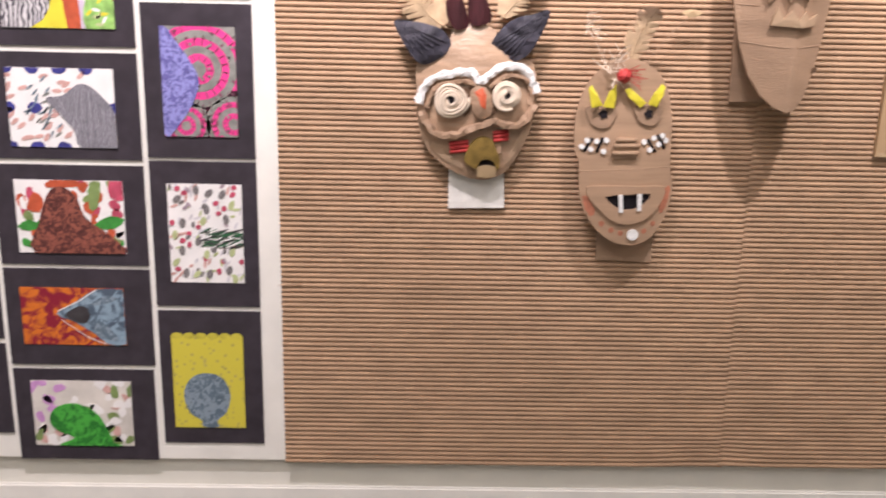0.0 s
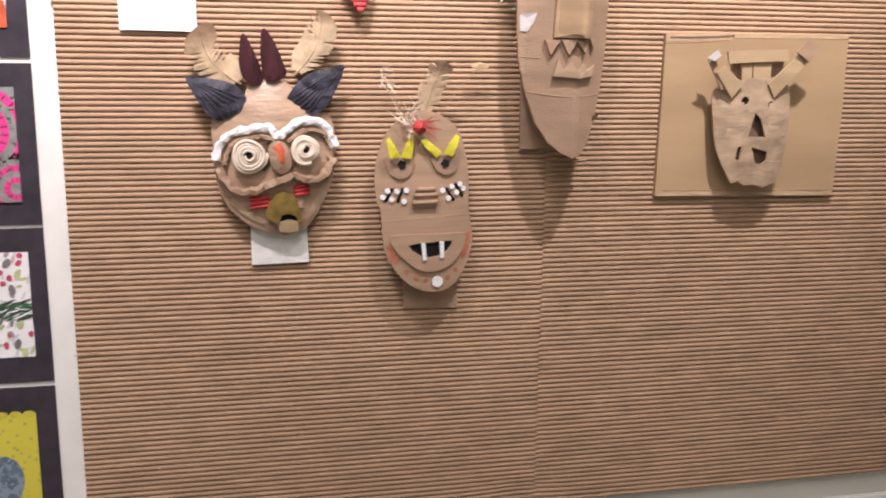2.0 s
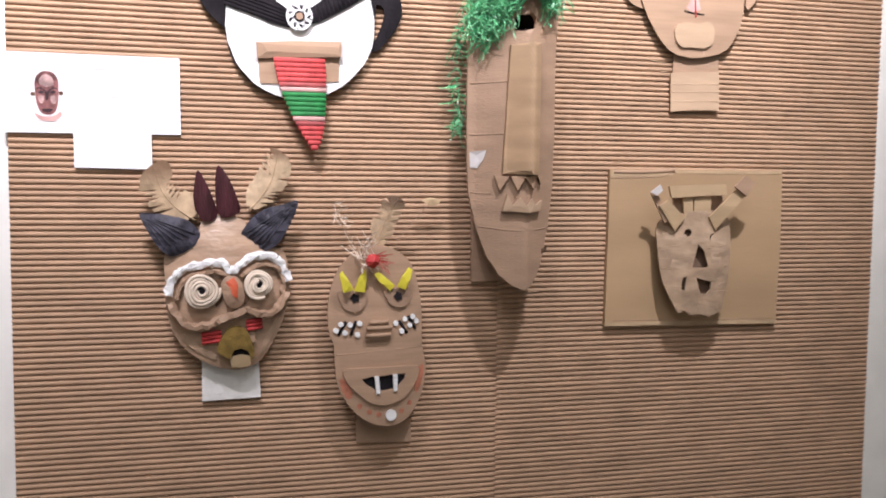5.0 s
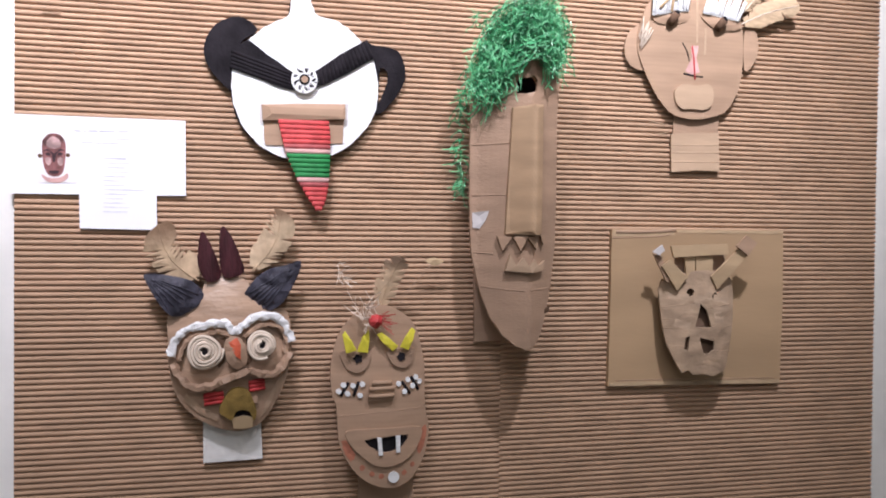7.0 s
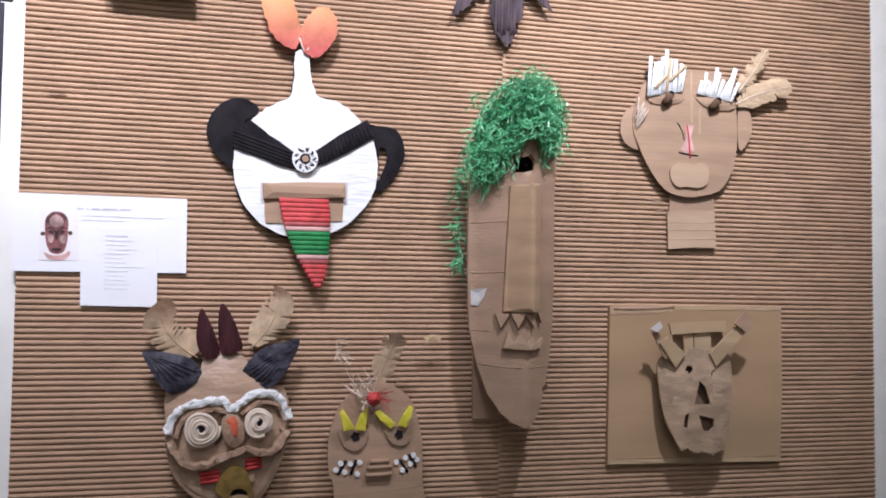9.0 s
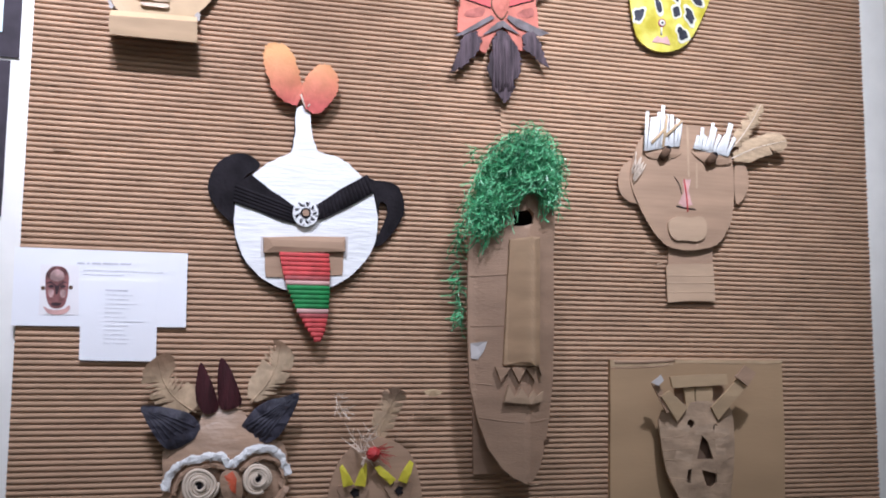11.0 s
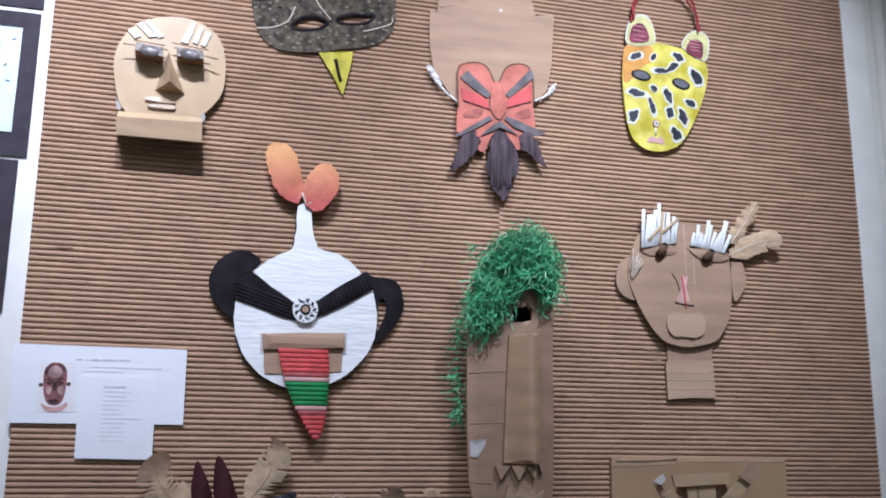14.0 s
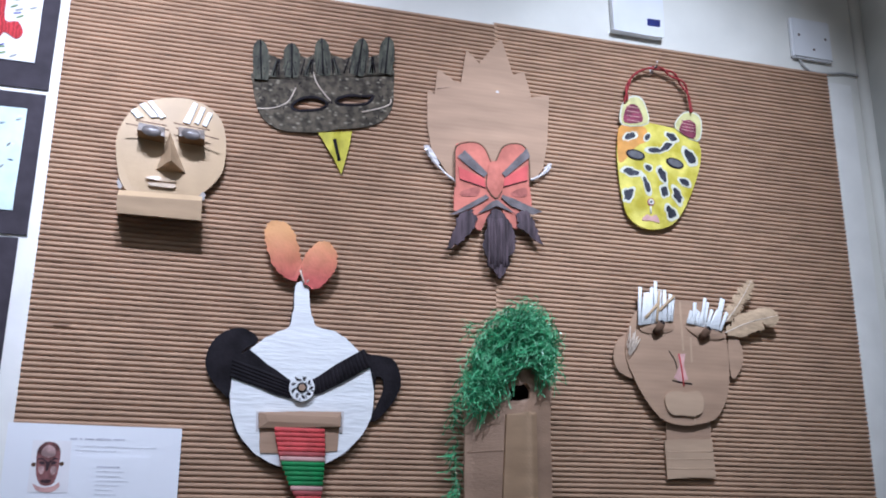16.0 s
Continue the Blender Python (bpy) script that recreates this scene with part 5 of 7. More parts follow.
face = [(0.2695, 2.1740), (0.3107, 2.1896), (0.3621, 2.1935), (0.4054, 2.2039), (0.4497, 2.2086), (0.4847, 2.2158), (0.4875, 2.1752), (0.4871, 2.1510), (0.4804, 2.1301), (0.4631, 2.1127), (0.4353, 2.1016), (0.4009, 2.0943), (0.3755, 2.0865), (0.3334, 2.0820), (0.3082, 2.0852), (0.2883, 2.0990), (0.2770, 2.1213), (0.2699, 2.1536)]
eyes = [spline([(0.3303, 2.1249), (0.3433, 2.1369), (0.3644, 2.1426), (0.3837, 2.1350), (0.3738, 2.1243), (0.3502, 2.1183), (0.3341, 2.1180)], 3), spline([(0.3973, 2.1425), (0.4161, 2.1527), (0.4406, 2.1551), (0.4548, 2.1581), (0.4446, 2.1433), (0.4184, 2.1369), (0.4010, 2.1364)], 3)]
surf = dome(face, 0.006, 0.007, up=0.5)
part("face", sheet(spline(face, 3), surf, 0.003, 0.007, eyes), SPECK, bird)
spacer(bird, o[0], 2.1085, 0.05, 0.015, 0.007)
spacer(bird, o[0], 2.1787, 0.12, 0.02, 0.007)
for e in eyes:
    line("eye_outline", bird, [*e, e[0]], surf, BLACK, 0.0024, 0.0008, 0.0003, 1)
rnd = random.Random(14)
LEAF = mat("dark_green_feather", (0.088, 0.086, 0.060), 0.7, 0.4, 60, 0.5, 250, stretch=(2, 1, 0.6))
for k, a in enumerate(([(0.2821, 2.1600), (0.2763, 2.2263)], [(0.3272, 2.1694), (0.3241, 2.2281)], [(0.3757, 2.1802), (0.3695, 2.2430)], [(0.4272, 2.1878), (0.4349, 2.2535)], [(0.4716, 2.1972), (0.4764, 2.2621)])):
    b, t = Vector(a[0]), Vector(a[1])
    ax, nx = t - b, Vector((-(t - b).y, (t - b).x)).normalized()
    q = [b + ax * u + nx * (s * w) for s, us in ((1, (0, 0.2, 0.4, 0.6, 0.75, 0.88, 0.96)), (-1, (1, 0.96, 0.88, 0.75, 0.6, 0.4, 0.2, 0))) for u, w in ((u, 0.0122 * (0.80 + 1.0 * u - 1.0 * u * u) * (1.0 - 0.98 * max(0, (u - 0.62) / 0.38) ** 2.6) ** 0.5) for u in us)]
    lf = cut("crown_feather", bird, jag([tuple(p) for p in q], 0.0020, k, 260, 2), 0.0150, LEAF, 0.0008, "dark green crown feather")
    for n in range(9):
        c = b + ax * rnd.uniform(0.05, 0.9) + nx * rnd.uniform(-0.009, 0.009)
        cut("feather_fleck", lf, oval(c.x, c.y, rnd.uniform(0.0010, 0.0022), 0.0009, 7, rnd.uniform(0, 3)), 0.0153, BLACK if n % 3 else SPECK, 0.0004)
    line("feather_rib", lf, [tuple(b), tuple(t)], 0.0159, BLACK, 0.0012, 0.0010, 0, 3)
band = [(0.2742, 2.1654), (0.2729, 2.2081), (0.2935, 2.2036), (0.3090, 2.1984), (0.3271, 2.2125), (0.3489, 2.2063), (0.3615, 2.2159), (0.3876, 2.2179), (0.4072, 2.2131), (0.4226, 2.2271), (0.4496, 2.2215), (0.4673, 2.2339), (0.4844, 2.2405), (0.4851, 2.1982), (0.3975, 2.1815), (0.3289, 2.1677)]
cut("crown_band", bird, jag(band, 0.002, 6, 300, 3), 0.0128, SPECK, 0.0010, "speckled paper between the crown feathers")
rnd = random.Random(4)
for x, z in [(o[0] + rnd.uniform(-0.105, 0.105), 2.1504 + rnd.uniform(-0.035, 0.040)) for k in range(70)]:
    if inside((x, z), face) and not any(inside((x, z), e) for e in eyes):
        a, r = rnd.uniform(0, 3.1), rnd.uniform(0.0015, 0.0035)
        line("ink_fleck", bird, [(x - r * math.cos(a), z - r * math.sin(a)), (x + r * math.cos(a), z + r * math.sin(a))], surf, BLACK, 0.0007, 0.0005, 0.0002, 2)
for k in range(22):
    a = [(0.2950, 2.1684), (0.4769, 2.2009)]
    p = Vector(a[0]).lerp(Vector(a[1]), (k + 0.5) / 22)
    s = rnd.uniform(-0.008, 0.008)
    cut("crown_tuft", bird, [(p.x - 0.005, p.y - 0.002), (p.x + 0.005, p.y - 0.002), (p.x + s + 0.002, p.y + 0.028 + rnd.uniform(-0.006, 0.004)), (p.x + s - 0.003, p.y + 0.026)], 0.0140, SPECK if k % 3 else LEAF, 0.0008)
    line("tuft_rib", bird, [(p.x, p.y), (p.x + s, p.y + 0.026)], 0.0143, BLACK, 0.0011, 0.0009, 0, 2)
q = [(0.3713, 2.0850), (0.4234, 2.0935), (0.4207, 2.0719), (0.4097, 2.0214), (0.3942, 2.0485)]
bk = cut("beak", bird, q, lambda x, z: 0.012 + 0.5 * max(0.0, 0.012 - abs(x - o[0] - 0.014)), mat("dull_yellow_paper", (0.54, 0.48, 0.05), 0.65, 0.12, 50, 0.2), 0.002, "yellow paper beak", step=0.005)
line("beak_slit", bk, [(0.3963, 2.0765), (0.4004, 2.0596), (0.4053, 2.0430)], lambda x, z: 0.0124 + 0.5 * max(0.0, 0.012 - abs(x - o[0] - 0.014)), BLACK, 0.0030, 0.0012, 0, 3)
for q in ([(0.2786, 2.1137), (0.3017, 2.1169), (0.3236, 2.1291), (0.3341, 2.1538)], [(0.3590, 2.1877), (0.3642, 2.1695), (0.3761, 2.1523), (0.3879, 2.1398)], [(0.4379, 2.1278), (0.4640, 2.1380), (0.4816, 2.1480), (0.4831, 2.1578)]):
    line("cord", bird, q, surf, CREAM, 0.0009, 0.0008, 0.0010, 5, 6)

bird.scale = (1.0, 0.6, 1.0)

# ------------------------------------------------------------ crowned mask with red butterfly face and beard
o = (0.6456, 2.1092)
crowned = thing("bearded_mask", o[0], 0, o[1], "brown card crown mask with red painted face and dark beard", "mask", "cardboard masks")
crown = [(0.5385, 2.1746), (0.5505, 2.1685), (0.5547, 2.2134), (0.5781, 2.1980), (0.5922, 2.1921), (0.6025, 2.2547), (0.6234, 2.2326), (0.6624, 2.2845), (0.6812, 2.2209), (0.7008, 2.2288), (0.7127, 2.1850), (0.7443, 2.1934), (0.7391, 2.1062), (0.7304, 2.0634), (0.7136, 2.0405), (0.6992, 2.0276), (0.5899, 2.0158), (0.5699, 2.0414), (0.5461, 2.0760), (0.5392, 2.1149)]
part("crown", sheet(jag(crown, 0.0006, 2, 300, 4), dome(crown, 0.014, 0.006), 0.004), CARD, crowned)
spacer(crowned, o[0], o[1] + 0.02, 0.1, 0.08, 0.014)
line("crown_seam", crowned, [(0.5541, 2.1788), (0.5922, 2.1871), (0.6347, 2.1862), (0.7117, 2.1849)], 0.0165, CARD2, 0.0012, 0.0009, 0, 3)
cut("glue_blob", crowned, oval(*(0.6538, 2.1858), 0.0025, 0.0018), 0.020, TAPE, 0.003)
REDF = mat("coral_red_felt", (0.50, 0.165, 0.12), 0.8, 0.16, 30, 0.3, 200)
REDD = mat("bright_red_card", (0.55, 0.10, 0.095), 0.75, 0.12, 30, 0.2, 200)
SMUDGE = mat("dull_red_smudge", (0.36, 0.12, 0.095), 0.8, 0.2, 90, 0.2)
GREYB = mat("slate_grey_felt", (0.16, 0.138, 0.14), 0.85, 0.2, 60, 0.4, 250)
BEARD = mat("dark_plum_felt", (0.085, 0.060, 0.070), 0.8, 0.38, 50, 0.5, 200, stretch=(3, 1, 0.4))
face = [(0.5837, 2.0786), (0.5882, 2.0876), (0.6121, 2.0934), (0.6307, 2.0861), (0.6444, 2.0593), (0.6587, 2.0876), (0.6748, 2.0982), (0.6966, 2.0970), (0.7048, 2.0730), (0.7049, 2.0283), (0.7078, 1.9893), (0.6915, 1.9600), (0.6748, 1.9584), (0.6622, 1.9773), (0.6503, 1.9890), (0.6337, 1.9708), (0.6246, 1.9482), (0.6120, 1.9560), (0.5976, 1.9782), (0.5814, 1.9765), (0.5830, 2.0243)]
surf = dome(face, 0.025, 0.004)
part("red_face", sheet(spline(face, 2), surf, 0.004), REDF, crowned, "coral red felt face")
line("ink_edge", crowned, [(0.5836, 2.0148), (0.5826, 2.0518), (0.5852, 2.0821), (0.6118, 2.0920), (0.6303, 2.0848), (0.6441, 2.0579), (0.6583, 2.0862), (0.6745, 2.0968), (0.6963, 2.0956), (0.7044, 2.0716), (0.7045, 2.0279)], surf, DARKCARD, 0.0011, 0.0008, 0.0004, 4)
line("ink_edge", crowned, [(0.6340, 2.0408), (0.6329, 2.0184), (0.6475, 2.0014), (0.6577, 2.0155)], surf, DARKCARD, 0.0010, 0.0008, 0.0022, 4)
for q in ([(0.5859, 2.0637), (0.5977, 2.0764), (0.6343, 2.0412), (0.6288, 2.0341), (0.6087, 2.0458)], [(0.7004, 2.0916), (0.7058, 2.0779), (0.6639, 2.0380), (0.6574, 2.0438), (0.6726, 2.0606)]):
    cut("brow", crowned, q, over(surf, 0.004), GREYB, 0.003, "slate grey felt brow")
for q in ([(0.5878, 2.0480), (0.6288, 2.0322), (0.6314, 2.0167), (0.5905, 2.0270)], [(0.7018, 2.0640), (0.6630, 2.0388), (0.6600, 2.0216), (0.7003, 2.0373)]):
    cut("eye_patch", crowned, q, over(surf, 0.002), REDD, 0.002, "bright red card eye")
    line("eye_edge", crowned, [q[3], q[2]], surf, BLACK, 0.0007, 0.0006, 0.0022, 2)
q = [(0.6381, 2.0595), (0.6511, 2.0600), (0.6601, 2.0329), (0.6581, 2.0168), (0.6478, 2.0027), (0.6342, 2.0151), (0.6343, 2.0375)]
cut("nose", crowned, q, dome(q, 0.031, 0.006), REDF, 0.005, n=3)
for q in ([(0.5747, 1.9679), (0.6032, 1.9880), (0.6323, 2.0057), (0.6359, 2.0006), (0.6077, 1.9821), (0.5871, 1.9709)], [(0.6580, 2.0084), (0.6783, 2.0031), (0.7246, 1.9875), (0.7086, 1.9812), (0.6716, 1.9914), (0.6561, 2.0027)], [(0.6176, 1.9731), (0.6414, 1.9956), (0.6496, 1.9992), (0.6779, 1.9800), (0.6486, 1.9890), (0.6376, 1.9824)]):
    cut("whisker", crowned, jag(q, 0.0008, 2, 400, 2), over(surf, 0.005), GREYB, 0.002, "slate grey felt whisker")
for q in ([(0.5924, 2.0088), (0.6214, 2.0175), (0.6177, 2.0032), (0.5942, 1.9998)], [(0.6719, 2.0136), (0.6973, 2.0257), (0.6989, 2.0118), (0.6811, 2.0072)]):
    cut("smudge", crowned, jag(spline(q, 2), 0.0015, 2, 300, 1), over(surf, 0.0010), SMUDGE, 0.0004)
for q, s in (([(0.6339, 1.9656), (0.6412, 1.9809), (0.6504, 1.9855), (0.6632, 1.9758), (0.6740, 1.9604), (0.6791, 1.9364), (0.6770, 1.9182), (0.6660, 1.9056), (0.6704, 1.8953), (0.6584, 1.8810), (0.6521, 1.8735), (0.6441, 1.8843), (0.6370, 1.8925), (0.6335, 1.9081), (0.6264, 1.9182), (0.6320, 1.9455)], 0), ([(0.5688, 1.9104), (0.5792, 1.9406), (0.5889, 1.9711), (0.6068, 1.9802), (0.6176, 1.9676), (0.6122, 1.9491), (0.5961, 1.9297), (0.5837, 1.9214)], 1), ([(0.6798, 1.9793), (0.6966, 1.9893), (0.7075, 1.9728), (0.7127, 1.9550), (0.7252, 1.9333), (0.7087, 1.9400), (0.6986, 1.9482), (0.6850, 1.9578)], 2)):
    bd = part("beard", sheet(jag(q, 0.0048, s, 300, 6), dome(q, 0.030, 0.006), 0.003, 0.006), BEARD, crowned, "dark plum fringed beard")
    if s == 0:
        for k in range(7):
            a = [(0.6358, 1.9669), (0.6632, 1.9696), (0.6353, 1.8910), (0.6641, 1.8952)]
            u = k / 6
            line("beard_pleat", bd, [tuple(Vector(a[0]).lerp(Vector(a[1]), u)), tuple(Vector(a[2]).lerp(Vector(a[3]), u) + Vector((0, 0.004 * math.sin(k * 2.0))))], dome(q, 0.030, 0.006), BEARD, 0.0024, 0.0022, 0, 4)
for q in ([(0.5380, 2.0732), (0.5481, 2.0575), (0.5654, 2.0381), (0.5845, 2.0244)], [(0.7402, 2.0713), (0.7331, 2.0590), (0.7233, 2.0492), (0.7089, 2.0409)]):
    line("cord_loop", crowned, q, crease(flat(0.018), 0.006, 120), TAPE, 0.0020, 0.0030, 0, 8, 6, "white plastic cord")

for q in ([(0.5330, 2.0790), (0.5420, 2.0800), (0.5520, 2.0640), (0.5600, 2.0500), (0.5530, 2.0480), (0.5420, 2.0600)], [(0.7330, 2.0660), (0.7440, 2.0740), (0.7440, 2.0660), (0.7360, 2.0560), (0.7270, 2.0500)]):
    cut("plastic_twist", crowned, jag(q, 0.0014, 5, 300, 2), crease(flat(0.016), 0.010, 90.0), TAPE, 0.0008, "crumpled clear plastic twist", step=0.003)
crowned.scale, crowned.location = (1.007, 0.6, 1.007), (0.6487, 0, 2.1135)

# ------------------------------------------------------------ leopard mask on a red cord
o = (0.9391, 2.0872)
leopard = thing("leopard_mask", o[0], 0, o[1], "yellow spotted leopard mask hung by a red cord", "mask", "cardboard masks")
LEO = mat("yellow_orange_crayon", (0.60, 0.50, 0.03), 0.65, 0.14, 34, 0.35, 300, tint=(0.66, 0.58, 0.12), stain=30)
PALE = mat("pale_crayon_halo", (0.64, 0.63, 0.52), 0.7, 0.06, 80, 0.2)
SLATEEYE = mat("grey_crayon_eye", (0.12, 0.118, 0.13), 0.7, 0.15, 90, 0.2)
INK = mat("dark_slate_ink", (0.035, 0.036, 0.052), 0.6, 0.3, 80, 0.2)
face = [(0.8753, 2.1624), (0.8943, 2.1710), (0.9255, 2.1709), (0.9673, 2.1670), (0.9936, 2.1631), (1.0161, 2.1483), (1.0204, 2.1220), (1.0089, 2.0830), (0.9912, 2.0430), (0.9734, 2.0115), (0.9567, 1.9933), (0.9305, 1.9831), (0.9043, 1.9834), (0.8800, 1.9984), (0.8696, 2.0302), (0.8650, 2.0787), (0.8650, 2.1206)]
surf = dome(face, 0.012, 0.006)
part("face", sheet(spline(face, 3), surf, 0.003), LEO, leopard)
spacer(leopard, o[0], o[1], 0.05, 0.08, 0.011)
q = [(0.8682, 2.1531), (0.8925, 2.1654), (0.9181, 2.1605), (0.9177, 2.1359), (0.8984, 2.1234), (0.8766, 2.0968), (0.8655, 2.0975)]
cut("orange_patch", leopard, jag(spline(q, 3), 0.001, 2, 300, 1), over(surf, 0.0005), mat("orange_crayon", (0.62, 0.30, 0.06), 0.65, 0.2, 30, 0.3), 0.0005, "orange crayon patch")
for q, inner in (([(0.8752, 2.1603), (0.8746, 2.1910), (0.8860, 2.2102), (0.9052, 2.2180), (0.9192, 2.2064), (0.9243, 2.1687)], [(0.8802, 2.1649), (0.8801, 2.1833), (0.8891, 2.1979), (0.9016, 2.1996), (0.9104, 2.1884), (0.9114, 2.1700)]), ([(0.9737, 2.1668), (0.9850, 2.1922), (1.0018, 2.2018), (1.0209, 2.1969), (1.0259, 2.1776), (1.0149, 2.1471)], [(0.9811, 2.1615), (0.9888, 2.1801), (0.9999, 2.1847), (1.0113, 2.1799), (1.0125, 2.1675), (1.0070, 2.1513)])):
    e = cut("ear", leopard, spline(q, 3), 0.013, PALE, 0.003, "white rimmed rounded ear")
    c = Vector(((q[0][0] + q[5][0]) / 2, (q[0][1] + q[5][1]) / 2 + 0.012))
    cut("ear_band", e, spline([(x + (c.x - x) * 0.09, z + (c.y - z) * 0.09) for x, z in q], 3), 0.0138, mat("pale_yellow_paint", (0.62, 0.58, 0.26), 0.65, 0.1, 60, 0.2), 0.001)
    cut("inner_ear", e, spline(inner, 3), 0.0148, mat("dark_pink_paper", (0.25, 0.05, 0.09), 0.7, 0.25, 90, 0.3), 0.001, "dark pink inner ear")
    for k in range(4):
        z = inner[0][1] + (inner[2][1] - inner[0][1]) * (0.15 + 0.25 * k)
        x0, x1 = min(p[0] for p in inner) + 0.004, max(p[0] for p in inner) - 0.004
        line("ear_stripe", e, [(x0, z), (x1, z - 0.001)], 0.0150, PINKP, 0.0008, 0.0006, 0, 2)
for c, a in (((0.8956, 2.1082), -0.16), ((0.9664, 2.1005), -0.16)):
    e = cut("eye", leopard, oval(*c, 0.0168, 0.0092, 20, a), over(surf, 0.0012), BLACK, 0.0012, "grey oval eye with black rim")
    cut("iris", e, oval(c[0], c[1], 0.0135, 0.0066, 20, a), over(surf, 0.0018), SLATEEYE, 0.0008)
SPOTS = [(0.8882, 2.1424), (0.9202, 2.1434), (0.9645, 2.1499), (0.9981, 2.1172), (0.9344, 2.1197), (0.9527, 2.1290), (0.8847, 2.0769), (0.9168, 2.0855), (0.9411, 2.0783), (0.9121, 2.0572), (0.8806, 2.0381), (0.9432, 2.0467), (0.9809, 2.0687), (0.9678, 2.0444), (0.9534, 2.0144)]
SIZE = ((10, 5, 0.5), (4, 6, -0.5), (11, 6, -0.4), (8, 13, 0.4), (10, 4, 0.0), (10, 4, 0.7), (13, 5, -0.1), (4, 5, 0.3), (5, 12, 0.3), (4, 10, 0.35), (6, 13, -0.5), (5, 9, 0.1), (9, 5, -0.4), (6, 12, 0.5), (7, 11, 0.7))
for k, (c, (a, b, turn)) in enumerate(zip(SPOTS, SIZE)):
    a, b = a * 0.00098 + 0.0008, b * 0.00098 + 0.0008
    blob = [(c[0] + (x - c[0]) * w, c[1] + (z - c[1]) * w) for (x, z), w in ((p, 1 + 0.62 * noise.noise(Vector((p[0] * 130, p[1] * 130, k * 3.7)))) for p in oval(*c, a, b, 22, turn))]
    s = cut("spot", leopard, [(c[0] + (x - c[0]) * 1.45, c[1] + (z - c[1]) * 1.45) for x, z in blob], over(surf, 0.0006), PALE, 0.0006, "dark spot with a pale halo")
    cut("spot_centre", s, blob, over(surf, 0.0011), INK, 0.0006)
c = (0.9185, 2.0275)
m = cut("muzzle", leopard, oval(*c, 0.0062), over(surf, 0.0012), mat("dark_rose_ink", (0.28, 0.06, 0.10), 0.6, 0.2, 60, 0.2), 0.001)
cut("muzzle_white", m, oval(*c, 0.0045), over(surf, 0.0018), PALE, 0.001)
cut("muzzle_dot", m, oval(*c, 0.002, n=10), over(surf, 0.0023), INK, 0.001)
line("lip_line", leopard, [(0.9180, 2.0206), (0.9183, 2.0080)], surf, PALE, 0.0015, 0.0008, 0.0006, 2)
cut("mouth", leopard, spline([(0.9024, 1.9958), (0.9111, 2.0063), (0.9190, 2.0032), (0.9274, 2.0069), (0.9337, 1.9940), (0.9186, 1.9964)], 2), over(surf, 0.0010), PINKP, 0.0008, "pink painted mouth")
arc = [(0.8828, 2.2018), (0.8888, 2.2360), (0.9069, 2.2598), (0.9406, 2.2733), (0.9734, 2.2652), (0.9977, 2.2408), (1.0055, 2.1994)]
YARN = mat("red_twisted_yarn", (0.36, 0.045, 0.05), 0.9, 0.3, 200, 0.8, 500)
base = along(arc, flat(0.016), 0, 16)
for s in (0, 1):
    pts = [(x + 0.0022 * math.cos(i * 0.20 + s * 3.14), y - 0.0024 * math.sin(i * 0.32 + s * 3.14) * 0.8, z + 0.0024 * math.cos(i * 0.20 + s * 3.14)) for i, (x, y, z) in enumerate(base)]
    part("cord_strand", tube(pts, 0.0018, 0.0018, 8), YARN, leopard, "red twisted yarn", True)
hk = (0.9407, 2.2754)
hook = thing("wall_hook", hk[0], 0, hk[1], "small clear plastic hook holding a red cord", "hook")
part("hook_pin", tube([(hk[0], 0.001, hk[1] - 0.001), (hk[0], -0.022, hk[1] - 0.002), (hk[0] + 0.001, -0.024, hk[1] + 0.007)], 0.0016, 0.0016, 8), TAPE, hook, smooth=True)
part("hook_plate", box(hk[0] - 0.003, hk[0] + 0.003, -0.004, 0.0, hk[1] - 0.006, hk[1] + 0.008, 0.0006), TAPE, hook)

# ------------------------------------------------------------ notices
INKG = mat("grey_printed_ink", (0.71, 0.71, 0.75), 0.7, 0.1, 80, 0.0)
INKD = mat("dark_printed_ink", (0.55, 0.54, 0.60), 0.7, 0.1, 80, 0.0)
wide = [(-0.0054, 1.6368), (0.2101, 1.6364), (0.2111, 1.5369), (-0.0048, 1.5359)]
notice = thing("project_notice", wide[0][0] + 0.1, 0, wide[2][1], "white paper notice with a small printed picture", "notice", "paper notices")
cut("paper", notice, wide, lambda x, z: 0.0056 + 0.0003 * noise.noise(Vector((x * 14, z * 14, 4))), PAPERW, 0.0012, step=0.02)
pic = [(0.0266, 1.6152), (0.0732, 1.6154), (0.0758, 1.5506), (0.0273, 1.5502)]
PRINT = 0.0061
cut("printed_picture", notice, pic, PRINT, mat("cream_printed_ground", (0.80, 0.77, 0.78), 0.6, 0.03, 20, 0.0), 0.0004)
SHADEP = mat("dark_print", (0.05, 0.025, 0.03), 0.6, 0.2, 60, 0.0)
GLOSSP = mat("pale_rose_print", (0.58, 0.38, 0.36), 0.6, 0.3, 90, 0.0)
BRONZE = mat("reddish_bronze_print", (0.30, 0.125, 0.12), 0.6, 0.45, 60, 0.0)
c = (0.0473, 1.5865)
cut("printed_carving", notice, spline([(0.0336, 1.5891), (0.0338, 1.6037), (0.0403, 1.6120), (0.0471, 1.6137), (0.0554, 1.6118), (0.0612, 1.6031), (0.0616, 1.5884), (0.0607, 1.5737), (0.0569, 1.5619), (0.0488, 1.5587), (0.0405, 1.5615), (0.0354, 1.5730)], 3), PRINT + 0.0004, BRONZE, 0.0006, "reddish brown carved head print")
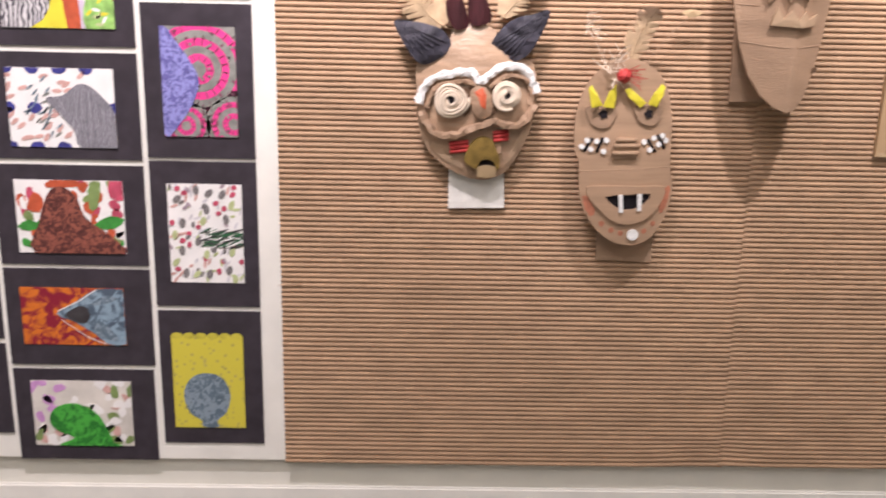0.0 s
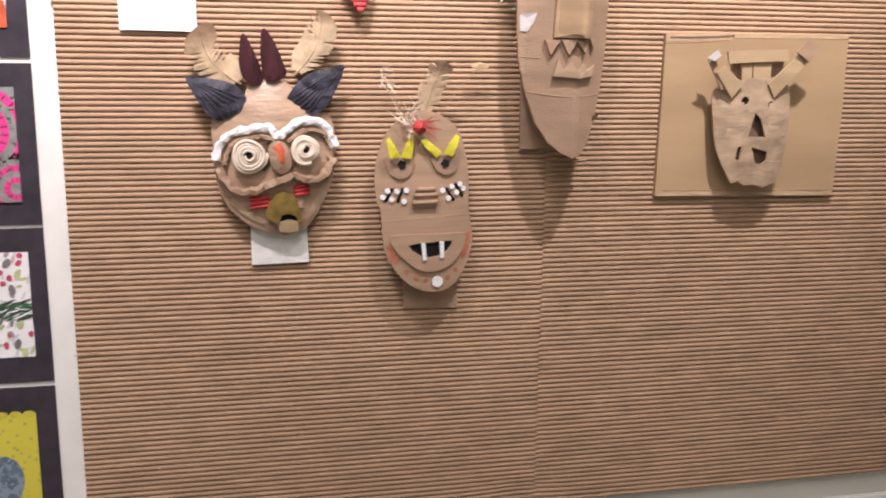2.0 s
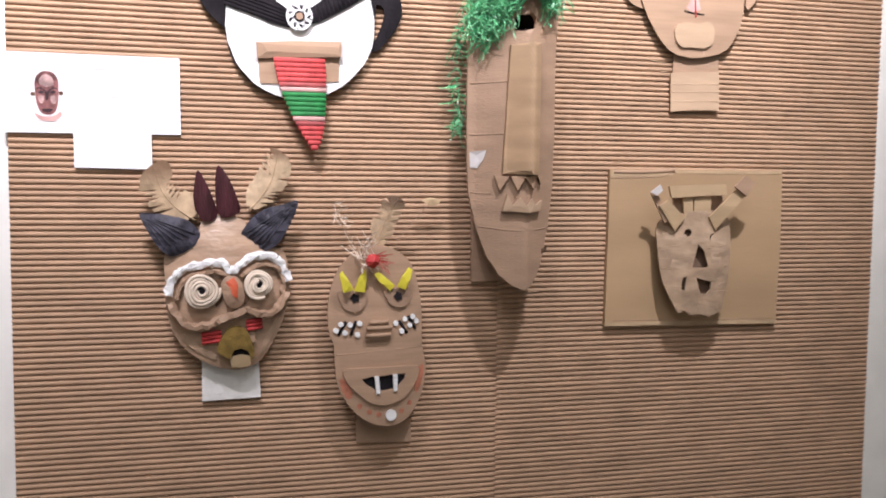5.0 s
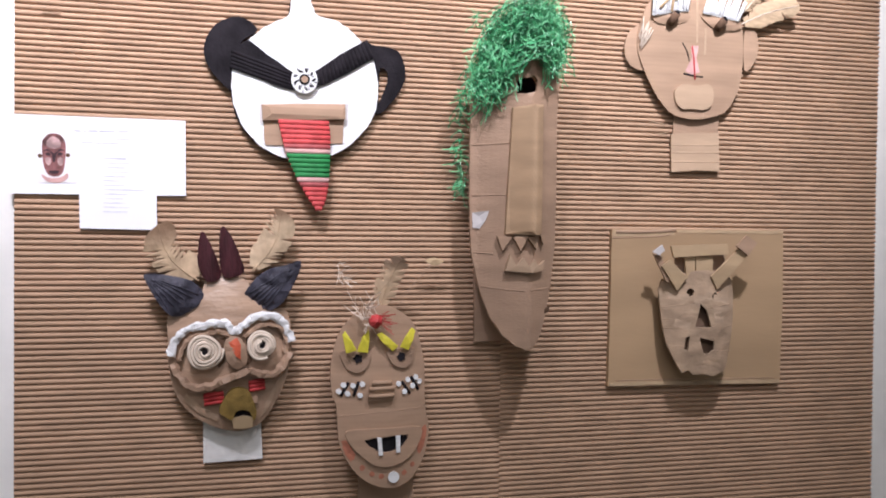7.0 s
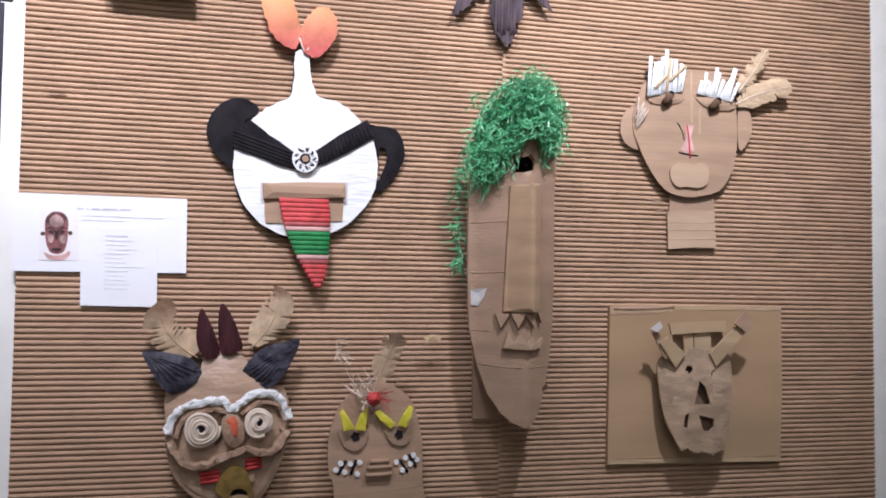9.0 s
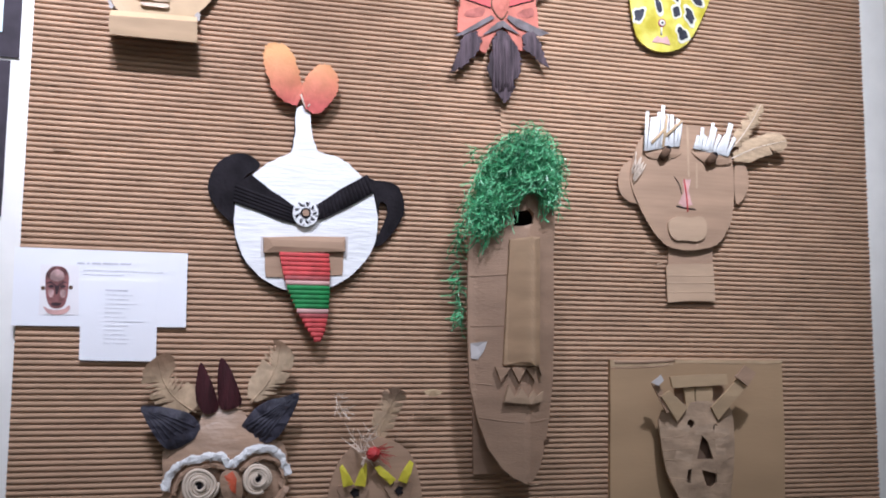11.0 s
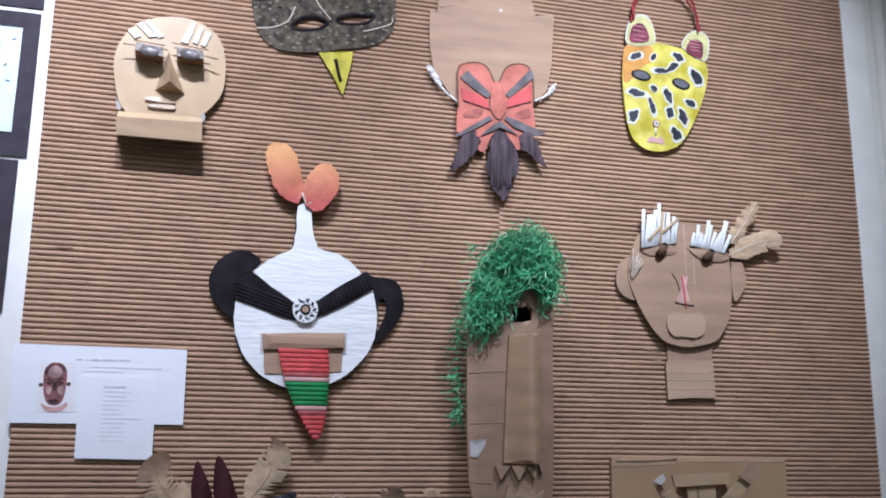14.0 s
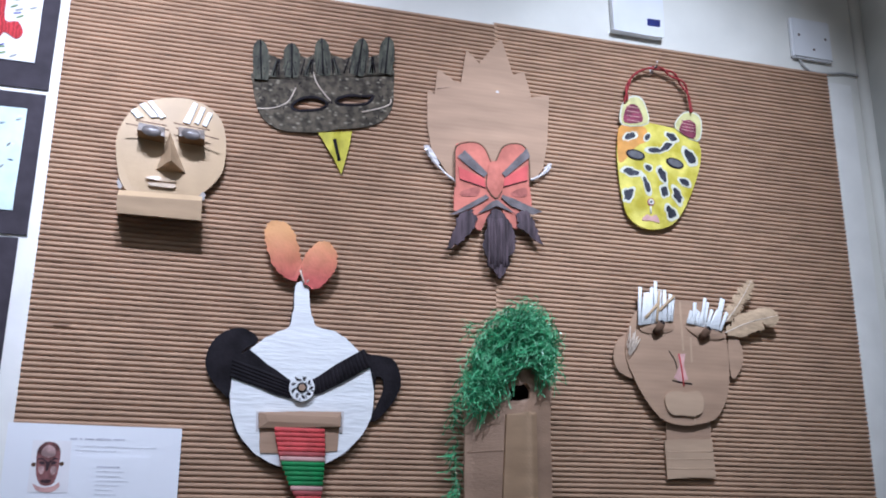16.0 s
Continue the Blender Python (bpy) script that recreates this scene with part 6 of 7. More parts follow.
cut("printed_base", notice, spline([(0.0324, 1.5613), (0.0393, 1.5578), (0.0489, 1.5566), (0.0584, 1.5590), (0.0637, 1.5635), (0.0646, 1.5577), (0.0572, 1.5516), (0.0477, 1.5507), (0.0381, 1.5527)], 2), PRINT + 0.0004, PINKP, 0.0006)
for q in ([(0.0342, 1.5905), (0.0402, 1.5937), (0.0479, 1.5880), (0.0552, 1.5941), (0.0608, 1.5914), (0.0560, 1.5919), (0.0507, 1.5874), (0.0489, 1.5778), (0.0462, 1.5777), (0.0452, 1.5872), (0.0396, 1.5914)], [(0.0370, 1.5870), (0.0410, 1.5893), (0.0445, 1.5865), (0.0405, 1.5849)], [(0.0514, 1.5867), (0.0547, 1.5897), (0.0589, 1.5876), (0.0548, 1.5853)], [(0.0418, 1.5659), (0.0540, 1.5662), (0.0521, 1.5625), (0.0439, 1.5623)]):
    cut("printed_shade", notice, spline(q, 2), PRINT + 0.0008, SHADEP, 0.0006)
for q in ([(0.0392, 1.6039), (0.0459, 1.6100), (0.0542, 1.6058), (0.0558, 1.5971), (0.0477, 1.5939), (0.0394, 1.5966)], [(0.0372, 1.5819), (0.0440, 1.5820), (0.0429, 1.5732), (0.0388, 1.5746)], [(0.0522, 1.5823), (0.0590, 1.5825), (0.0579, 1.5736), (0.0531, 1.5735)]):
    cut("printed_gloss", notice, spline(q, 2), PRINT + 0.0007, GLOSSP, 0.0006)
for c in [(0.0310, 1.5846), (0.0644, 1.5863)]:
    cut("printed_knob", notice, oval(*c, 0.0028, n=10), PRINT + 0.0004, DARKCARD, 0.0006)


def bar(parent, a, b, d, h, material):
    part("text_bar", sheet([(a[0], a[1]), (b[0], b[1]), (b[0], b[1] + h), (a[0], a[1] + h)], flat(d), 0.0004, 9.0), material, parent)


q = [(0.0711, 1.6175), (0.1383, 1.6184), (0.0782, 1.6096), (0.1795, 1.6086), (0.0784, 1.6037), (0.1295, 1.6032)]
for u0, u1 in ((0, 0.13), (0.18, 0.22), (0.27, 0.43), (0.47, 0.75), (0.79, 1.0)):
    bar(notice, tuple(Vector(q[0]).lerp(Vector(q[1]), u0)), tuple(Vector(q[0]).lerp(Vector(q[1]), u1)), PRINT, 0.0019, INKD)
bar(notice, q[2], q[3], PRINT, 0.0011, INKG)
bar(notice, q[4], q[5], PRINT, 0.0011, INKG)
tallp = [(0.0772, 1.5970), (0.1732, 1.5978), (0.1746, 1.4913), (0.0789, 1.4926)]
names = thing("name_list", tallp[0][0] + 0.05, -0.004, tallp[2][1], "white paper sheet with a printed list", "notice", "paper notices")
cut("paper", names, tallp, lambda x, z: 0.0070 + 0.0003 * noise.noise(Vector((x * 14, z * 14, 8))), PAPERW, 0.0012, step=0.02)
for k, (w, m) in enumerate(((36, INKD), (44, INKG), (38, INKG), (52, INKG), (40, INKG), (28, INKG), (34, INKG), (64, INKG), (38, INKG), (32, INKG), (36, INKG), (42, INKG), (38, INKG))):
    a = [(0.1076, 1.5831), (0.1075, 1.5143)]
    p = Vector(a[0]).lerp(Vector(a[1]), k / 12)
    bar(names, (p.x, p.y), (p.x + w * 0.00078, p.y - 0.0003), 0.0075, 0.0017 if k == 0 else 0.0012, m)

# ------------------------------------------------------------ wall box and cable plate over the display
PLASTIC = mat("white_plastic", (0.78, 0.78, 0.80), 0.3, 0.02, 20, 0.03, 200, spec=0.5)
wb = [(0.8736, 2.3910), (0.9787, 2.4091), (0.9721, 2.3435), (0.8733, 2.3406)]
x0, x1, zb = wb[3][0], wb[2][0], (wb[2][1] + wb[3][1]) / 2
unit = thing("wall_control_box", (x0 + x1) / 2, 0.022, zb, "white plastic wall box with a small blue label", "control box")
x0, x1, zb = x0 + 0.005, x1 + 0.004, zb + 0.006
bm = prism(spline([(x0 + 0.004, zb + 0.001), (x1 - 0.012, zb), (x1 - 0.002, zb + 0.003), (x1, zb + 0.014), (x1, zb + 0.098), (x1 - 0.012, zb + 0.11), (x0 + 0.012, zb + 0.11), (x0, zb + 0.098), (x0, zb + 0.014), (x0 + 0.001, zb + 0.004)], 3), -0.018, -0.006)
part("case", bm, PLASTIC, unit)
part("back_plate", box(x0 + 0.003, x1 - 0.001, 0.018, 0.022, zb + 0.002, zb + 0.107, 0.001), PLASTIC, unit)
q = [(0.9440, 2.3810), (0.9690, 2.3818), (0.9680, 2.3683), (0.9432, 2.3677)]
cut("label_patch", unit, q, -0.0052, mat("dark_blue_label", (0.02, 0.025, 0.16), 0.5, 0.1, 60, 0.0), 0.001, "dark blue label")
sp = [(1.2401, 2.4356), (1.3316, 2.4412), (1.3285, 2.3577), (1.2358, 2.3530)]
x0, x1, z0, z1 = sp[3][0] + 0.007, sp[2][0], (sp[2][1] + sp[3][1]) / 2, (sp[0][1] + sp[1][1]) / 2
plate = thing("cable_plate", (x0 + x1) / 2, 0.022, z0, "white plastic square plate with a thin cable", "socket plate")
part("plate_face", box(x0, x1, 0.010, 0.022, z0, z1, 0.003), PLASTIC, plate)
for c in [(1.2581, 2.4019), (1.3154, 2.4004), (1.2878, 2.3749)]:
    part("screw_hole", sheet(oval(*c, 0.0026, n=12), flat(-0.0098), 0.001), DARKCARD, plate)
cb = [(1.2591, 2.3579), (1.2670, 2.3429), (1.2852, 2.3328), (1.3220, 2.3347), (1.3572, 2.3399), (1.3960, 2.3377)]
line("cable", plate, cb, -0.018, mat("grey_cable", (0.42, 0.41, 0.40), 0.5, 0.05, 50, 0.0), 0.0022, 0.0022, 0, 6)

# ------------------------------------------------------------ mounted prints beside the display
MOUNT = mat("black_mount_card", (0.040, 0.032, 0.042), 0.75, 0.15, 40, 0.1, 300)


def swirl(name, a, b, scale, kind="WAVE", third=None):
    """A printed pattern in two colours: rings, cells or marbling."""
    m = mat(name, a, 0.7, 0.08, 60, 0.08, 300)
    nt = m.node_tree
    p = nt.nodes["Principled BSDF"]
    co, rp, mx = (nt.nodes.new("ShaderNode" + k) for k in ("TexCoord", "ValToRGB", "Mix"))
    mx.data_type = "RGBA"
    if kind == "CELL":
        tx = nt.nodes.new("ShaderNodeTexVoronoi")
        tx.inputs["Scale"].default_value = scale
    elif kind == "MARBLE":
        tx = nt.nodes.new("ShaderNodeTexNoise")
        tx.inputs["Scale"].default_value, tx.inputs["Distortion"].default_value, tx.inputs["Detail"].default_value = scale, 1.5, 3
    else:
        tx = nt.nodes.new("ShaderNodeTexWave")
        tx.inputs["Scale"].default_value, tx.inputs["Distortion"].default_value, tx.inputs["Detail Scale"].default_value = scale, 6, 2
    nt.links.new(co.outputs["Object"], tx.inputs["Vector"])
    nt.links.new(tx.outputs[0], rp.inputs[0])
    lo, hi = (0.18, 0.34) if kind == "CELL" else (0.44, 0.56)
    rp.color_ramp.elements[0].position, rp.color_ramp.elements[1].position = lo, hi
    nt.links.new(rp.outputs[0], mx.inputs[0])
    nt.links.new(p.inputs["Base Color"].links[0].from_socket, mx.inputs[6])
    mx.inputs[7].default_value = (*b, 1)
    nt.links.new(mx.outputs[2], p.inputs["Base Color"])
    return m


PW = mat("print_white", (0.78, 0.76, 0.76), 0.7, 0.04, 30, 0.05)
DKBLUE = mat("print_dark_blue", (0.05, 0.05, 0.25), 0.7, 0.15, 60, 0.05)
DUSK = mat("print_dusky_pink", (0.20, 0.07, 0.11), 0.7, 0.15, 60, 0.05)
PINK = mat("print_hot_pink", (0.74, 0.05, 0.26), 0.65, 0.08, 60, 0.05)
GREYD = mat("print_mid_grey", (0.25, 0.25, 0.235), 0.7, 0.15, 90, 0.05)
VIOLET = swirl("print_violet_blue", (0.12, 0.11, 0.32), (0.25, 0.25, 0.56), 110, "MARBLE")
GREENL = mat("print_leaf_green", (0.05, 0.28, 0.05), 0.7, 0.2, 60, 0.1)
ROSE = mat("print_rose", (0.52, 0.08, 0.14), 0.7, 0.15, 60, 0.05)
SLATE = swirl("print_slate_blue", (0.10, 0.145, 0.19), (0.22, 0.28, 0.34), 90, "MARBLE")
OLIVE = mat("print_dull_green", (0.20, 0.28, 0.10), 0.7, 0.15, 60, 0.05)
FERN = mat("print_dark_fern", (0.03, 0.12, 0.055), 0.7, 0.15, 60, 0.05)
SOOT = mat("print_soot", (0.05, 0.045, 0.05), 0.7, 0.2, 60, 0.05)


def mounted(x0, x1, z0, z1, paper, inner, label, sag=0.0):
    """A black card mount on the panel with a printed sheet on it. inner: the sheet's place."""
    t = thing("mounted_print", (x0 + x1) / 2, 0.008, z0, label, "artwork", "mounted prints")
    bend = lambda x, z: -0.0050 + 0.0006 * noise.noise(Vector((x * 9, z * 9, 2)))
    cut("mount", t, jag([(x0, z0), (x1, z0 + sag), (x1, z1 + sag), (x0, z1)], 0.0005, 1, 100, 4), bend, MOUNT, 0.002, "black card mount", step=0.02)
    a, b, c, d = inner
    cut("sheet", t, jag([(a, c), (b, c), (b, d), (a, d)], 0.0006, 2, 200, 5), -0.0035, paper, 0.0012, step=0.02)
    return t, inner


def rect(c):
    """A sheet from its upper and lower corners."""
    return c[0][0], c[1][0], c[1][1], c[0][1]


def at(inner, u, v):
    a, b, c, d = inner
    return a + (b - a) * u, c + (d - c) * v


def blob(inner, pts, n=3):
    return spline([at(inner, u, v) for u, v in pts], n)


def clip(pts, inner):
    a, b, c, d = inner
    return [(min(max(x, a), b), min(max(z, c), d)) for x, z in pts]


def shape(t, name, pts, material, lift=0.0, label=""):
    return part(name, sheet(pts, flat(-0.0030 + lift), 0.0005, 0.02), material, t, label)


SCALLOP = mat("print_dull_yellow", (0.54, 0.48, 0.06), 0.7, 0.12, 60, 0.05)
rnd = random.Random(77)
# column beside the corrugated sheet, from the bottom up
X0, X1 = -0.180, -0.032
t, f = mounted(X0, X1, 0.8090, 1.0185, swirl("yellow_net_print", (0.43, 0.37, 0.10), (0.58, 0.51, 0.06), 110, "CELL"), (-0.1625, -0.0587, 0.8351, 0.9804), "black mounted yellow print with a blue grey round shape")
shape(t, "round_shape", blob(f, ((0.14, 0.35), (0.22, 0.52), (0.42, 0.60), (0.68, 0.56), (0.80, 0.38), (0.74, 0.18), (0.60, 0.08), (0.62, 0.01), (0.40, 0.01), (0.38, 0.08), (0.22, 0.16))), SLATE, 0, "blue grey patterned round shape")
for k in range(6):
    shape(t, "scallop", oval(*at(f, (k + 0.5) / 6, 1.0), 0.0082, 0.005, 12), SCALLOP, -0.0002)
t, f = mounted(X0, X1, 1.0256, 1.2368, PW, (-0.1567, -0.053, 1.0619, 1.2056), "black mounted white print with small spots and dark leaf")
MAUVE = mat("print_mauve_grey", (0.36, 0.28, 0.33), 0.7, 0.1, 60, 0.05)
MOSS = mat("print_pale_moss", (0.45, 0.50, 0.26), 0.7, 0.1, 60, 0.05)
PALEG = mat("print_pale_grey", (0.60, 0.58, 0.62), 0.7, 0.1, 60, 0.05)
STONE = swirl("print_striped_stone", (0.10, 0.09, 0.095), (0.26, 0.24, 0.24), 160)
for k in range(70):
    c = at(f, rnd.random(), rnd.random())
    shape(t, "faint_leaf", clip(oval(*c, rnd.uniform(0.004, 0.008), 0.002, 9, rnd.uniform(0.0, 1.6)), f), (PALEG, PINKP, PALEG, MOSS)[k % 4], 0.00005 * (k % 4))
for u, v in ((0.23, 0.91), (0.14, 0.95), (0.90, 0.97), (0.88, 0.90), (0.65, 0.81), (0.68, 0.71), (0.76, 0.76), (0.27, 0.50), (0.18, 0.43), (0.27, 0.39), (0.48, 0.25), (0.72, 0.22), (0.05, 0.61), (0.40, 0.57), (0.66, 0.12), (0.97, 0.22), (0.10, 0.14)):
    shape(t, "berry", clip(jag(oval(*at(f, u, v), rnd.uniform(0.0034, 0.0050), 0.0036, 10, rnd.uniform(0, 3)), 0.0006, u * 9, 300, 1), f), ROSE, 0.0003)
for u, v in ((0.86, 0.79), (0.47, 0.63), (0.85, 0.32), (0.36, 0.09), (0.08, 0.49), (0.50, 0.29), (0.08, 0.21), (0.88, 0.04)):
    shape(t, "pale_leaf", clip(jag(oval(*at(f, u, v), 0.0070, 0.0040, 12, rnd.uniform(0.6, 1.6)), 0.0008, u * 7, 300, 1), f), MOSS, 0.0004)
for u, v in ((0.13, 0.85), (0.39, 0.94), (0.56, 0.91), (0.74, 0.90), (0.52, 0.75), (0.78, 0.65), (0.19, 0.61), (0.40, 0.43), (0.17, 0.33), (0.21, 0.10), (0.53, 0.09), (0.80, 0.13), (0.60, 0.36)):
    shape(t, "dark_leaf", clip(oval(*at(f, u, v), 0.0072, 0.0044, 12, rnd.uniform(0.7, 2.2)), f), STONE, 0.0005)
for k in range(16):
    c = at(f, rnd.random(), rnd.random())
    shape(t, "small_leaf", clip(oval(*c, 0.0046, 0.0026, 9, rnd.uniform(0.5, 2.4)), f), (STONE, MAUVE)[k % 2], 0.00035)
for k in range(52):
    u, v = 0.50 + 0.50 * (k % 13) / 13, 0.54 - 0.045 * (k // 13) - 0.04 * rnd.random()
    shape(t, "leaf_stroke", clip(oval(*at(f, u, v), 0.010, 0.0012, 8, rnd.uniform(-0.1, 0.5)), f), (FERN, SOOT, FERN, PW, SOOT)[k % 5], 0.0006 + 0.00004 * (k % 7))
t, f = mounted(X0, X1, 1.2415, 1.4494, GREYD, (-0.1545, -0.0545, 1.272, 1.4196), "black mounted pink and grey ring print with violet shape")
for cu, cv, r in ((0.50, 0.62, 0.062), (0.95, 0.12, 0.046), (0.30, 0.10, 0.040)):
    for k, m in enumerate((PINK, GREYD, PINK, GREYD, PINK, GREYD)):
        q = r * (1 - k / 6)
        shape(t, "ring", clip(oval(*at(f, cu, cv), q, q, 30), f), m, 0.0002 + 0.0002 * k)
for k in range(46):
    c = at(f, rnd.random(), rnd.random())
    shape(t, "ring_fleck", clip(oval(*c, 0.0024, 0.0018, 8, rnd.uniform(0, 3)), f), (GREYD, DUSK)[k % 2], 0.00145)
for cu, cv, r in ((0.50, 0.62, 0.062), (0.95, 0.12, 0.046), (0.30, 0.10, 0.040)):
    cx, cz = at(f, cu, cv)
    for k, q in enumerate((0.92, 0.58, 0.25)):
        n = int(26 * q) + 6
        for j in range(n):
            a = 6.283 * j / n + 0.2 * k
            x, z = cx + r * q * math.cos(a), cz + r * q * math.sin(a)
            if f[0] < x < f[1] and f[2] < z < f[3]:
                shape(t, "dash", oval(x, z, r * 0.075, 0.0006, 6, a), DUSK, 0.0016)
for k in range(60):
    x, z = at(f, rnd.uniform(0.02, 0.98), rnd.uniform(0.02, 0.98))
    shape(t, "pebble", oval(x, z, 0.0024, 0.0017, 8, rnd.uniform(0, 3)), GREYD if k % 3 else DUSK, 0.0017)
shape(t, "half_disc", clip(blob(f, ((0.0, 1.0), (0.20, 0.88), (0.42, 0.66), (0.50, 0.50), (0.40, 0.30), (0.22, 0.12), (0.12, 0.04), (0.0, 0.02))), f), VIOLET, 0.0018, "violet blue patterned half disc")
t, f = mounted(X0, X1, 1.4570, 1.6690, PW, (-0.158, -0.056, 1.493, 1.640), "black mounted bright yellow and orange print")
for k, (u0, m) in enumerate(((0.1, YELLOW), (0.9, ORANGE), (0.35, GREENL), (0.6, YELLOW), (0.75, GREENL))):
    for j in range(3):
        shape(t, "printed_patch", clip(jag(oval(*at(f, u0, 0.1 + 0.35 * j), 0.018, 0.022, 12), 0.004, k + j, 90, 1), f), m, 0.0001 * (k + 1))
for k in range(8):
    u = 0.2 + 0.09 * k
    shape(t, "ink_line", clip([at(f, u, 0.04), at(f, u + 0.03, 0.04), at(f, u + 0.10, 0.5), at(f, u + 0.07, 0.5)], f), SOOT, 0.0008)
t, f = mounted(X0 + 0.006, X1 + 0.006, 1.6770, 1.8850, PW, (-0.152, -0.050, 1.710, 1.855), "black mounted pale print")
t, f = mounted(X0 + 0.012, X1 + 0.016, 1.8895, 2.0990, mat("print_pale_aqua", (0.66, 0.78, 0.77), 0.7, 0.06, 40, 0.05), (-0.142, -0.038, 1.923, 2.074), "black mounted pale aqua print with grey flecks")
for k in range(40):
    c = at(f, rnd.uniform(0.05, 0.95), rnd.uniform(0.04, 0.96))
    shape(t, "fleck", jag(oval(*c, 0.004, 0.0012, 8, rnd.uniform(-0.3, 0.9)), 0.0004, k, 300, 1), (GREYD, SLATE, PW)[k % 3], 0.00005 * (k % 4))
t, f = mounted(X0 + 0.014, X1 + 0.018, 2.1065, 2.308, PW, (-0.142, -0.037, 2.146, 2.285), "black mounted white print with a red shape")
for k in range(46):
    c = at(f, rnd.uniform(0.05, 0.95), rnd.uniform(0.04, 0.96))
    shape(t, "fleck", jag(oval(*c, 0.006, 0.0014, 8, rnd.uniform(0.1, 0.6)), 0.0004, k, 300, 1), (GREYD, VIOLET, OLIVE)[k % 3], 0.00005 * (k % 4))
shape(t, "red_shape", blob(f, ((0.05, 0.02), (0.30, 0.02), (0.48, 0.10), (0.55, 0.30), (0.72, 0.24), (0.80, 0.32), (0.72, 0.44), (0.55, 0.44), (0.52, 0.75), (0.40, 0.97), (0.08, 0.97))), swirl("red_stitched", (0.52, 0.03, 0.04), (0.30, 0.015, 0.02), 60), 0.0006, "red patterned shape")
# landscape column
Y0, Y1 = -0.396, -0.188
t, f = mounted(Y0, Y1 - 0.003, 0.7797, 0.9253, mat("print_pale_pastel", (0.66, 0.62, 0.58), 0.7, 0.1, 25, 0.05), rect([(-0.3714, 0.9072), (-0.2257, 0.8032)]), "black mounted pastel print with a green bird shape")
for k in range(60):
    c = at(f, rnd.random(), rnd.random())
    shape(t, "pastel_patch", clip(jag(oval(*c, 0.010, 0.006, 10, rnd.uniform(0, 3)), 0.004, k, 90, 1), f), (mat("print_lilac", (0.58, 0.30, 0.60), 0.7, 0.1, 40, 0.05) if k == 0 else bpy.data.materials["print_lilac"], PINKP, OLIVE, PW, PW)[0 if c[0] < f[0] + 0.05 and c[1] > f[2] + 0.045 else 1 + k % 4], 0.00005 * (k % 5))
shape(t, "bird_shape", clip(blob(f, ((0.16, 0.40), (0.22, 0.58), (0.38, 0.66), (0.52, 0.62), (0.66, 0.48), (0.74, 0.25), (0.80, 0.05), (0.86, 0.0), (0.25, 0.0), (0.40, 0.12), (0.22, 0.24))), f), swirl("green_textured", (0.02, 0.18, 0.025), (0.06, 0.36, 0.05), 80, "MARBLE"), 0.0006, "leaf green bird shape")
t, f = mounted(Y0, Y1, 0.9323, 1.0790, swirl("print_flame", (0.62, 0.16, 0.02), (0.22, 0.012, 0.03), 42, "MARBLE"), rect([(-0.3741, 1.0507), (-0.2269, 0.9642)]), "black mounted flame red print with a blue fish shape")
shape(t, "fish_shape", clip(blob(f, ((0.34, 0.55), (0.55, 0.78), (0.75, 0.99), (1.0, 0.99), (1.0, 0.02), (0.82, 0.02), (0.70, 0.20), (0.50, 0.42)), 2), f), swirl("print_steel_blue", (0.24, 0.34, 0.43), (0.07, 0.10, 0.14), 45, "MARBLE"), 0.0004, "steel blue fish shape")
for q in (((0.70, 0.22), (0.74, 0.42), (0.82, 0.36), (0.92, 0.14), (0.86, 0.08)), ((0.66, 0.70), (0.80, 0.86), (0.95, 0.84), (0.84, 0.74))):
    shape(t, "fish_shade", clip(blob(f, q, 3), f), SLATE, 0.0007)
for (u0, v0), (u1, v1) in (((0.35, 0.60), (0.56, 0.78)), ((0.56, 0.78), (0.74, 0.985)), ((0.38, 0.46), (0.62, 0.16)), ((0.62, 0.16), (0.80, 0.03))):
    a, b = at(f, u0, v0), at(f, u1, v1)
    shape(t, "fish_outline", [a, b, (b[0] + 0.0006, b[1] - 0.0013), (a[0] + 0.0006, a[1] - 0.0013)], PW, 0.0010)
shape(t, "fish_head", blob(f, ((0.42, 0.52), (0.55, 0.68), (0.64, 0.66), (0.66, 0.48), (0.58, 0.38))), SOOT, 0.0008)
t, f = mounted(Y0, Y1, 1.0849, 1.2288, PW, rect([(-0.3676, 1.2075), (-0.2177, 1.1027)]), "black mounted garden print with a brown hill shape")
for k in range(60):
    c = at(f, rnd.random(), rnd.random())
    shape(t, "garden_patch", clip(jag(oval(*c, 0.009, 0.006, 10, rnd.uniform(0, 3)), 0.004, k, 90, 1), f), (GREENL, ROSE, OLIVE, ORANGE, PW)[k % 5], 0.00005 * (k % 5))
for q, m in ((((0.0, 0.36), (0.12, 0.46), (0.22, 0.36), (0.10, 0.30)), GREENL), (((0.72, 0.40), (0.86, 0.52), (1.0, 0.48), (0.92, 0.36), (0.80, 0.34)), GREENL), (((0.88, 0.78), (0.88, 1.0), (1.0, 1.0), (1.0, 0.74)), ROSE), (((0.30, 0.90), (0.34, 1.0), (0.58, 1.0), (0.60, 0.92)), ORANGE), (((0.10, 0.62), (0.18, 0.84), (0.26, 0.74), (0.22, 0.56)), ORANGE), (((0.68, 0.62), (0.70, 0.98), (0.80, 0.98), (0.76, 0.64)), OLIVE)):
    shape(t, "garden_leaf", clip(blob(f, q, 2), f), m, 0.0004)
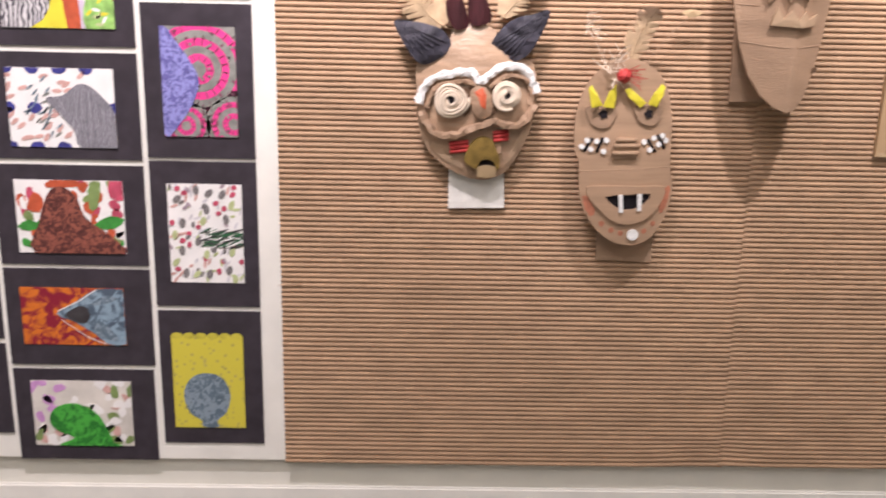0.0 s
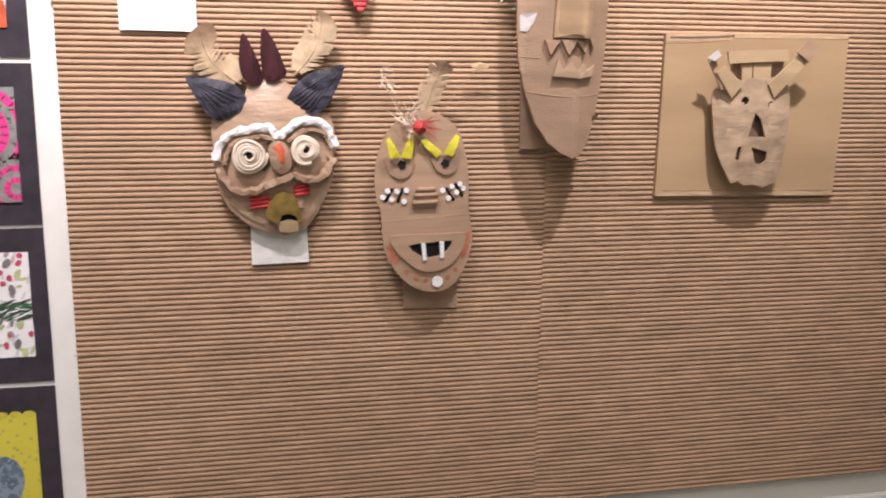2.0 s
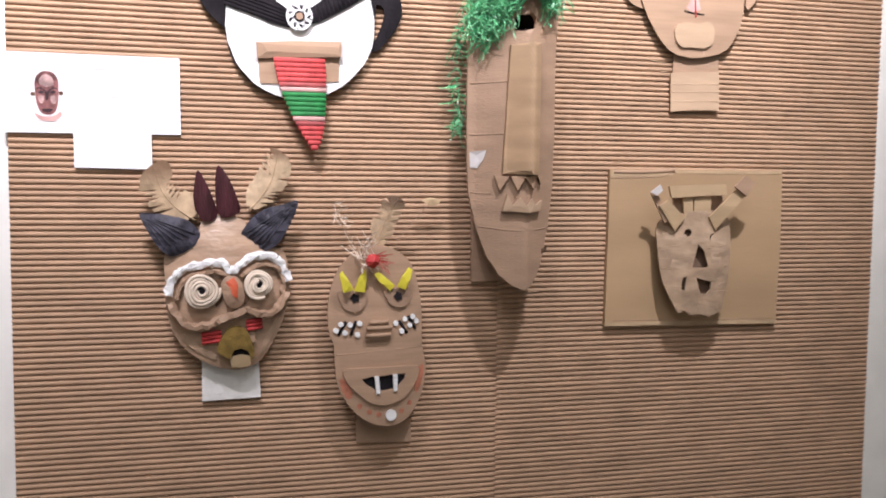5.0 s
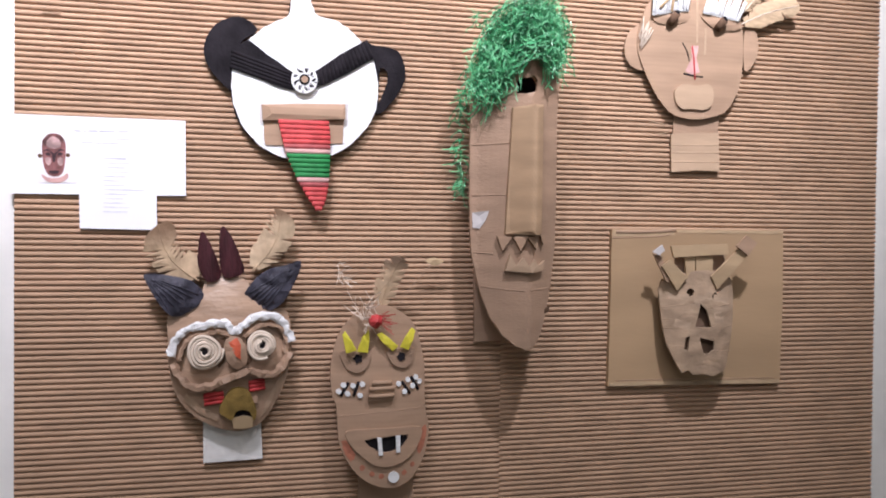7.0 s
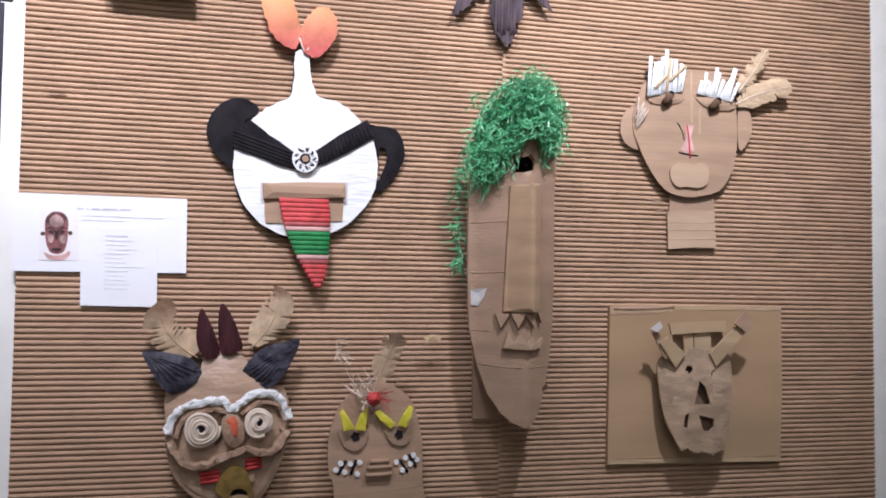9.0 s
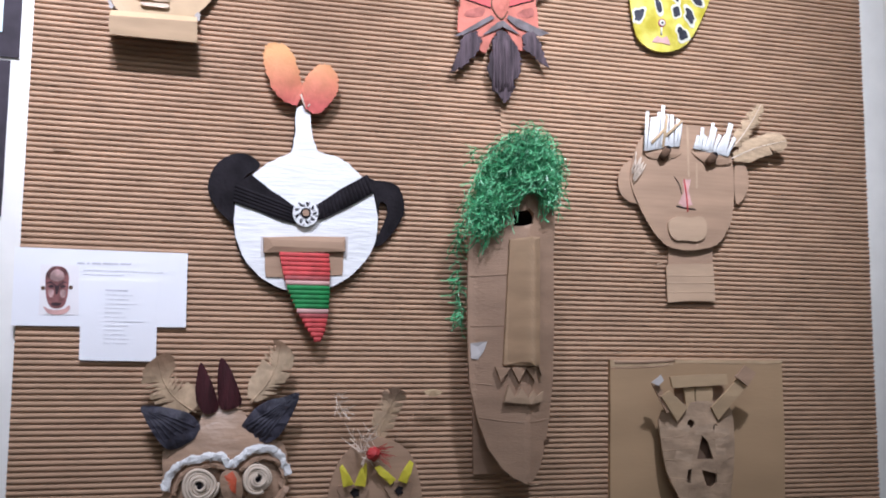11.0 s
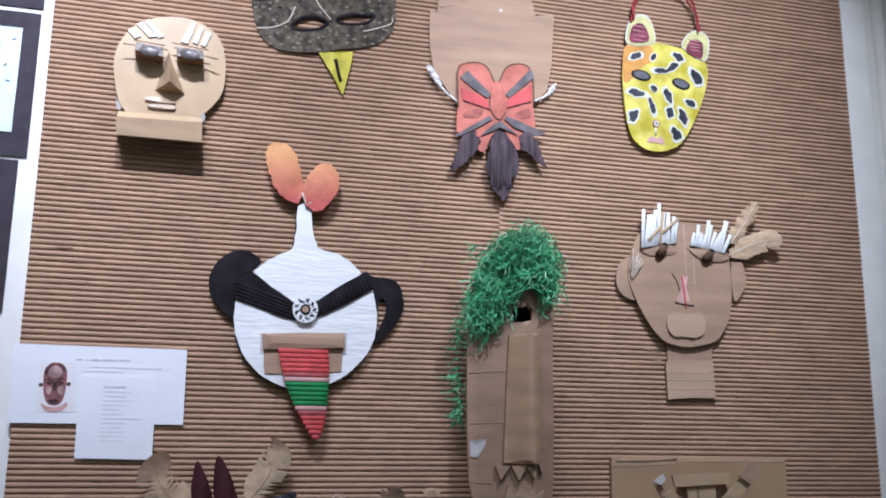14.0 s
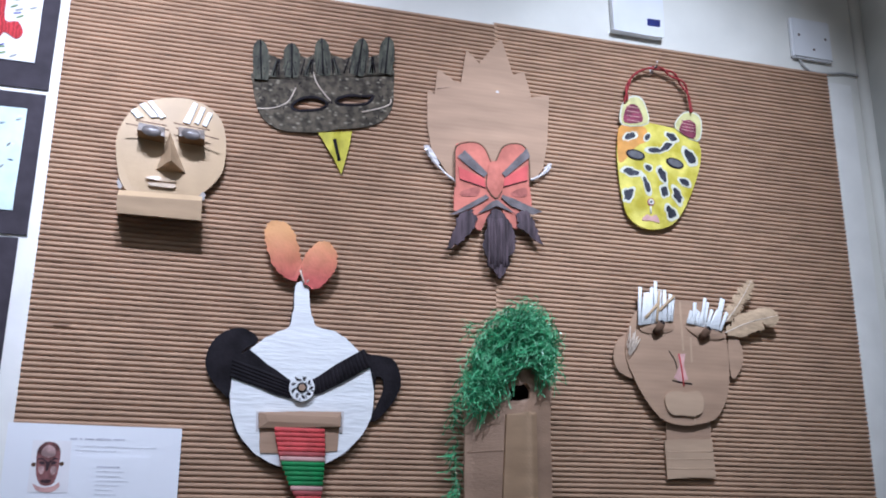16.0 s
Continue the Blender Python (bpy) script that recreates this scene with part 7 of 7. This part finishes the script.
shape(t, "hill_shape", clip(blob(f, ((0.15, 0.0), (0.20, 0.40), (0.30, 0.80), (0.42, 0.92), (0.56, 0.80), (0.64, 0.50), (0.82, 0.30), (0.96, 0.12), (0.97, 0.0))), f), swirl("print_red_brown", (0.27, 0.085, 0.06), (0.075, 0.022, 0.02), 120, "MARBLE"), 0.0006, "red brown textured hill shape")
t, f = mounted(Y0, Y1, 1.2367, 1.3819, PW, rect([(-0.3647, 1.3610), (-0.2201, 1.2536)]), "black mounted white print with a grey bird shape")
for k in range(14):
    c = at(f, (k % 5) / 4, (0.0, 0.5, 1.0)[k % 3])
    shape(t, "blue_patch", clip(jag(oval(*c, 0.010, 0.008, 10), 0.002, k, 150, 1), f), DKBLUE, 0.0001)
for k in range(26):
    c = at(f, 0.18 + 0.30 * rnd.random(), 0.15 + 0.75 * rnd.random())
    shape(t, "grey_stroke", clip(oval(*c, 0.006, 0.0014, 8, rnd.uniform(0.2, 1.2)), f), SLATE if k % 3 else GREYD, 0.0003)
for k in range(40):
    c = at(f, rnd.random(), rnd.random())
    shape(t, "faint_patch", clip(jag(oval(*c, 0.007, 0.003, 8, rnd.random()), 0.001, k, 150, 1), f), PINKP, 0.00005 * (k % 4))
shape(t, "grey_bird", clip(blob(f, ((0.36, 0.62), (0.52, 0.66), (0.66, 0.80), (0.78, 0.78), (0.92, 0.60), (1.0, 0.42), (1.0, 0.0), (0.66, 0.0), (0.60, 0.22), (0.48, 0.42))), f), swirl("print_grey_feather", (0.34, 0.33, 0.37), (0.09, 0.085, 0.11), 90), 0.0006, "grey feathered bird shape")
t, f = mounted(Y0, Y1, 1.3900, 1.5350, PW, rect([(-0.3612, 1.5123), (-0.2128, 1.4136)]), "black mounted bright print with striped grey shape")
shape(t, "yellow_patch", clip(blob(f, ((0.2, 0.0), (0.62, 0.0), (0.58, 0.6), (0.40, 0.9))), f), YELLOW, 0.0001)
shape(t, "orange_patch", clip(blob(f, ((0.58, 0.0), (0.70, 0.0), (0.64, 0.9), (0.54, 0.9))), f), ORANGE, 0.0003)
shape(t, "lilac_patch", clip(blob(f, ((0.69, 0.0), (0.74, 0.0), (0.72, 0.95), (0.66, 0.95))), f), mat("print_pale_lilac", (0.62, 0.52, 0.66), 0.7, 0.1, 40, 0.05), 0.0002)
shape(t, "green_patch", clip(blob(f, ((0.74, 0.0), (1.0, 0.0), (1.0, 0.35), (0.90, 0.5), (0.76, 0.4))), f), mat("print_fresh_green", (0.32, 0.58, 0.16), 0.7, 0.25, 60, 0.05), 0.0003)
shape(t, "red_patch", clip(blob(f, ((0.90, 0.40), (1.0, 0.36), (1.0, 1.0), (0.90, 1.0))), f), ORANGE, 0.0002)
for k in range(16):
    shape(t, "pale_leaf", clip(oval(*at(f, rnd.uniform(0.76, 0.98), rnd.uniform(0.05, 0.8)), 0.006, 0.0022, 9, rnd.uniform(-0.3, 1.2)), f), (PW, YELLOW, MOSS)[k % 3], 0.0005)
shape(t, "striped_shape", clip(blob(f, ((0.0, 0.0), (0.36, 0.1), (0.46, 0.6), (0.30, 1.0), (0.0, 1.0))), f), swirl("black_white_swirl", (0.62, 0.60, 0.62), (0.06, 0.055, 0.07), 50), 0.0006, "black and white swirled shape")
# column at the far side, mostly out of view
for k in range(3):
    mounted(-0.610, -0.403, 0.822 + 0.150 * k, 0.964 + 0.150 * k, PW, (-0.580, -0.433, 0.846 + 0.150 * k, 0.940 + 0.150 * k), "black mounted pale print at the far column")
